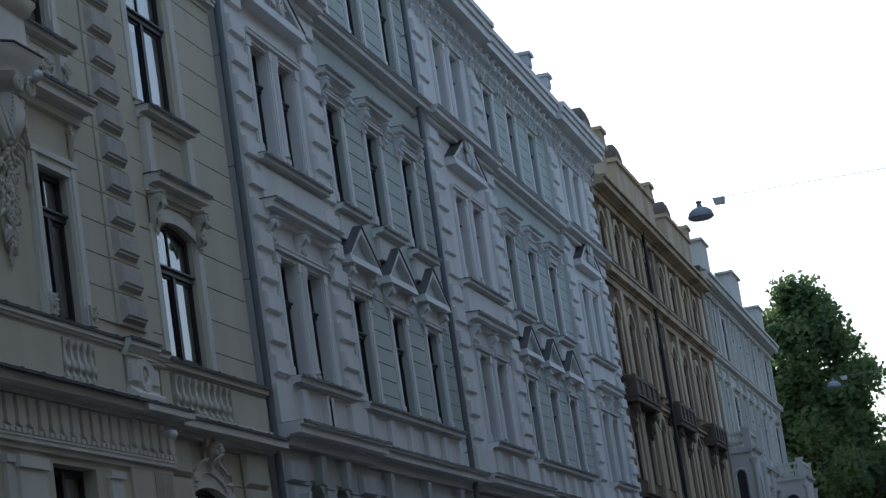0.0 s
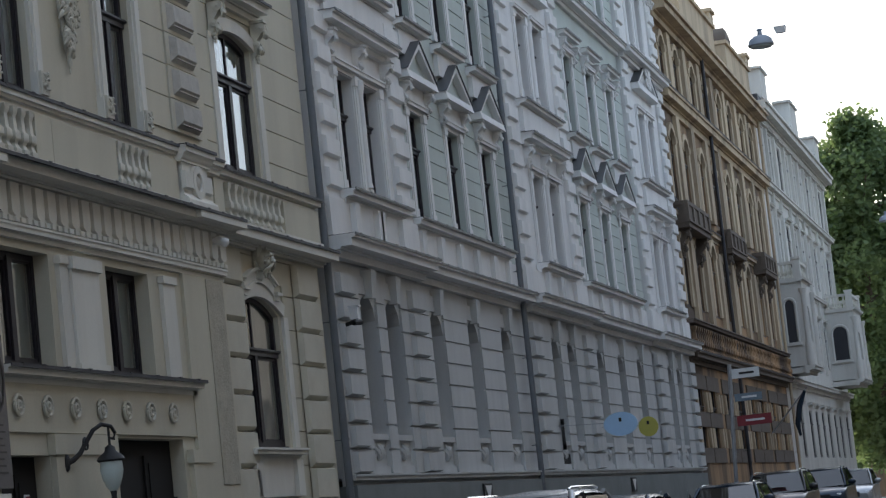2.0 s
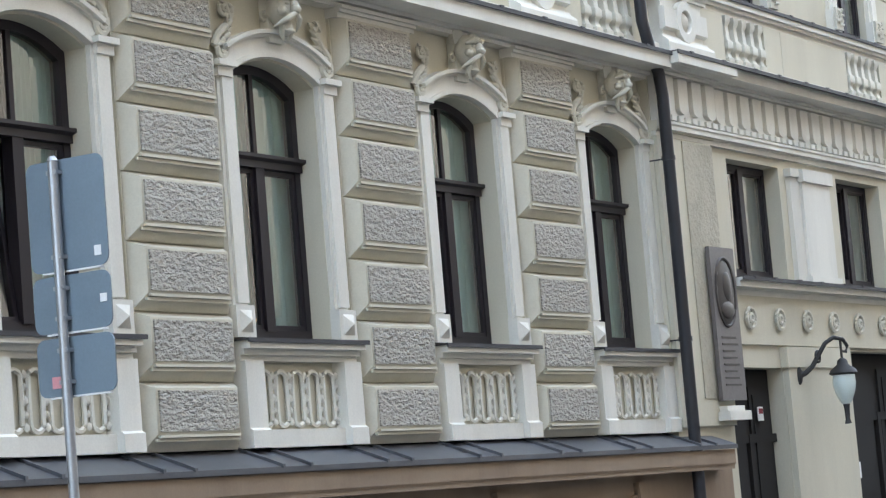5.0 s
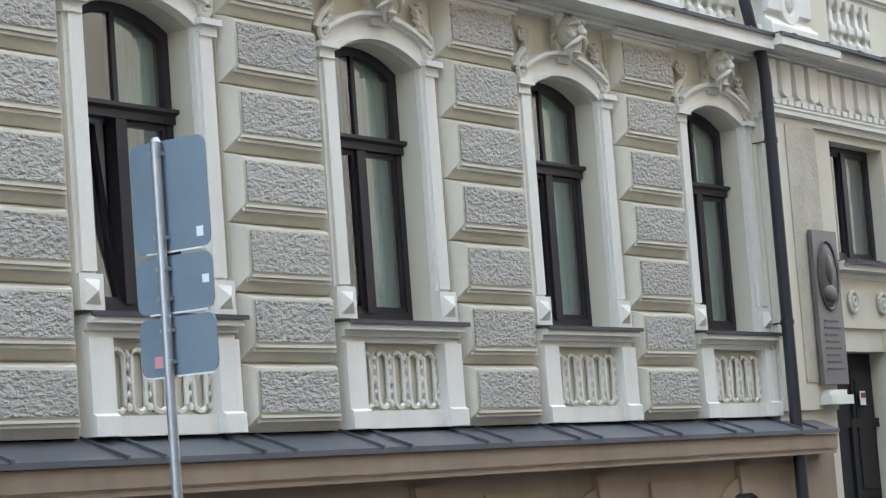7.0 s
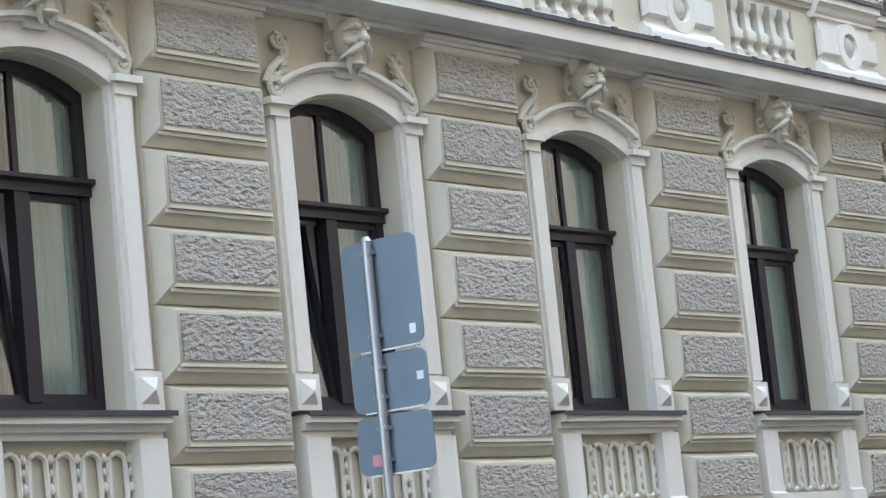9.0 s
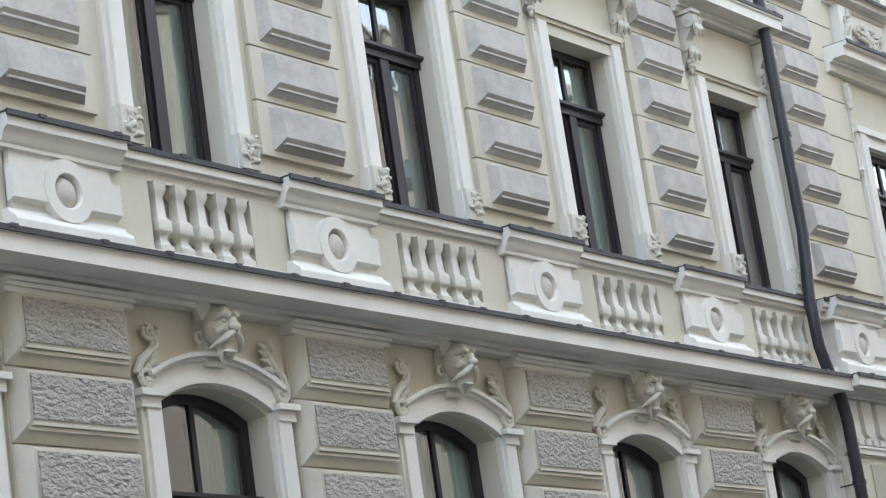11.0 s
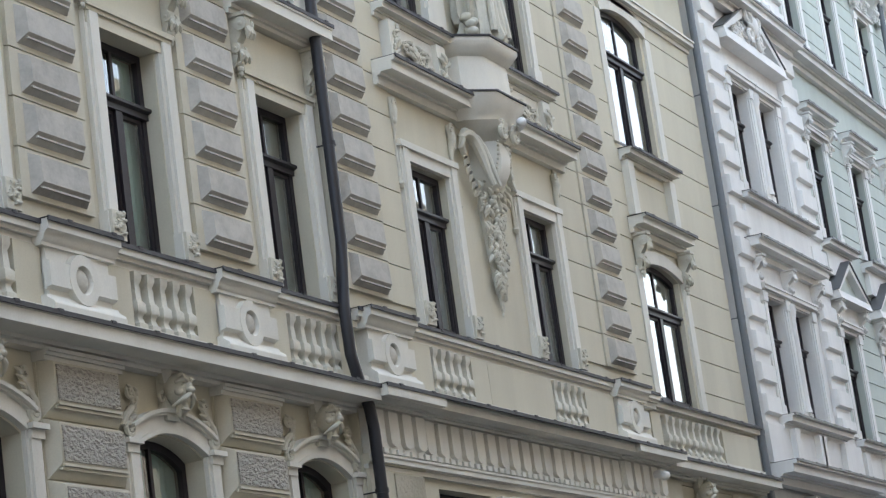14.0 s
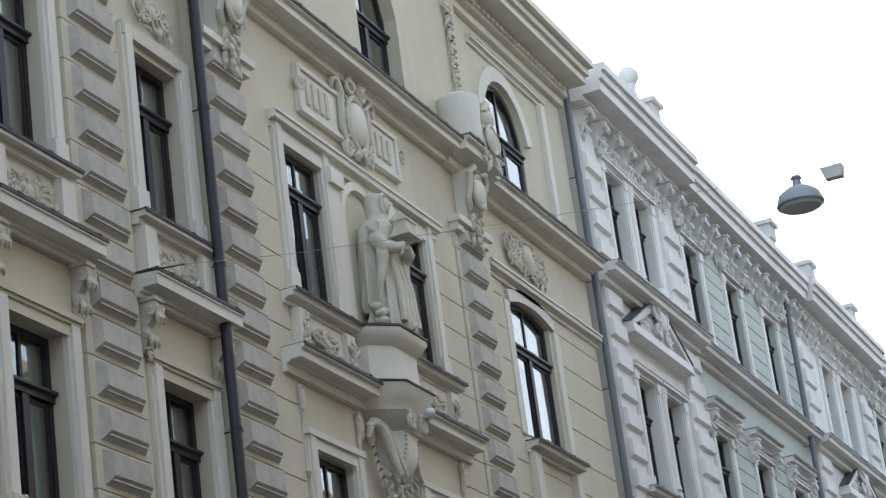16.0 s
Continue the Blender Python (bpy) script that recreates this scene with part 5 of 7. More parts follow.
pts = [(31.78 + 0.2 * math.cos(a * math.pi / 10), YR - 0.55, 15.36 + 0.22 * math.sin(a * math.pi / 10)) for a in range(21)]
tube(bm, pts, 0.035, 7)
part("shield", bm, CARVE, finial, "carved oval shield")
bm = bmesh.new()
for s in (-1, 1):
    tube(bm, [(31.78 + s * u, YR - 0.5, w) for u, w in ((0.16, 15.55), (0.3, 15.5), (0.36, 15.36), (0.32, 15.2), (0.22, 15.06), (0.28, 14.94), (0.36, 15.0))], [0.03, 0.05, 0.055, 0.05, 0.045, 0.04, 0.02], 8)
    for k in range(3):
        leaf(bm, 31.78 + s * 0.12, YR - 0.5, 15.12 - 0.07 * k, 0.22, -1.57 + s * (0.3 + 0.25 * k), 0.2)
part("scroll_work", bm, CARVE, finial)
# statue on the pedestal: one plain carved shape
bm = bmesh.new()
SX, SY, SZ = XM + 0.02, YR - 0.29, 11.19
def robe(rows, folds, cx=0.0, cy=0.0, segs=72):
    """Rings of (half width, half depth, z, lean along x) with hanging folds that deepen towards the hem."""
    rings = []
    for w, d, z, lean in rows:
        ring = []
        for i in range(segs):
            a = 2 * math.pi * i / segs
            deep = folds * max(0.0, 1 - z / 1.5)
            f = 1 + deep * (abs(math.sin(4.5 * a + 0.9 * z)) - 0.5 + 0.45 * math.sin(13 * a - 1.4 * z) + 0.3 * math.sin(3 * a + 5 * z))
            ring.append(bm.verts.new((SX + cx + lean + w * f * math.cos(a), SY + cy + d * f * math.sin(a), SZ + z)))
        rings.append(ring)
    for a, b in zip(rings, rings[1:]):
        for i in range(segs):
            bm.faces.new((a[i], a[(i + 1) % segs], b[(i + 1) % segs], b[i]))
    bm.faces.new(rings[0][::-1]), bm.faces.new(rings[-1])
robe([(0.34, 0.27, 0.0, 0.0), (0.36, 0.29, 0.04, 0.0), (0.3, 0.25, 0.22, 0.0), (0.27, 0.23, 0.5, 0.0), (0.25, 0.21, 0.8, 0.01), (0.23, 0.19, 1.02, 0.02), (0.24, 0.19, 1.2, 0.02), (0.27, 0.19, 1.38, 0.01), (0.26, 0.17, 1.5, 0.0), (0.17, 0.14, 1.6, 0.0), (0.08, 0.09, 1.66, 0.0)], 0.3)
robe([(0.3, 0.2, 0.32, 0.02), (0.36, 0.24, 0.42, 0.02), (0.34, 0.23, 0.75, 0.02), (0.31, 0.2, 1.1, 0.0), (0.31, 0.19, 1.35, 0.0), (0.28, 0.18, 1.5, 0.0), (0.16, 0.13, 1.62, 0.0)], 0.36, 0.0, 0.1)
loft(bm, [[(SX + w * math.cos(k * math.pi / 9), SY + 0.02 + lean + d * math.sin(k * math.pi / 9), SZ + z) for k in range(18)] for w, d, z, lean in ((0.24, 0.17, 1.45, 0.02), (0.19, 0.16, 1.58, 0.01), (0.145, 0.145, 1.7, 0.0), (0.14, 0.15, 1.82, 0.0), (0.13, 0.145, 1.92, 0.0), (0.085, 0.1, 2.0, 0.02), (0.03, 0.04, 2.03, 0.03))])
blob(bm, (SX - 0.01, SY - 0.115, SZ + 1.82), (0.075, 0.075, 0.105), 3)
blob(bm, (SX - 0.01, SY - 0.185, SZ + 1.81), (0.016, 0.025, 0.03), 2)
pts = [(SX - 0.01 + 0.1 * math.cos(a * math.pi / 8), SY - 0.11, SZ + 1.83 + 0.135 * math.sin(a * math.pi / 8)) for a in range(-3, 12)]
tube(bm, pts, 0.03, 7)
for s in (-1, 1):
    tube(bm, [(SX + s * 0.24, SY, SZ + 1.5), (SX + s * 0.34, SY - 0.06, SZ + 1.28), (SX + s * 0.33, SY - 0.16, SZ + 1.12), (SX + s * 0.19, SY - 0.3, SZ + 1.12), (SX + s * 0.08, SY - 0.33, SZ + 1.2)], [0.1, 0.11, 0.105, 0.075, 0.045], 10)
    tube(bm, [(SX + s * 0.33, SY - 0.14, SZ + 1.1), (SX + s * 0.35, SY - 0.12, SZ + 0.9), (SX + s * 0.37, SY - 0.06, SZ + 0.62), (SX + s * 0.34, SY - 0.02, SZ + 0.4)], [0.09, 0.075, 0.055, 0.015], 9)
for k, (u, v) in enumerate(((-0.2, 0.9), (-0.08, 0.82), (0.06, 0.86), (0.18, 0.95))):
    tube(bm, [(SX + u, SY - 0.2, SZ + v + 0.1), (SX + u * 0.9 + 0.03, SY - 0.25, SZ + v - 0.3), (SX + u * 1.2, SY - 0.28, SZ + 0.1)], [0.02, 0.04, 0.05], 7)
def block(x0, x1, y0, y1, z0, z1):
    box(bm, SX + x0, SX + x1, SY - y1, SY - y0, SZ + z0, SZ + z1)
block(-0.17, 0.27, 0.2, 0.48, 1.3, 1.34)
block(-0.14, 0.24, 0.22, 0.45, 1.34, 1.39)
block(-0.11, 0.21, 0.24, 0.42, 1.39, 1.52)
block(-0.13, 0.23, 0.22, 0.44, 1.52, 1.555)
hexa(bm, [(SX - 0.13, SY - 0.44, SZ + 1.555), (SX + 0.23, SY - 0.44, SZ + 1.555), (SX + 0.2, SY - 0.34, SZ + 1.66), (SX - 0.1, SY - 0.34, SZ + 1.66), (SX - 0.13, SY - 0.22, SZ + 1.555), (SX + 0.23, SY - 0.22, SZ + 1.555), (SX + 0.2, SY - 0.32, SZ + 1.66), (SX - 0.1, SY - 0.32, SZ + 1.66)])
for k in range(9):
    blob(bm, (SX - 0.36 + 0.07 * math.sin(k * 2.1), SY - 0.02 + 0.05 * math.cos(k * 1.7), SZ + 0.04 + 0.036 * k), (0.08 - 0.004 * k, 0.08, 0.06), 2)
statue = part("statue", bm, CARVE)
for pl in statue.data.polygons:
    pl.use_smooth = True
tagged(statue, "pale stone robed statue holding a model, on a facade pedestal", "statue")

# bay beyond the entrance
ashlar = courses(XQ, XE - 0.1, 2.25, 14.4, 0.53, 0.02, Y + 0.02, 0.03, [(c, w + 0.46, a - 0.1, b + 0.25, 0) for c, w, a, b, _ in end_open])
part("ashlar", ashlar, CREAM, cream)
for z0, h, w, rise in ((3.05, 2.28, 2.2, 0.25), (7.2, 2.2, 1.87, 0.15), (11.2, 2.3, 1.97, 0.15)):
    for s in (-1, 1):
        part("jamb", boxes((XS + s * (w / 2 + 0.11) - 0.11, XS + s * (w / 2 + 0.11) + 0.11, Y - 0.03, Y + 0.05, z0, z0 + h - rise)), LIGHT, cream)
    bm = bmesh.new()
    arch_band(bm, XS, w / 2, z0 + h - rise, rise, 0.0, 0.2, Y - 0.04, Y + 0.05)
    part("arch_hood", bm, LIGHT, cream)
part("arch_hood", cornice(XS - 1.15, XS + 1.15, Y, 9.75, 10.0, 0.3), LIGHT, cream)
part("hood_flashing", flashing(XS - 1.17, XS + 1.17, Y, 10.0, 0.3), LEAD, cream)
for s in (-1, 1):
    piece("console", UCON, cream, (XS + s * 0.98, Y, 9.75))
part("sill", cornice(XS - 1.1, XS + 1.1, Y, 10.9, 11.08, 0.24), LIGHT, cream)
part("sill_flashing", flashing(XS - 1.12, XS + 1.12, Y, 11.08, 0.24), LEAD, cream)
for s in (-1, 1):
    part("apron_post", boxes((XS + s * 0.925 - 0.125, XS + s * 0.925 + 0.125, Y - 0.12, Y + 0.03, 10.05, 10.9)), LIGHT, cream)
part("sill", cornice(XS - 1.2, XS + 1.2, Y, 2.85, 3.02, 0.22), LIGHT, cream)
part("apron", boxes((XS - 1.1, XS - 0.8, Y - 0.12, Y + 0.03, 2.3, 2.85), (XS + 0.8, XS + 1.1, Y - 0.12, Y + 0.03, 2.3, 2.85), (XS - 0.8, XS + 0.8, Y - 0.05, Y + 0.03, 2.3, 2.85)), LIGHT, cream)
arch_hood(XS, Y, 5.35)
piece("carved_keystone", MASK, cream, (XS, Y, 5.68), 0, "carved grotesque keystone in pale stucco")
EBLOCK = block_mesh("rustic_block", 1.1, 0.525, 0.09, 0.045, 0.06, BLOCK)
for k in range(7):
    b = piece("rustic_block", EBLOCK, cream, (36.6, Y - 0.03, 2.2 + 0.538 * k))
    piece("rustic_block", EBLOCK, cream, (32.9, Y - 0.03, 2.2 + 0.538 * k))
part("cornice", cornice(XQ + 0.1, XE - 0.05, Y, 6.02, 6.235, 0.4, ((0.0, 0.28), (0.16, 0.4), (0.32, 0.97), (0.85, 1.0))), LIGHT, cream)
part("cornice_flashing", flashing(XQ + 0.1, XE - 0.05, Y, 6.237, 0.4), LEAD, cream)
part("balustrade_base", cornice(XQ + 0.1, XE - 0.05, Y, 6.252, 6.4, 0.18, ((0, 1.0), (0.5, 0.85))), LIGHT, cream)
part("balustrade_rail", cornice(XQ + 0.1, XE - 0.05, Y, 6.93, 7.12, 0.2), LIGHT, cream)
part("rail_flashing", flashing(XQ + 0.1, XE - 0.05, Y, 7.12, 0.2), LEAD, cream)
for xa, xb in ((35.7, 37.5), (32.5, 32.9)):
    part("balustrade_panel", boxes((xa, xb, Y - 0.13, Y + 0.02, 6.402, 6.935)), CREAM, cream)
for k in range(9):
    piece("baluster", BALUSTER, cream, (33.15 + 0.29 * k, Y - 0.09, 6.39))
bm = bmesh.new()
relief(bm, XS, Y - 0.06, 14.3, 1.9, 0.8, 31, 70)
blob(bm, (XS, Y - 0.08, 14.3), (0.2, 0.1, 0.26), 2)
part("carved_panel", bm, CARVE, cream, "carved leaf relief panel")
part("entablature", cornice(XQ + 0.06, XE - 0.05, Y, 13.62, 13.82, 0.16), LIGHT, cream)
part("string_course", cornice(XQ + 0.06, XE - 0.02, Y, 14.85, 15.15, 0.42), LIGHT, cream)
part("string_flashing", flashing(XQ + 0.06, XE - 0.02, Y, 15.15, 0.42), LEAD, cream)
bm = bmesh.new()
arch_band(bm, XS, 0.9, 16.6, 0.74, 0.05, 0.3, Y - 0.08, Y + 0.03, 18)
part("arch_hood", bm, LIGHT, cream)
part("panel_moulding", cornice(33.2, 36.6, Y, 17.75, 17.9, 0.1), LIGHT, cream)
part("panel_moulding", boxes((36.35, 36.55, Y - 0.07, Y + 0.03, 15.2, 17.75)), LIGHT, cream)
part("eaves_cornice", cornice(XP, XE, Y, 18.15, 18.85, 0.75, ((0.0, 0.1), (0.2, 0.25), (0.42, 0.75), (0.62, 0.85), (0.8, 1.0))), LIGHT, cream, "pale moulded eaves cornice")
part("eaves_cornice", cornice(X0, XP, Y, 18.15, 18.85, 0.6), LIGHT, cream)
x = XQ + 0.1
while x < XE - 0.1:
    piece("dentil", DENTIL, cream, (x, Y - 0.2, 18.33))
    x += 0.2
bm = bmesh.new()
for k in range(13):
    z = 17.75 - k * 0.12
    for s in (-1, 1):
        leaf(bm, 31.95, YR - 0.05, z, 0.2 - 0.006 * k, -1.57 + s * (0.9 if k % 2 else 0.5), 0.2)
    blob(bm, (31.95 + 0.03 * (-1) ** k, YR - 0.09, z - 0.05), (0.045, 0.04, 0.05), 2)
for s in (-1, 1):
    scroll(bm, 31.95 + s * 0.1, YR - 0.06, 17.82, 0.09, 1.4, 1.57, s, 0.025)
part("leaf_drop", bm, CARVE, cream, "carved hanging leaf drop")
# bracket lamp and a thin stay wire on the facade
bm = bmesh.new()
tube(bm, [(27.75, YR - 0.48, 10.06), (27.68, YR - 0.56, 10.1), (27.6, YR - 0.61, 10.12)], [0.02, 0.05, 0.07], 12)
blob(bm, (27.58, YR - 0.62, 10.125), (0.07, 0.07, 0.065), 2)
tagged(part("floodlight", bm, WHITEP), "small white floodlight on the statue ledge", "lamp")

# ---- the grey-green house ----
grey = thing("apartment_building", (58, Y, GROUND), "grey-white and pale green stucco town house with pedimented windows", "building")
B0, B1 = 37.95, 77.5
PAIRS = [(38.0, 43.7, (40.05, 41.65)), (53.0, 60.2, (55.9, 57.75)), (70.1, 77.4, (72.9, 74.6))]
ROWS3 = [(43.75, 52.95, (45.0, 47.97, 50.94)), (60.25, 70.05, (61.85, 64.85, 67.85))]
LEVELS = [(7.5, 2.15), (11.5, 2.1), (15.55, 2.05)]
YB = Y - 0.06                                        # pavilions stand a little proud


def house_wall(house, x0, x1, y, centres, mat, low_mat):
    up = [(c, 1.05, z, z + h, 0) for c in centres for z, h in LEVELS]
    bm = bmesh.new()
    wall_mesh(bm, x0, x1, 6.3, 18.95, y, Y + 0.3, up)
    part("wall", bm, mat, house)
    ground_open = [(c, 1.05, 2.75, 5.72, 0.42) for c in centres]
    bm = bmesh.new()
    wall_mesh(bm, x0, x1, 2.55, 6.3, y, Y + 0.55, ground_open)
    part("wall", bm, low_mat, house)
    z, n = 2.62, 0
    while z < 6.0:
        ends = [x0 + 0.01] + [v for c in centres for v in (c - 0.525, c + 0.525)] + [x1 - 0.01]
        top = min(z + 0.395, 6.05)
        for a, b in zip(ends[::2], ends[1::2]):
            part("ashlar_block", boxes((a, b, y - 0.045, y - 0.001, z, top)), low_mat, house)
        for c in centres if z > 4.85 else ():
            bm = bmesh.new()
            wall_mesh(bm, c - 0.524, c + 0.524, z, top, y - 0.045, y - 0.001, [(c, 1.05, 2.75, 5.72, 0.42)])
            if bm.verts:
                bmesh.ops.remove_doubles(bm, verts=bm.verts, dist=1e-4)
                part("arch_block", bm, low_mat, house)
            else:
                bm.free()
        z += 0.43
        n += 1
    for c in centres:
        window(house, c, Y + 0.36, 3.3, 1.05, 2.42, 1.75, 0.42, 2, "", "narrow dark arched window in a deep reveal")
        bm = boxes((c - 0.53, c + 0.53, y + 0.05, Y + 0.5, 2.75, 3.22), (c - 0.56, c + 0.56, y - 0.02, Y + 0.4, 3.2, 3.3))
        for k in (-1, 0, 1):
            leaf(bm, c + 0.05 * k, y + 0.045, 2.85, 0.3, 1.57 - k * 0.5, 0.2)
        for s in (-1, 1):
            scroll(bm, c + s * 0.3, y + 0.045, 3.0, 0.12, 1.2, 0, s, 0.03)
        part("window_apron", bm, low_mat, house)
        bm = bmesh.new()
        hexa(bm, [(c - 0.1, y - 0.16, 5.66), (c + 0.1, y - 0.16, 5.66), (c + 0.16, y - 0.2, 6.15), (c - 0.16, y - 0.2, 6.15), (c - 0.1, y, 5.66), (c + 0.1, y, 5.66), (c + 0.16, y, 6.15), (c - 0.16, y, 6.15)])
        part("keystone", bm, low_mat, house)


for x0, x1, cs in PAIRS:
    house_wall(grey, x0, x1, YB, cs, GREYW, BASHLAR)
for x0, x1, cs in ROWS3:
    house_wall(grey, x0, x1, Y, cs, GREEN, BASHLAR)
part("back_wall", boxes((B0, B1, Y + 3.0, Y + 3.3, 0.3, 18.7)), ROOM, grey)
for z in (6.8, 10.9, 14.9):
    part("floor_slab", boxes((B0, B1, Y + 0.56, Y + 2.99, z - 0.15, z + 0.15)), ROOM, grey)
part("plinth", boxes((B0, B1, Y - 0.2, Y + 0.5, 0.2, 2.42)), BDARK, grey, "dark grey stucco plinth")
part("plinth_ledge", cornice(B0, B1, Y, 2.42, 2.6, 0.22), BASHLAR, grey)
for x0, x1, cs in PAIRS + ROWS3:
    for c in cs:
        bm = bmesh.new()
        arch_band(bm, c, 0.3, 1.5, 0.29, 0.0, 0.14, Y - 0.25, Y - 0.19)
        part("basement_arch", bm, BDARK, grey)
        part("basement_window", arch_plate(c, 0.3, 0.6, 1.5, 0.29, Y - 0.215, Y - 0.203), BLACK, grey, "dark arched basement window")


def quoins(house, x, y, z0, z1, pitch, h, w, mat, out=0.08):
    me = block_mesh("quoin", w, h, out, 0.03, 0.03, mat)
    z = z0
    while z < z1:
        piece("quoin", me, house, (x, y, z))
        z += pitch


# quoin strips of the pavilions
for x, w in ((38.6, 0.8), (43.2, 0.95), (53.6, 0.95), (59.75, 0.9), (70.55, 0.9), (76.9, 1.0)):
    stack("pilaster", rows_of((x - w / 2, x + w / 2, YB - 0.06, YB, 7.3, 15.0), (x - w / 2, x + w / 2, YB - 0.06, YB, 15.4, 18.0)), GREYW, grey)
    quoins(grey, x, YB - 0.06, 7.45, 14.7, 0.545, 0.33, w + 0.04, GREYW)
    quoins(grey, x, YB - 0.06, 15.5, 17.6, 0.545, 0.33, w + 0.04, GREYW)
    quoins(grey, x, YB - 0.04, 2.62, 5.9, 0.43, 0.36, w + 0.1, BASHLAR, 0.11)
    part("strip_foot", boxes((x - w / 2 - 0.1, x + w / 2 + 0.1, YB - 0.12, YB, 6.65, 7.3)), GREYW, grey)

# green fields in shallow courses between the windows
for x0, x1, cs in ROWS3:
    for z0, z1 in ((7.5, 10.2), (11.5, 14.4), (15.6, 17.9)):
        z = z0
        edges = [x0 + 0.05] + [v for c in cs for v in (c - 0.82, c + 0.82)] + [x1 - 0.05]
        while z < z1:
            for a, b in zip(edges[::2], edges[1::2]):
                if b - a > 0.1:
                    part("field_course", boxes((a, b, Y - 0.025, Y + 0.002, z, z + 0.30)), GREEN, grey)
            z += 0.33

# window dressings
BJAMB = [mesh_of("jamb", boxes((-0.12, 0.12, -0.035, 0, 0, h), (-0.07, 0.1, -0.055, -0.035, 0.2, h - 0.1), (-0.13, 0.13, -0.07, 0, 0, 0.2), (-0.13, 0.13, -0.075, 0, h - 0.12, h + 0.06)), GREYW) for _, h in LEVELS]
BCON = console(0.24, 0.5, 0.26, GREYW)
bm = bmesh.new()
slab(bm, [(-0.3, 0.0), (0, 0.0), (0, 0.16), (-0.26, 0.16)], -1.12, 1.12)
for s in (-1, 1):
    hexa(bm, [(s * 1.12, -0.26, 0.16), (s * 0.98, -0.26, 0.16), (0, -0.26, 0.72), (0, -0.26, 0.86), (s * 1.12, 0, 0.16), (s * 0.98, 0, 0.16), (0, 0, 0.72), (0, 0, 0.86)])
PEDIMENT = mesh_of("pediment", bm, GREYW)
bm = bmesh.new()
hexa(bm, [(-0.98, -0.12, 0.16), (0.98, -0.12, 0.16), (0.001, -0.12, 0.72), (-0.001, -0.12, 0.72), (-0.98, 0, 0.16), (0.98, 0, 0.16), (0.001, 0, 0.72), (-0.001, 0, 0.72)])
TYMPAN = mesh_of("tympanum", bm, GREEN)
bm = bmesh.new()
for s in (-1, 1):
    hexa(bm, [(s * 1.15, -0.29, 0.165), (s * 1.12, -0.29, 0.165), (0, -0.29, 0.865), (0, -0.29, 0.89), (s * 1.15, 0, 0.165), (s * 1.12, 0, 0.165), (0, 0, 0.865), (0, 0, 0.89)])
PEDTIN = mesh_of("pediment_flashing", bm, ZINC)
for x0, x1, cs in PAIRS + ROWS3:
    pair = len(cs) == 2
    y = YB if pair else Y
    mid = sum(cs) / len(cs)
    for c in cs:
        for k, (z, h) in enumerate(LEVELS):
            window(grey, c, Y + 0.13, z, 1.05, h, 1.45, 0, 2, "", "narrow dark casement window")
            for s in (-1, 1):
                piece("jamb", BJAMB[k], grey, (c + s * 0.66, y, z))
            part("lintel", cornice(c - 0.78, c + 0.78, y, z + h + 0.02, z + h + 0.2, 0.14), GREYW, grey)
        if not pair:
            piece("pediment", PEDIMENT, grey, (c, Y, 10.2))
            piece("tympanum", TYMPAN, grey, (c, Y, 10.2))
            piece("pediment_flashing", PEDTIN, grey, (c, Y, 10.2), 0, "dark sheet metal cover")
            for s in (-1, 1):
                piece("console", BCON, grey, (c + s * 0.85, Y, 10.2))
            part("frieze", boxes((c - 0.78, c + 0.78, Y - 0.06, Y, 9.87, 10.2)), GREYW, grey)
            part("sill", cornice(c - 1.0, c + 1.0, Y, 11.2, 11.4, 0.28), GREYW, grey)
            part("sill_flashing", flashing(c - 1.02, c + 1.02, Y, 11.4, 0.28), ZINC, grey)
            part("apron", boxes((c - 0.85, c + 0.85, Y - 0.1, Y, 10.75, 11.2)), GREYW, grey)
            part("hood", cornice(c - 1.0, c + 1.0, Y, 13.95, 14.15, 0.3), GREYW, grey)
            part("hood_flashing", flashing(c - 1.02, c + 1.02, Y, 14.15, 0.3), ZINC, grey)
            for s in (-1, 1):
                piece("console", BCON, grey, (c + s * 0.85, Y, 13.95))
    if pair:
        w = cs[1] - cs[0]
        a, b = cs[0] - 0.95, cs[1] + 0.95
        for z, h in LEVELS:
            bm = boxes((mid - 0.12, mid + 0.12, y - 0.03, y, z, z + h))
            lathe(bm, [(0.11, z + 0.2), (0.09, z + 0.3), (0.08, z + h - 0.3), (0.11, z + h - 0.15), (0.12, z + h)], mid, y - 0.03, 10)
            part("colonette", bm, GREYW, grey)
        part("hood", cornice(a - 0.35, b + 0.35, y, 10.28, 10.56, 0.36), GREYW, grey)
        part("hood_flashing", flashing(a - 0.38, b + 0.38, y, 10.56, 0.36), ZINC, grey)
        for c in (a - 0.05, mid, b + 0.05):
            piece("console", BCON, grey, (c, y, 10.28))
        part("apron", boxes((a - 0.2, b + 0.2, y - 0.12, y, 10.62, 11.2)), GREYW, grey)
        part("sill", cornice(a - 0.3, b + 0.3, y, 11.2, 11.38, 0.28), GREYW, grey)
        part("sill_flashing", flashing(a - 0.32, b + 0.32, y, 11.38, 0.28), ZINC, grey)
        big = Matrix.Translation((mid, y, 14.25)) @ Matrix.Diagonal((1.6, 0.9, 1.25, 1))
        for me, nm in ((PEDIMENT, "pediment"), (PEDTIN, "pediment_flashing")):
            ob = piece(nm, me, grey)
            ob.matrix_basis = big
        bm = bmesh.new()
        relief(bm, mid, y - 0.14, 14.7, 2.0, 0.75, 41, 60)
        blob(bm, (mid, y - 0.26, 14.85), (0.17, 0.1, 0.24), 2)
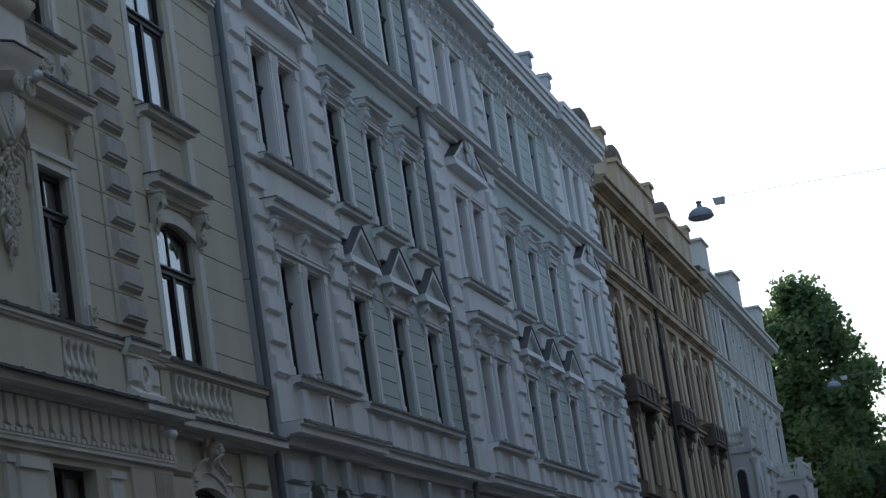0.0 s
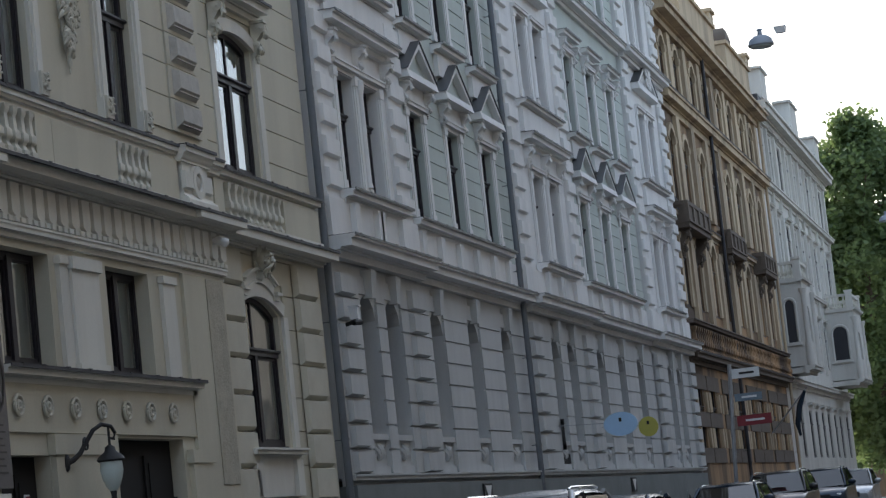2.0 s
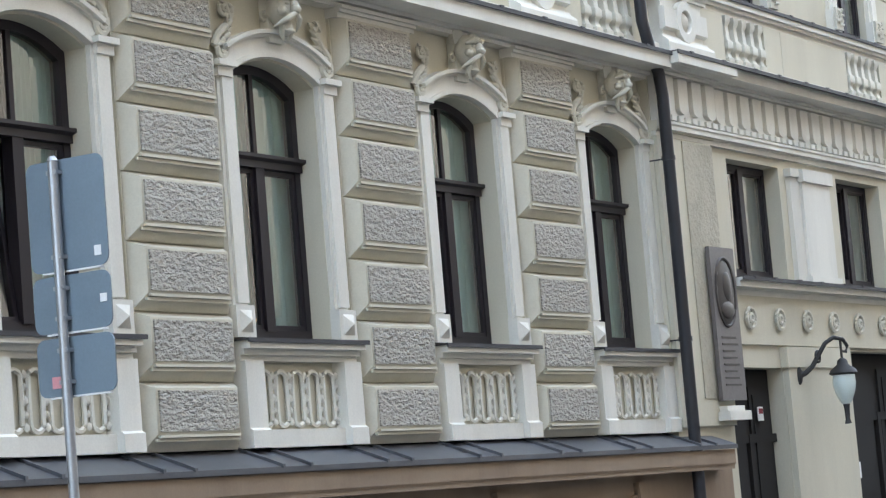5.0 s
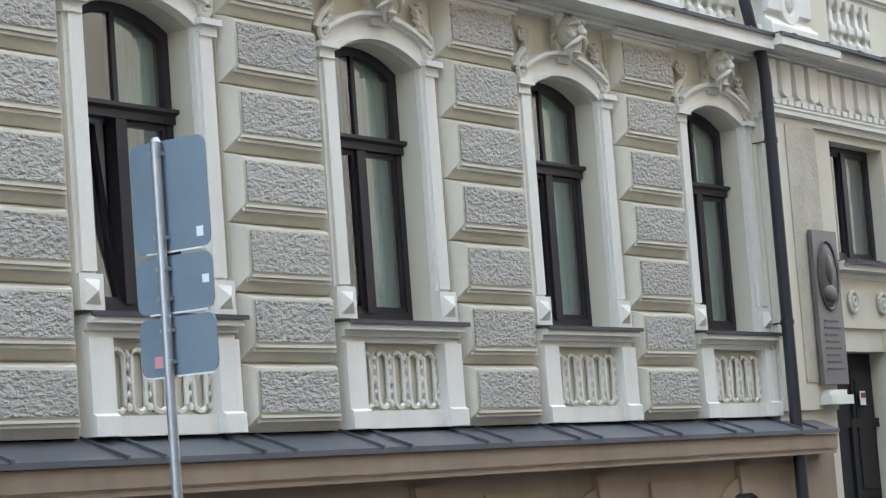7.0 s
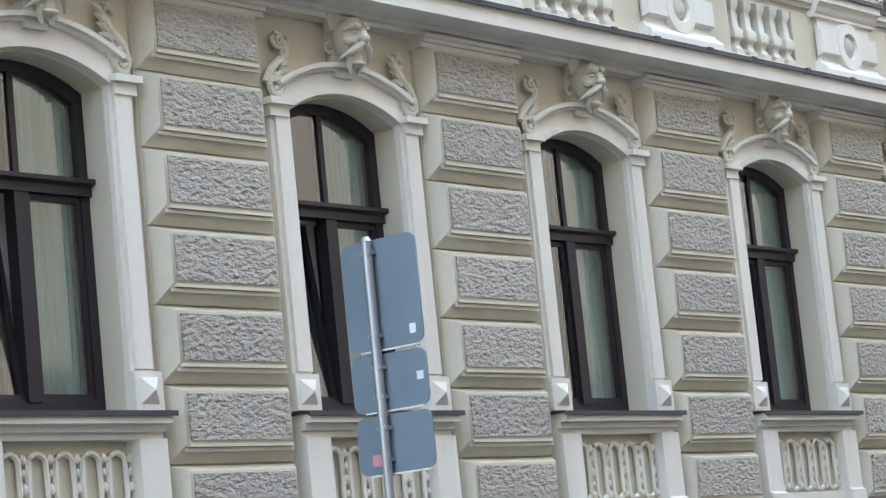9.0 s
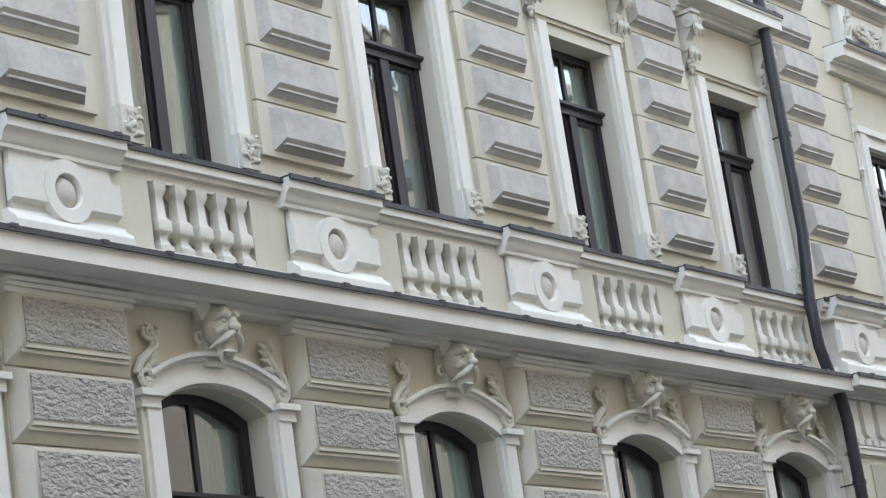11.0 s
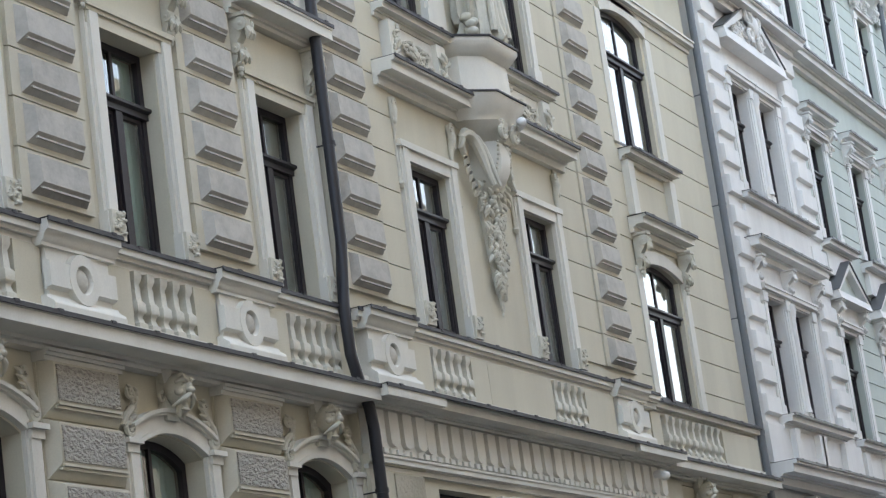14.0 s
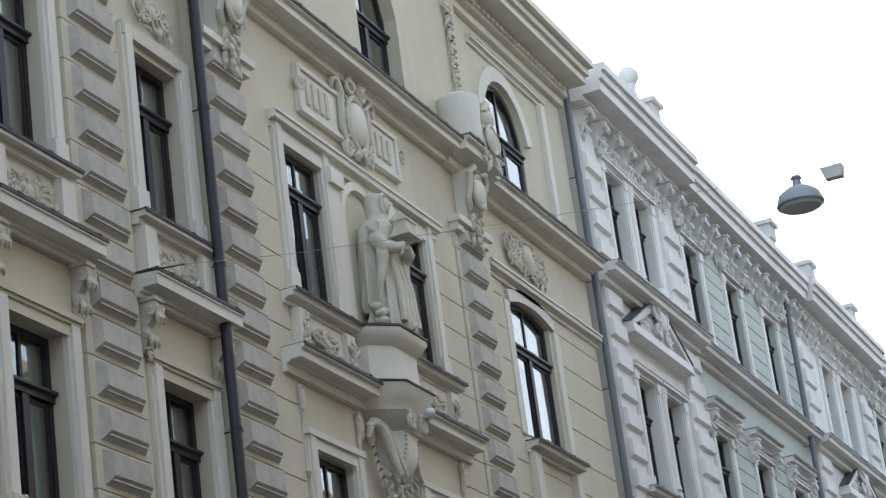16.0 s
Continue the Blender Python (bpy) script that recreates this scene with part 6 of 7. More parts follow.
        blob(bm, (mid, y - 0.34, 15.35), (0.13, 0.12, 0.16), 2)
        for s in (-1, 1):
            scroll(bm, mid + s * 0.3, y - 0.26, 15.05, 0.2, 1.4, 1.57, s, 0.05)
            scroll(bm, mid + s * 0.28, y - 0.26, 14.62, 0.15, 1.4, -1.0, -s, 0.045)
            for k in range(5):
                leaf(bm, mid + s * 0.15, y - 0.28, 15.3 - k * 0.15, 0.26, 0.9 * s + (1.57 if s > 0 else 1.57) - k * 0.4 * s, 0.18)
        part("cartouche", bm, GREYW, grey, "carved cartouche in the open pediment")
        part("sill", cornice(a - 0.2, b + 0.2, y, 15.32, 15.5, 0.3), GREYW, grey)

# ledges, with their breaks forward at the pavilions
for x0, x1, cs in PAIRS + ROWS3:
    pair = len(cs) == 2
    y = YB - 0.08 if pair else Y
    part("main_ledge", cornice(x0, x1, y, 6.22, 6.58, 0.44), GREYW, grey, "grey-white moulded ledge")
    part("ledge_flashing", flashing(x0, x1, y, 6.58, 0.44), ZINC, grey)
    part("frieze", boxes((x0 + 0.02, x1 - 0.02, y - 0.06, Y + 0.1, 6.6, 7.25)), GREYW, grey)
    for c in cs:
        for s in (-1, 1):
            part("frieze_block", boxes((c + s * 0.72 - 0.14, c + s * 0.72 + 0.14, y - 0.16, y - 0.05, 6.62, 7.25)), GREYW, grey)
    lo, hi = (cs[0] - 1.1, cs[-1] + 1.1)
    part("sill", cornice(lo, hi, y, 7.25, 7.47, 0.26), GREYW, grey)
    part("sill_flashing", flashing(lo, hi, y, 7.47, 0.26), ZINC, grey)
    part("string_course", cornice(x0, x1, y, 14.95, 15.25, 0.38), GREYW, grey, "grey-white string course")
    part("string_flashing", flashing(x0, x1, y, 15.25, 0.38), ZINC, grey)
    part("eaves_cornice", cornice(x0, x1, y, 18.35, 18.96, 0.7, ((0.0, 0.3), (0.15, 0.8), (0.5, 0.9), (0.75, 1.0))), GREYW, grey, "deep bracketed eaves cornice")
ECON = console(0.22, 0.6, 0.36, GREYW, "eaves_bracket")
bm = bmesh.new()
relief(bm, 0, -0.06, 0, 0.5, 0.5, 51, 10)
EREL = mesh_of("frieze_ornament", bm, GREYW)
x = B0 + 0.4
n = 0
while x < B1:
    piece("eaves_bracket", ECON, grey, (x, Y - 0.06, 18.35))
    if n % 2:
        piece("frieze_ornament", EREL, grey, (x + 0.39, Y - 0.08, 17.95))
    x += 0.78
    n += 1
part("roof", boxes((B0, B1, Y - 0.3, Y + 9, 18.964, 19.02)), LEAD, grey, "dark sheet metal roof")
for xa, xb in ((40.0, 42.5), (49.9, 51.0), (53.6, 54.5), (57.4, 58.7), (66.6, 70.0)):
    attic = part("attic_block", boxes((xa, xb, Y - 0.5, Y, 19.0, 19.34)), BASHLAR, grey)
    for q in (xa, xb - 0.5) if xb - xa > 3 else (xb - 0.5,):
        part("attic_post", boxes((q, q + 0.5, Y - 0.55, Y, 19.342, 19.66)), BASHLAR, attic)
        part("post_cap", boxes((q - 0.07, q + 0.57, Y - 0.62, Y + 0.04, 19.662, 19.76)), BASHLAR, attic)
bm = bmesh.new()
blob(bm, (41.15, Y - 0.4, 19.93), (0.2, 0.2, 0.2), 3)
lathe(bm, [(0.2, 19.3), (0.14, 19.45), (0.09, 19.65), (0.13, 19.75)], 41.15, Y - 0.4, 12)
part("ball_finial", bm, GREYW, grey, "stone ball finial on the attic")
zigzag_pipe(52.3, Y - 0.2, 0.4, 18.5, PIPEG, "grey painted drainpipe on the grey facade")
# door and its lamp bracket in the second pavilion
part("door", boxes((54.9, 56.9, Y - 0.05, Y + 0.02, 0.3, 3.0)), DOORWOOD, grey, "dark arched house door")
cctv = thing("security_camera", (38.45, YB - 0.4, 5.25), "white security camera on a dark wall bracket", "camera")
part("housing", boxes((38.1, 38.22, YB - 0.4, YB - 0.26, 5.16, 5.36), (38.08, 38.24, YB - 0.43, YB - 0.24, 5.36, 5.385)), WHITEP, cctv)
bm = bmesh.new()
tube(bm, [(38.25, YB - 0.02, 5.06), (38.2, YB - 0.2, 5.1), (38.16, YB - 0.33, 5.13)], 0.035, 7)
tube(bm, [(38.16, YB - 0.3, 5.1), (38.4, YB - 0.36, 5.12)], 0.045, 7)
part("bracket", bm, BLACK, cctv)


# ---- the weathered ochre house ----
ochre = thing("apartment_building", (92, Y, GROUND), "weathered ochre stucco house with sooty streaks and balconies", "building")
C0, C1 = 77.55, 105.4
CW = [79.2, 82.2, 86.0, 89.0, 92.8, 95.8, 99.6, 102.6]
copen = [(c, 1.15, z, z + h, 0.5) for c in CW for z, h in ((8.0, 2.6), (11.6, 2.4), (15.7, 1.5))] + [(c, 1.2, 2.9, 5.4, 0) for c in CW]
bm = bmesh.new()
wall_mesh(bm, C0, C1, 0.3, 17.9, Y, Y + 0.5, copen)
part("wall", bm, OCHRE, ochre)
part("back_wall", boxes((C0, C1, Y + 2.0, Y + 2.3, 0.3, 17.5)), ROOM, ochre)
for c in CW:
    for z, h in ((8.0, 2.6), (11.6, 2.4), (15.7, 1.5)):
        window(ochre, c, Y + 0.06, z, 1.15, h, round(h * 0.62, 2), 0.5)
        for s in (-1, 1):
            stack("half_column", rows_of((c + s * 0.8 - 0.2, c + s * 0.8 + 0.2, Y - 0.08, Y, z, z + h - 0.4), (c + s * 0.78 - 0.2, c + s * 0.78 + 0.2, Y - 0.12, Y, z + h - 0.4, z + h - 0.2)), OCHRE2, ochre)
        bm = bmesh.new()
        arch_band(bm, c, 0.58, z + h - 0.5, 0.5, 0.0, 0.2, Y - 0.12, Y)
        part("arch_hood", bm, OCHRE2, ochre)
    window(ochre, c, Y + 0.06, 2.9, 1.2, 2.5, 1.7, 0)
    for z in (2.75, 3.95, 5.2):
        part("rustic_band", boxes((c - 1.4, min(c + 2.3, C1) if c > 102 else c + 1.5, Y - 0.05, Y - 0.002, z, z + 0.5)), SOOT, ochre)
    for z in (3.26, 4.46):
        for k in range(-2, 4):
            if abs(k * 0.55) > 0.6:
                part("pale_panel", boxes((c + k * 0.55 - 0.16, c + k * 0.55 + 0.16, Y - 0.09, Y - 0.002, z, z + 0.66)), OCHRE2, ochre)
for z0, z1, out in ((6.0, 6.4, 0.4), (14.6, 15.2, 0.45), (10.8, 11.1, 0.2)):
    part("ledge", cornice(C0, C1, Y, z0, z1, out), SOOT if z0 < 7 else OCHRE2, ochre)
    part("ledge_flashing", flashing(C0, C1, Y, z1, out), LEAD, ochre)
part("eaves_cornice", cornice(C0, C1, Y, 17.55, 18.1, 0.7), OCHRE2, ochre)
part("balcony_rail", cornice(C0, C1, Y, 7.2, 7.45, 0.4), SOOT, ochre)
x = C0 + 0.3
while x < C1:
    piece("baluster", SOOTY_BALUSTER, ochre, (x, Y - 0.25, 6.4)).scale = (1.6, 1.6, 1.48)
    x += 0.45
for xa, xb in ((78.0, 83.0), (88.4, 92.6), (98.6, 102.6)):
    bal = part("balcony", boxes((xa, xb, Y - 0.5, Y, 10.5, 10.66), (xa - 0.05, xb + 0.05, Y - 0.56, Y, 10.66, 10.72)), SOOT, ochre, "soot-blackened stone balcony")
    part("balcony_rail", boxes((xa, xb, Y - 0.52, Y - 0.38, 11.25, 11.38), (xa, xa + 0.13, Y - 0.378, Y, 11.25, 11.38), (xb - 0.13, xb, Y - 0.378, Y, 11.25, 11.38)), SOOT, bal)
    part("balcony_front", boxes((xa + 0.25, xb - 0.25, Y - 0.47, Y - 0.41, 10.722, 11.248)), SOOT, bal)
    for s, q in ((-1, xa + 0.1), (1, xb - 0.1)):
        part("balcony_side", boxes((q - 0.05, q + 0.05, Y - 0.36, Y, 10.722, 11.248)), SOOT, bal)
    for k in range(5):
        q = xa + 0.1 + k * (xb - xa - 0.2) / 4
        part("balcony_post", boxes((q - 0.12, q + 0.12, Y - 0.53, Y - 0.37, 10.722, 11.249)), SOOT, bal)
    for x in (xa + 0.5, xb - 0.5):
        piece("balcony_bracket", console(0.35, 0.9, 0.45, SOOT, "balcony_bracket"), ochre, (x, Y, 10.5))
part("roof", boxes((C0, C1, Y - 0.3, Y + 9, 18.1, 18.25)), LEAD, ochre, "dark sheet metal roof")
for xa, xb in ((77.8, 82.2), (84.4, 93.4), (96.8, 104.2)):
    attic = part("attic_parapet", boxes((xa, xb, Y - 0.15, Y + 0.4, 18.25, 19.9), (xa - 0.1, xb + 0.1, Y - 0.25, Y + 0.45, 19.9, 20.05)), OCHRE2, ochre)
    part("attic_post", boxes((xb - 0.9, xb + 0.05, Y - 0.22, Y + 0.42, 20.052, 20.45), (xb - 1.0, xb + 0.15, Y - 0.3, Y + 0.46, 20.45, 20.58)), OCHRE2, attic)
    bm = bmesh.new()
    loft(bm, [[(xa + 0.75 - w, Y - d, z), (xa + 0.75 + w, Y - d, z), (xa + 0.75 + w, Y + 0.4, z), (xa + 0.75 - w, Y + 0.4, z)] for w, d, z in ((0.75, 0.22, 20.052), (0.75, 0.22, 20.25), (0.62, 0.2, 20.42), (0.42, 0.15, 20.6), (0.25, 0.1, 20.66))])
    part("attic_post", bm, SOOT, attic)
for x in (80.7, 84.1, 87.5, 90.9, 94.3, 97.7, 101.1, 104.4):
    stack("pilaster", rows_of((x - 0.35, x + 0.35, Y - 0.14, Y, 7.45, 10.4), (x - 0.35, x + 0.35, Y - 0.14, Y, 11.5, 14.6), (x - 0.35, x + 0.35, Y - 0.14, Y, 15.2, 17.5)), OCHRE2, ochre)
zigzag_pipe(88.1, Y - 0.25, 0.4, 17.8, PIPE, "dark drainpipe on the ochre facade")
zigzag_pipe(104.9, Y - 0.25, 0.4, 17.8, OCHRE2, "pale drainpipe at the end of the ochre facade")

# ---- the old white house with bay windows ----
white = thing("apartment_building", (121, Y, GROUND), "old white stucco house with bay windows and balconies", "building")
D0, D1 = 105.45, 136.5
DW = [107.5, 110.5, 114.5, 117.5, 120.5, 123.5, 127.0, 130.0, 134.0]
bm = bmesh.new()
wall_mesh(bm, D0, D1, 0.3, 18.6, Y, Y + 0.5, [(c, 1.2, z, z + 2.2, 0) for c in DW for z in (3.0, 7.6, 11.8, 15.6)])
part("wall", bm, OLDW, white)
part("back_wall", boxes((D0, D1, Y + 2.0, Y + 2.3, 0.3, 18.6)), ROOM, white)
for c in DW:
    for z in (3.0, 7.6, 11.8, 15.6):
        window(white, c, Y + 0.06, z, 1.2, 2.2, 1.5, 0)
        part("hood", cornice(c - 0.85, c + 0.85, Y, z + 2.35, z + 2.55, 0.22), OLDW, white)
    stack("pilaster", rows_of((c + 1.25, c + 1.65, Y - 0.14, Y, 7.2, 18.0)), OLDW, white)
for z0, z1, out in ((6.1, 6.5, 0.35), (10.9, 11.2, 0.25), (14.9, 15.3, 0.35)):
    part("ledge", cornice(D0, D1, Y, z0, z1, out), OLDW, white)
part("eaves_cornice", cornice(D0, D1, Y, 18.1, 18.8, 0.7), OLDW, white)
part("roof", boxes((D0, D1, Y - 0.3, Y + 9, 18.8, 19.1)), LEAD, white, "dark sheet metal roof")
part("side_wall", boxes((D1, D1 + 0.3, Y, Y + 9, 0.3, 18.8)), OLDW, white)
for xa, w, h in ((106.6, 2.2, 1.3), (118.5, 3.2, 1.5), (130, 2.4, 1.2)):
    stack("gable_block", rows_of((xa, xa + w, Y - 0.4, Y + 0.4, 19.1, 19.1 + h), (xa - 0.2, xa + w + 0.2, Y - 0.5, Y + 0.4, 19.1 + h, 19.2 + h)), OLDW, white)


def side_arch(x, ya, yb, z0, z1, out):
    """The outline of an arched light in a wall that faces along the street."""
    c, half = (ya + yb) / 2, (yb - ya) / 2
    line = [(yb + out, z0), (yb + out, z1 - half)]
    line += [(c + (half + out) * math.cos(math.pi * k / 8), z1 - half + (half + out) * math.sin(math.pi * k / 8)) for k in range(1, 8)]
    return [(x, y, z) for y, z in line + [(ya - out, z1 - half), (ya - out, z0)]]


def bay(x, w, d, z0, z1):
    """A projecting bay with arched lights and a balcony on its head."""
    bm = bmesh.new()
    wall_mesh(bm, x - w / 2, x + w / 2, z0, z1, Y - d, Y - d + 0.25, [(x, w * 0.42, z0 + 1.1, z1 - 1.0, w * 0.2)])
    b = part("bay_window", bm, OLDW, white, "white stucco bay with an arched light")
    for s in (-1, 1):
        xx = x + s * (w / 2 - 0.125)
        face = xx + s * 0.125
        ya, yb = Y - d + 0.42, Y - 0.32
        part("bay_side", boxes((xx - 0.12, xx + 0.12, Y - d + 0.252, Y, z0, z1 - 0.002)), OLDW, b)
        bm = bmesh.new()
        v = [bm.verts.new(p) for p in side_arch(face + s * 0.004, ya, yb, z0 + 1.05, z1 - 0.75, 0.0)]
        f = bm.faces.new(v)
        got = bmesh.ops.extrude_face_region(bm, geom=[f])
        bmesh.ops.translate(bm, verts=[e for e in got["geom"] if isinstance(e, bmesh.types.BMVert)], vec=(s * 0.02, 0, 0))
        part("side_light", bm, PIPE, b, "dark arched side light")
        bm = bmesh.new()
        tube(bm, side_arch(face + s * 0.02, ya, yb, z0 + 1.05, z1 - 0.75, 0.05), 0.075, 6)
        box(bm, face - 0.02, face + 0.14 if s > 0 else face + 0.02, ya - 0.15, yb + 0.15, z0 + 0.92, z0 + 1.06) if s > 0 else box(bm, face - 0.14, face + 0.02, ya - 0.15, yb + 0.15, z0 + 0.92, z0 + 1.06)
        part("archivolt", bm, OLDW, b)
        bm = bmesh.new()
        lathe(bm, [(0.18, z0), (0.18, z0 + 0.9), (0.13, z0 + 1.1), (0.12, z1 - 0.6), (0.18, z1 - 0.4), (0.2, z1 - 0.3)], x + s * (w / 2 - 0.05), Y - d - 0.02, 12)
        part("column", bm, OLDW, b)
        part("balcony_post", boxes((x + s * (w / 2 - 0.12) - 0.17, x + s * (w / 2 - 0.12) + 0.17, Y - d - 0.04, Y - d + 0.3, z1 + 0.2, z1 + 1.0), (x + s * (w / 2 - 0.12) - 0.21, x + s * (w / 2 - 0.12) + 0.21, Y - d - 0.08, Y - d + 0.34, z1 + 1.0, z1 + 1.12)), OLDW, b)
        part("bay_rail", boxes((xx - 0.1, xx + 0.1, Y - d + 0.3, Y, z1 + 0.82, z1 + 0.95)), OLDW, b)
        for k in range(4):
            ob = piece("baluster", BALUSTER, b, (xx, Y - d + 0.42 + k * (d - 0.5) / 3.6, z1 + 0.2))
            ob.scale = (1.1, 1.1, 1.32)
    part("bay_pane", boxes((x - w * 0.3, x + w * 0.3, Y - d + 0.14, Y - d + 0.15, z0 + 1.0, z1 - 0.9)), GLASS, b)
    part("bay_room", boxes((x - w * 0.4, x + w * 0.4, Y - d + 0.4, Y - d + 0.45, z0 + 0.6, z1 - 0.4)), ROOM, b)
    part("bay_foot", cornice(x - w / 2 - 0.15, x + w / 2 + 0.15, Y - d + 0.2, z0 - 0.35, z0 - 0.002, 0.45), OLDW, b)
    part("bay_soffit", boxes((x - w / 2, x + w / 2, Y - d + 0.26, Y, z0 - 0.3, z0 - 0.05)), OLDW, b)
    part("bay_head", cornice(x - w / 2 - 0.15, x + w / 2 + 0.15, Y - d + 0.02, z1, z1 + 0.2, 0.2), OLDW, b)
    part("bay_deck", boxes((x - w / 2 - 0.1, x + w / 2 + 0.1, Y - d + 0.08, Y, z1 + 0.004, z1 + 0.19)), OLDW, b)
    for k in range(7):
        ob = piece("baluster", BALUSTER, b, (x - w / 2 + 0.5 + k * (w - 1.0) / 6, Y - d + 0.12, z1 + 0.2))
        ob.scale = (1.1, 1.1, 1.32)
    part("bay_rail", boxes((x - w / 2 + 0.1, x + w / 2 - 0.1, Y - d, Y - d + 0.25, z1 + 0.82, z1 + 0.95)), OLDW, b)


bay(107.6, 3.4, 1.15, 6.9, 10.6)
bay(130.5, 5.0, 1.5, 7.0, 10.6)

# ---- parked cars ----
def car(base, label, paint, height=1.7, length=4.5, width=1.84, rack=False):
    """A parked car that faces along -x; base is the middle of its nose on the ground."""
    bx, by, bz = base
    ob = thing("car", base, label, "car", "cars parked along the street")
    q, h, ln = width / 2, height, length
    def ring(x, half, z0, z1, crown=0.03):
        return [(bx + x, by - half * 0.94, bz + z0), (bx + x, by - half, bz + (z0 + z1) / 2), (bx + x, by - half * 0.97, bz + z1 - 0.04), (bx + x, by - half * 0.86, bz + z1), (bx + x, by, bz + z1 + crown),
                (bx + x, by + half * 0.86, bz + z1), (bx + x, by + half * 0.97, bz + z1 - 0.04), (bx + x, by + half, bz + (z0 + z1) / 2), (bx + x, by + half * 0.94, bz + z0)]
    belt = h * 0.67
    bm = bmesh.new()
    loft(bm, [ring(0.0, q * 0.8, 0.35, belt - 0.3), ring(0.08, q * 0.93, 0.25, belt - 0.2), ring(0.3, q, 0.22, belt - 0.1), ring(1.05, q, 0.22, belt, 0.04), ring(1.3, q, 0.22, belt + 0.01), ring(ln * 0.6, q, 0.22, belt + 0.03), ring(ln - 0.35, q, 0.24, belt + 0.04), ring(ln - 0.05, q * 0.95, 0.3, belt), ring(ln, q * 0.9, 0.4, belt - 0.1)])
    body = part("body", bm, paint, ob)
    for pl in body.data.polygons:
        pl.use_smooth = len(pl.vertices) == 4
    top = q * 0.74
    wx0, wx1, rx0, rx1 = 1.05, 1.85, ln - 0.75, ln - 0.12
    zb, zt = bz + belt + 0.03, bz + h - 0.05
    def quad(name, pts, mat, thick=0.012, label=""):
        bm = bmesh.new()
        a, b, c = (Vector(p) for p in pts[:3])
        n = (b - a).cross(c - a).normalized() * thick
        hexa(bm, [*pts, *[tuple(Vector(p) + n) for p in pts]])
        return part(name, bm, mat, ob, label)
    w0, w1, t0, t1 = bx + wx0, bx + wx1, bx + rx0, bx + rx1
    e = q * 0.93
    quad("windscreen", [(w0, by + e - 0.05, zb), (w0, by - e + 0.05, zb), (w1, by - top + 0.05, zt), (w1, by + top - 0.05, zt)], SHEET, 0.01, "tinted windscreen")
    quad("rear_window", [(t1, by - e + 0.05, zb), (t1, by + e - 0.05, zb), (t0, by + top - 0.05, zt), (t0, by - top + 0.05, zt)], SHEET)
    for s in (-1, 1):
        for xa, xb, ya, yb in ((w0 + 0.28, bx + ln * 0.5 - 0.03, w1 + 0.1, bx + ln * 0.5 - 0.03), (bx + ln * 0.5 + 0.05, t1 - 0.3, bx + ln * 0.5 + 0.05, t0 - 0.1)):
            quad("side_window", [(xa, by + s * (e + 0.003), zb), (xb, by + s * (e + 0.003), zb), (yb, by + s * (top + 0.045), zt - 0.05), (ya, by + s * (top + 0.045), zt - 0.05)], SHEET)
        for nm, xa, xb in (("front_pillar", w0, w1), ("rear_pillar", t1, t0)):
            bm = bmesh.new()
            tube(bm, [(xa, by + s * (e - 0.02), zb - 0.02), ((xa + xb) / 2, by + s * (e + top) / 2 * 1.01, (zb + zt) / 2 + 0.02), (xb, by + s * top, zt + 0.01)], 0.038, 10)
            part(nm, bm, paint, ob)
        bm = bmesh.new()
        tube(bm, [(bx + ln * 0.5, by + s * e, zb), (bx + ln * 0.5, by + s * (top + 0.03), zt)], 0.035, 8)
        part("middle_pillar", bm, BLACK, ob)
        bm = bmesh.new()
        blob(bm, (w0 + 0.42, by + s * (q + 0.12), zb + 0.1), (0.09, 0.14, 0.09), 2)
        part("mirror", bm, paint, ob)
        bm = bmesh.new()
        blob(bm, (bx + 0.17, by + s * q * 0.72, bz + belt - 0.27), (0.14, 0.2, 0.1), 2)
        part("headlight", bm, LENS, ob, "clear headlight")
        if rack:
            bm = bmesh.new()
            tube(bm, [(w1 + 0.1, by + s * top * 0.92, zt + 0.05), (w1 + 0.3, by + s * top * 0.92, zt + 0.075), (t0 - 0.3, by + s * top * 0.92, zt + 0.075), (t0 - 0.1, by + s * top * 0.92, zt + 0.05)], 0.016, 6)
            part("roof_rail", bm, CHROME, ob)
        for x in (0.85, ln - 0.85):
            bm = bmesh.new()
            bmesh.ops.create_cone(bm, cap_ends=True, segments=24, radius1=0.34, radius2=0.34, depth=0.22, matrix=Matrix.Translation((bx + x, by + s * (q - 0.1), bz + 0.34)) @ Matrix.Rotation(radians(90), 4, "X"))
            wheel = part("wheel", bm, BLACK, ob)
            bm = bmesh.new()
            bmesh.ops.create_cone(bm, cap_ends=True, segments=18, radius1=0.22, radius2=0.2, depth=0.03, matrix=Matrix.Translation((bx + x, by + s * (q + 0.02), bz + 0.34)) @ Matrix.Rotation(radians(90), 4, "X"))
            part("rim", bm, CHROME, wheel)
    bm = bmesh.new()
    def roofring(x, half, z):
        return [(x, by - half, z - 0.05), (x, by - half * 0.9, z), (x, by, z + 0.035), (x, by + half * 0.9, z), (x, by + half, z - 0.05)]
    loft(bm, [roofring(w1 - 0.03, top, zt), roofring(w1 + 0.3, top + 0.02, zt + 0.03), roofring((w1 + t0) / 2, top + 0.03, zt + 0.05), roofring(t0 - 0.2, top + 0.02, zt + 0.03), roofring(t0 + 0.03, top, zt)])
    part("roof", bm, paint, ob)
    part("grille", boxes((bx - 0.01, bx + 0.06, by - q * 0.45, by + q * 0.45, bz + belt - 0.42, bz + belt - 0.22)), BLACK, ob)
    part("bumper", boxes((bx - 0.05, bx + 0.2, by - q * 0.88, by + q * 0.88, bz + 0.3, bz + 0.48)), paint, ob)
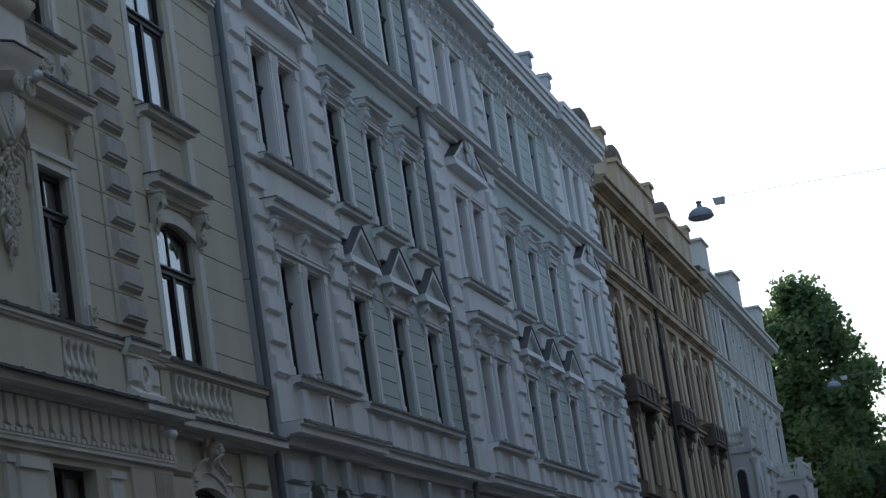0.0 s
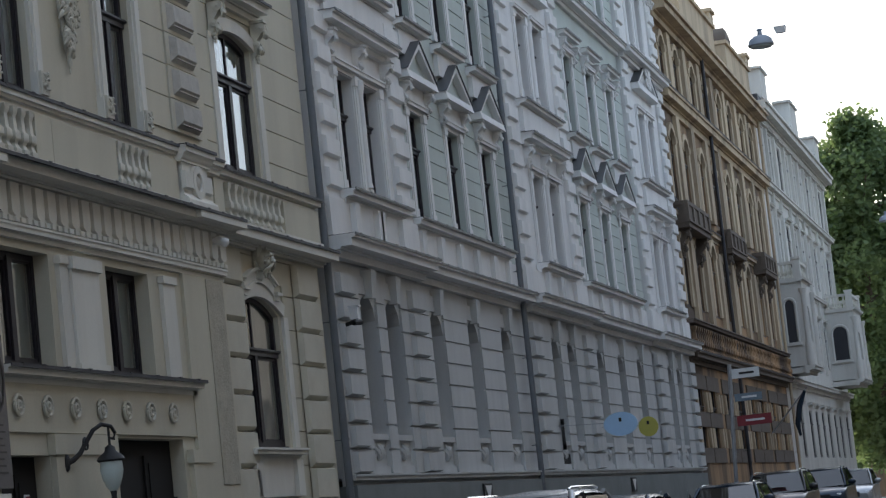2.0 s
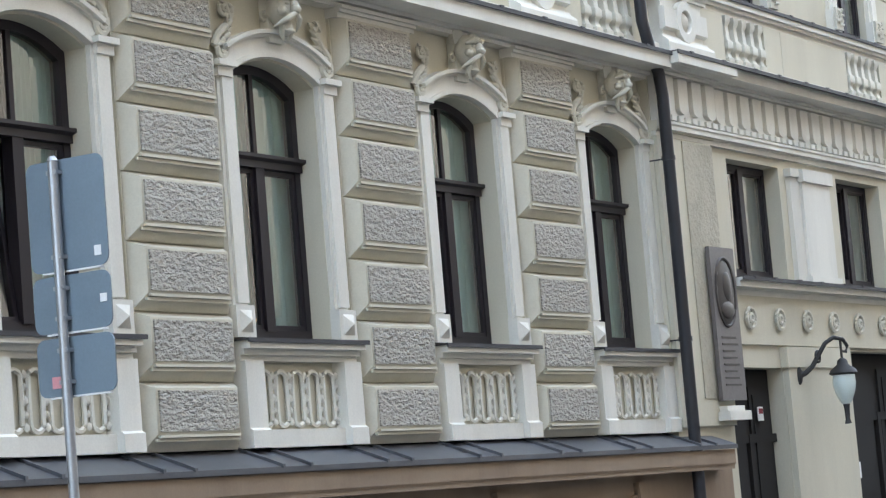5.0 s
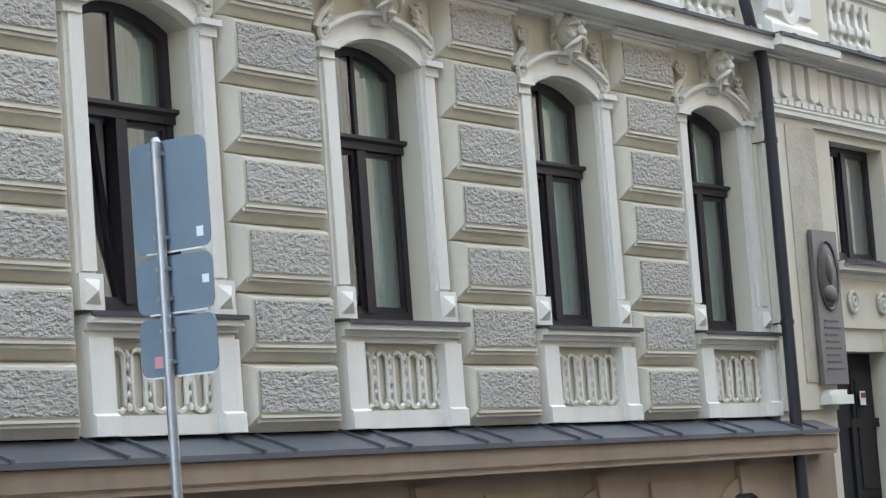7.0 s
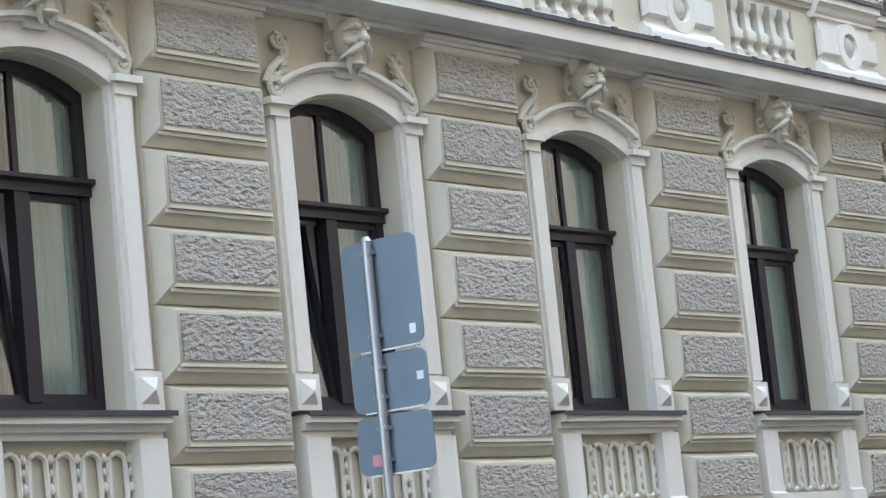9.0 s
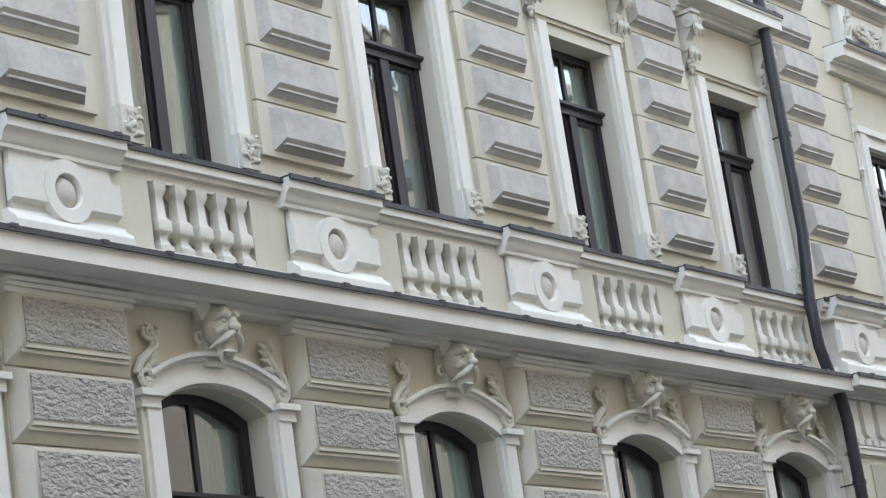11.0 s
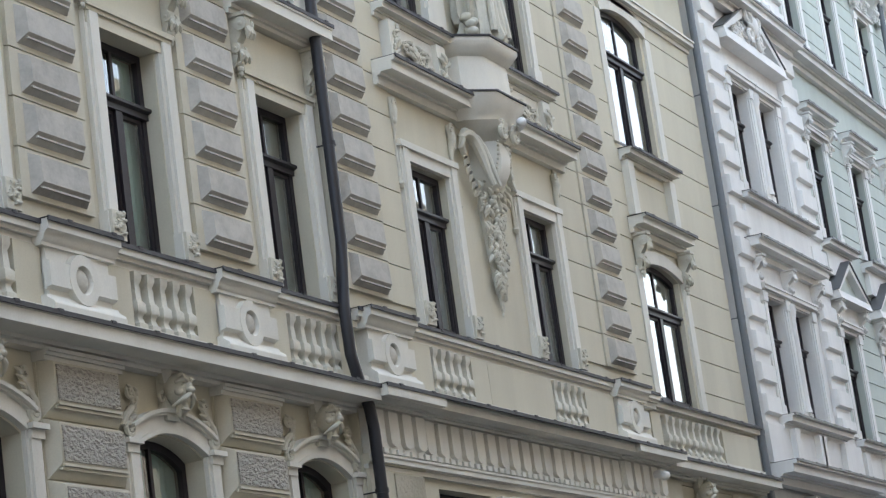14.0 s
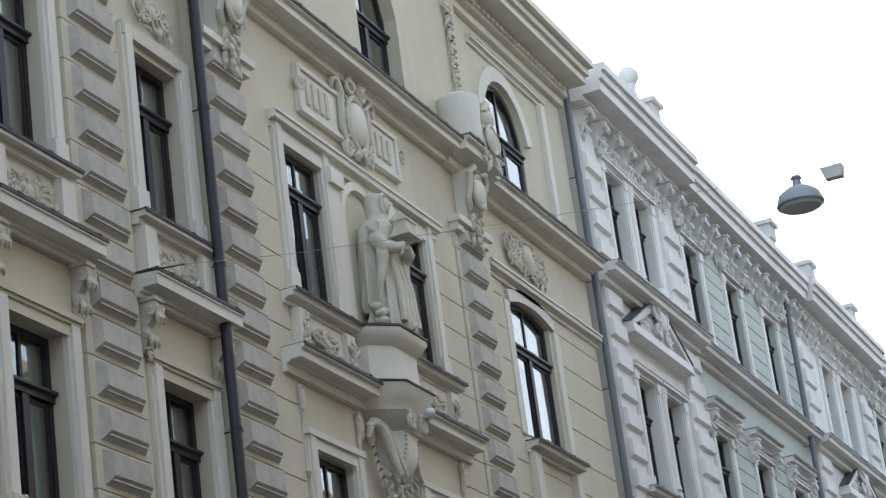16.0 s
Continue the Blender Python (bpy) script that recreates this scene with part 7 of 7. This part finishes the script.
    part("plate_bar", boxes((bx - 0.065, bx - 0.052, by - 0.26, by + 0.26, bz + 0.36, bz + 0.46)), WHITEP, ob)
    part("seat_row", boxes((bx + 2.0, bx + 2.3, by - q * 0.7, by - 0.08, bz + 0.5, bz + belt + 0.25), (bx + 2.0, bx + 2.3, by + 0.08, by + q * 0.7, bz + 0.5, bz + belt + 0.25)), BLACK, ob)
    return ob


car((26.1, 6.4, GROUND), "silver van-like car with a tinted windscreen", SILVER, 1.68, 4.6, 1.86, True)
car((33.5, 6.75, GROUND), "dark blue hatchback behind the silver car", NAVY, 1.56, 4.3, 1.78)
car((57.0, 8.15, GROUND), "dark blue off-road car with roof rails", NAVY, 1.69, 4.6, 1.84, True)
car((68.0, 8.2, GROUND), "charcoal off-road car with roof rails", CHARC, 1.95, 4.7, 1.88, True)
car((80.0, 8.15, GROUND), "dark blue tall off-road car", NAVY, 1.98, 4.7, 1.9, True)
car((91.0, 8.1, GROUND), "silver hatchback far along the kerb", SILVER, 1.9, 4.4, 1.8)
car((15.6, 1.1, GROUND), "white low car parked on the near side", WHITEP, 1.22, 4.2, 1.76)

# ---- sign post on the pavement ----
post = thing("sign_post", (10.95, 9.4, GROUND + 0.12), "galvanised steel post with grey sign backs and stickers", "sign post")
bm = bmesh.new()
lathe(bm, [(0.032, GROUND + 0.1), (0.032, 3.86)], 10.95, 9.4, 12)
lathe(bm, [(0.036, 3.86), (0.02, 3.89)], 10.95, 9.4, 12)
part("post", bm, STEEL, post)


def plate(name, y0, y1, z0, z1, corner=0.05):
    bm = bmesh.new()
    line = []
    for cy, cz, a0 in ((y1 - corner, z1 - corner, 0), (y0 + corner, z1 - corner, 90), (y0 + corner, z0 + corner, 180), (y1 - corner, z0 + corner, 270)):
        for k in range(5):
            a = radians(a0 + k * 22.5)
            line.append((cy + corner * math.cos(a), cz + corner * math.sin(a)))
    slab(bm, line, 10.99, 11.0)
    return part(name, bm, SIGNBACK, post, "grey-blue back of a road sign")


for z0, z1, c in ((3.2, 3.87, 0.06), (2.83, 3.17, 0.06), (2.45, 2.8, 0.06)):
    p = plate("sign_plate", 9.05, 9.65, z0, z1, c)
    for z in (z0 + 0.08, z1 - 0.08):
        part("clamp", boxes((10.93, 10.99, 9.36, 9.44, z - 0.012, z + 0.012)), STEEL, post)
    part("rim_edge", boxes((10.988, 11.008, 9.1, 9.56, z0 - 0.012, z0 - 0.002)), WHITEP, p)
part("sticker", boxes((10.984, 10.989, 9.1, 9.15, 3.26, 3.32)), WHITEP, post, "small white sticker")
part("sticker", boxes((10.984, 10.989, 9.08, 9.13, 2.98, 3.03)), WHITEP, post, "small white sticker")
part("sticker", boxes((10.984, 10.989, 9.45, 9.54, 2.5, 2.57)), PINK, post, "faded pink sticker")

# ---- lamps hung over the street ----
def hanging_lamp(x, y, z):
    ob = thing("hanging_street_lamp", (x, y, z), "grey enamel street lamp hung from a cable", "street lamp", "lamps over the street")
    bm = bmesh.new()
    lathe(bm, [(0.27, z - 0.12), (0.28, z - 0.1), (0.24, z + 0.02), (0.15, z + 0.09), (0.06, z + 0.12), (0.045, z + 0.2), (0.07, z + 0.22), (0.05, z + 0.25)], x, y, 18)
    part("shade", bm, AGED, ob)
    bm = bmesh.new()
    lathe(bm, [(0.22, z - 0.15), (0.25, z - 0.121)], x, y, 18)
    part("diffuser", bm, OPAL, ob, "milky glass diffuser")
    bm = bmesh.new()
    hexa(bm, [(x - 0.06, y - 0.54, z + 0.1), (x + 0.06, y - 0.54, z + 0.1), (x + 0.08, y - 0.56, z + 0.24), (x - 0.08, y - 0.56, z + 0.24), (x - 0.06, y - 0.34, z + 0.1), (x + 0.06, y - 0.34, z + 0.1), (x + 0.08, y - 0.3, z + 0.24), (x - 0.08, y - 0.3, z + 0.24)])
    part("junction_box", bm, WHITEP, ob, "small white junction box")
    return ob


for x, y, z in ((25.6, 5.15, 10.98), (50.0, 5.1, 11.0), (92.0, 5.5, 11.4)):
    hanging_lamp(x, y, z)
    bm = bmesh.new()
    tube(bm, [(x, y - 0.4, z + 0.25), (x, -1.0, z + 0.15), (x, -5.2, z + 0.4)], 0.005, 4)
    tagged(part("cable", bm, STEEL), "thin steel cable across the street", "cable")
bm = bmesh.new()
tube(bm, [(21.13, 10.78, 10.342), (21.9, 9.9, 10.45), (23.5, 7.8, 10.75), (25.6, 5.2, 11.24)], 0.004, 4)
tagged(part("cable", bm, STEEL), "thin steel cable from the facade to a lamp", "cable")
bm = bmesh.new()
tube(bm, [(21.13, 11.5, 10.40), (21.13, 11.1, 10.37), (21.13, 10.76, 10.34)], [0.014, 0.011, 0.008], 6)
tagged(part("cable_anchor", bm, BLACK), "dark iron cable anchor on the facade", "bracket")

# ---- signs farther along ----
def disc_sign(name, x, y, z, w, h, mat, label):
    ob = thing(name, (x, y, z), label, "shop sign")
    bm = bmesh.new()
    pts = [(y + w / 2 * math.cos(k * math.pi / 14), z + h / 2 * math.sin(k * math.pi / 14)) for k in range(28)]
    slab(bm, pts, x, x + 0.06)
    part("disc", bm, mat, ob)
    bm = bmesh.new()
    tube(bm, [(x + 0.03, y + w / 2 - 0.05, z + 0.05), (x + 0.03, Y + 0.0, z + 0.12)], 0.008, 6)
    part("arm", bm, STEEL, ob)
    part("mark", boxes((x - 0.012, x - 0.002, y - 0.03, y + 0.03, z + 0.05, z + 0.14)), BLACK, ob)
    return ob


disc_sign("oval_sign", 55.0, 9.9, 3.52, 0.8, 0.55, BLUEP, "sky-blue oval hanging shop sign")
disc_sign("round_sign", 60.0, 10.1, 3.55, 0.5, 0.5, YELLOWP, "yellow round hanging shop sign")
street_post = thing("sign_post", (70.0, 9.5, GROUND), "tall grey street post with direction plates", "sign post")
bm = bmesh.new()
tube(bm, [(70.0, 9.5, GROUND + 0.1), (70.0, 9.2, 5.4)], 0.06, 10)
part("post", bm, STEEL, street_post)
for z, w, h, mat in ((5.1, 0.8, 0.28, WHITEP), (4.4, 0.8, 0.22, SIGNBACK), (3.72, 1.0, 0.3, REDP)):
    pl = part("sign_plate", boxes((69.9, 69.93, 9.15 - w, 9.15, z - h / 2, z + h / 2)), mat, street_post)
    part("text_bar", boxes((69.89, 69.896, 9.1 - w * 0.75, 9.1 - w * 0.2, z - 0.03, z + 0.03)), BLACK if mat is WHITEP else WHITEP, pl)
for c in (46.6, 63.3):
    pl = tagged(part("vent_plate", boxes((c, c + 0.7, Y - 0.24, Y - 0.205, 1.98, 2.36)), BLACK), "black square plate with a pale triangle on the plinth", "sign")
    bm = bmesh.new()
    slab(bm, [(Y - 0.25, 2.32), (Y - 0.245, 2.32), (Y - 0.245, 2.02), (Y - 0.25, 2.02)], c + 0.3, c + 0.36)
    hexa(bm, [(c + 0.34, Y - 0.248, 2.02), (c + 0.36, Y - 0.248, 2.02), (c + 0.62, Y - 0.248, 2.32), (c + 0.1, Y - 0.248, 2.32), (c + 0.34, Y - 0.242, 2.02), (c + 0.36, Y - 0.242, 2.02), (c + 0.62, Y - 0.242, 2.32), (c + 0.1, Y - 0.242, 2.32)])
    part("triangle", bm, GREYW, pl)
handle = boxes((55.3, 55.36, Y - 0.2, Y - 0.13, 3.1, 3.75), (55.3, 55.42, Y - 0.2, Y - 0.13, 3.68, 3.8), (55.3, 55.42, Y - 0.2, Y - 0.13, 3.08, 3.2))
tagged(part("flag_holder", handle, BLACK), "black iron holder on the grey facade", "bracket")
flagpole = thing("flag", (98, Y, 4.5), "dark furled flag on a slanted pole", "flag")
bm = bmesh.new()
tube(bm, [(98, Y, 3.9), (97.4, Y - 1.7, 5.6)], 0.03, 6)
part("pole", bm, STEEL, flagpole)
bm = bmesh.new()
tube(bm, [(97.45, Y - 1.6, 5.5), (97.6, Y - 1.3, 4.9), (97.6, Y - 1.15, 4.2), (97.65, Y - 1.2, 3.7)], [0.06, 0.12, 0.11, 0.05], 7)
part("cloth", bm, NAVY, flagpole)

# toy on a window sill of the cream house
toy = thing("plush_toy", (15.84, Y + 0.1, 3.13), "small orange and red plush toy on the window board", "toy")
bm = bmesh.new()
blob(bm, (15.84, Y + 0.1, 3.17), (0.045, 0.04, 0.055), 2)
part("torso", bm, REDTOY, toy)
bm = bmesh.new()
blob(bm, (15.84, Y + 0.09, 3.255), (0.042, 0.04, 0.045), 2)
for s in (-1, 1):
    blob(bm, (15.84 + s * 0.035, Y + 0.1, 3.295), (0.015, 0.012, 0.016), 1)
part("head", bm, YELTOY, toy)
dome = bmesh.new()
tube(dome, [(31.9, YR - 0.08, 5.93), (31.88, YR - 0.2, 5.93), (31.86, YR - 0.3, 5.9)], [0.03, 0.06, 0.07], 12)
blob(dome, (31.86, YR - 0.31, 5.89), (0.075, 0.075, 0.07), 2)
tagged(part("security_camera", dome, WHITEP), "small white dome camera on the frieze", "camera")


# ---- trees at the end of the row ----
def tree(x, y, h, r, seed, count):
    ob = thing("tree", (x, y, GROUND), "tall leafy street tree in shade", "tree", "street trees")
    rnd = random.Random(seed)
    bm = bmesh.new()
    tube(bm, [(x, y, GROUND - 0.1), (x + 0.1, y, h * 0.2), (x - 0.1, y + 0.1, h * 0.5), (x, y, h * 0.85)], [0.38, 0.3, 0.22, 0.06], 10)
    tips = []
    for k in range(16):
        a, z = rnd.uniform(0, 6.28), h * rnd.uniform(0.22, 0.75)
        d = r * rnd.uniform(0.5, 0.9)
        tip = (x + d * math.cos(a), y + d * math.sin(a), z + d * 0.7)
        tube(bm, [(x, y, z), ((x + tip[0]) / 2, (y + tip[1]) / 2, z + d * 0.25), tip], [0.12, 0.08, 0.03], 6)
        tips.append(tip)
    part("trunk", bm, BARK, ob)
    verts, faces = [], []
    clumps = []
    for k in range(150):
        f = rnd.uniform(0.0, 1.0)
        z = h * (0.16 + 0.82 * f)
        wide = r * (math.sin(math.pi * min(max(f * 0.92 + 0.1, 0), 1)) ** 0.75)
        a, d = rnd.uniform(0, 6.28), wide * math.sqrt(rnd.uniform(0.1, 1.0)) * rnd.uniform(0.75, 1.12)
        clumps.append((x + d * math.cos(a), y + d * math.sin(a), z, rnd.uniform(0.7, 1.7)))
    for k in range(count):
        cx, cy, cz, cr = clumps[k % len(clumps)]
        v = Vector((rnd.gauss(0, 1), rnd.gauss(0, 1), rnd.gauss(0, 0.75))).normalized() * cr * rnd.uniform(0.35, 1.1)
        p = Vector((cx, cy, cz)) + v
        u = Vector((rnd.gauss(0, 1), rnd.gauss(0, 1), rnd.gauss(0, 0.6))).normalized()
        w = u.cross(Vector((rnd.gauss(0, 1), rnd.gauss(0, 1), rnd.gauss(0, 1)))).normalized()
        s = rnd.uniform(0.13, 0.27)
        n = len(verts)
        verts += [tuple(p - u * s), tuple(p + w * s * 0.6), tuple(p + u * s), tuple(p - w * s * 0.6)]
        faces.append((n, n + 1, n + 2, n + 3))
    me = bpy.data.meshes.new("crown")
    me.from_pydata(verts, [], faces)
    me.materials.append(LEAF)
    tagged(piece("crown", me, ob), kind="stuff")
    return ob


tree(149, 10.4, 24.6, 4.9, 1, 52000)
tree(152, 3.6, 17.0, 4.2, 2, 20000)
tree(158, 10.0, 18.0, 5.0, 3, 34000)
tree(160, -2.5, 14.0, 4.4, 4, 18000)
tree(172, 14.0, 20.0, 6.0, 5, 24000)
far = thing("town_house", (215, 5, GROUND), "dim brown house closing the street", "house")
part("wall", boxes((205, 225, -30, 40, 0, 9)), OCHRE, far)
part("roof", boxes((204.5, 225.5, -30.5, 40.5, 9, 9.4)), LEAD, far)
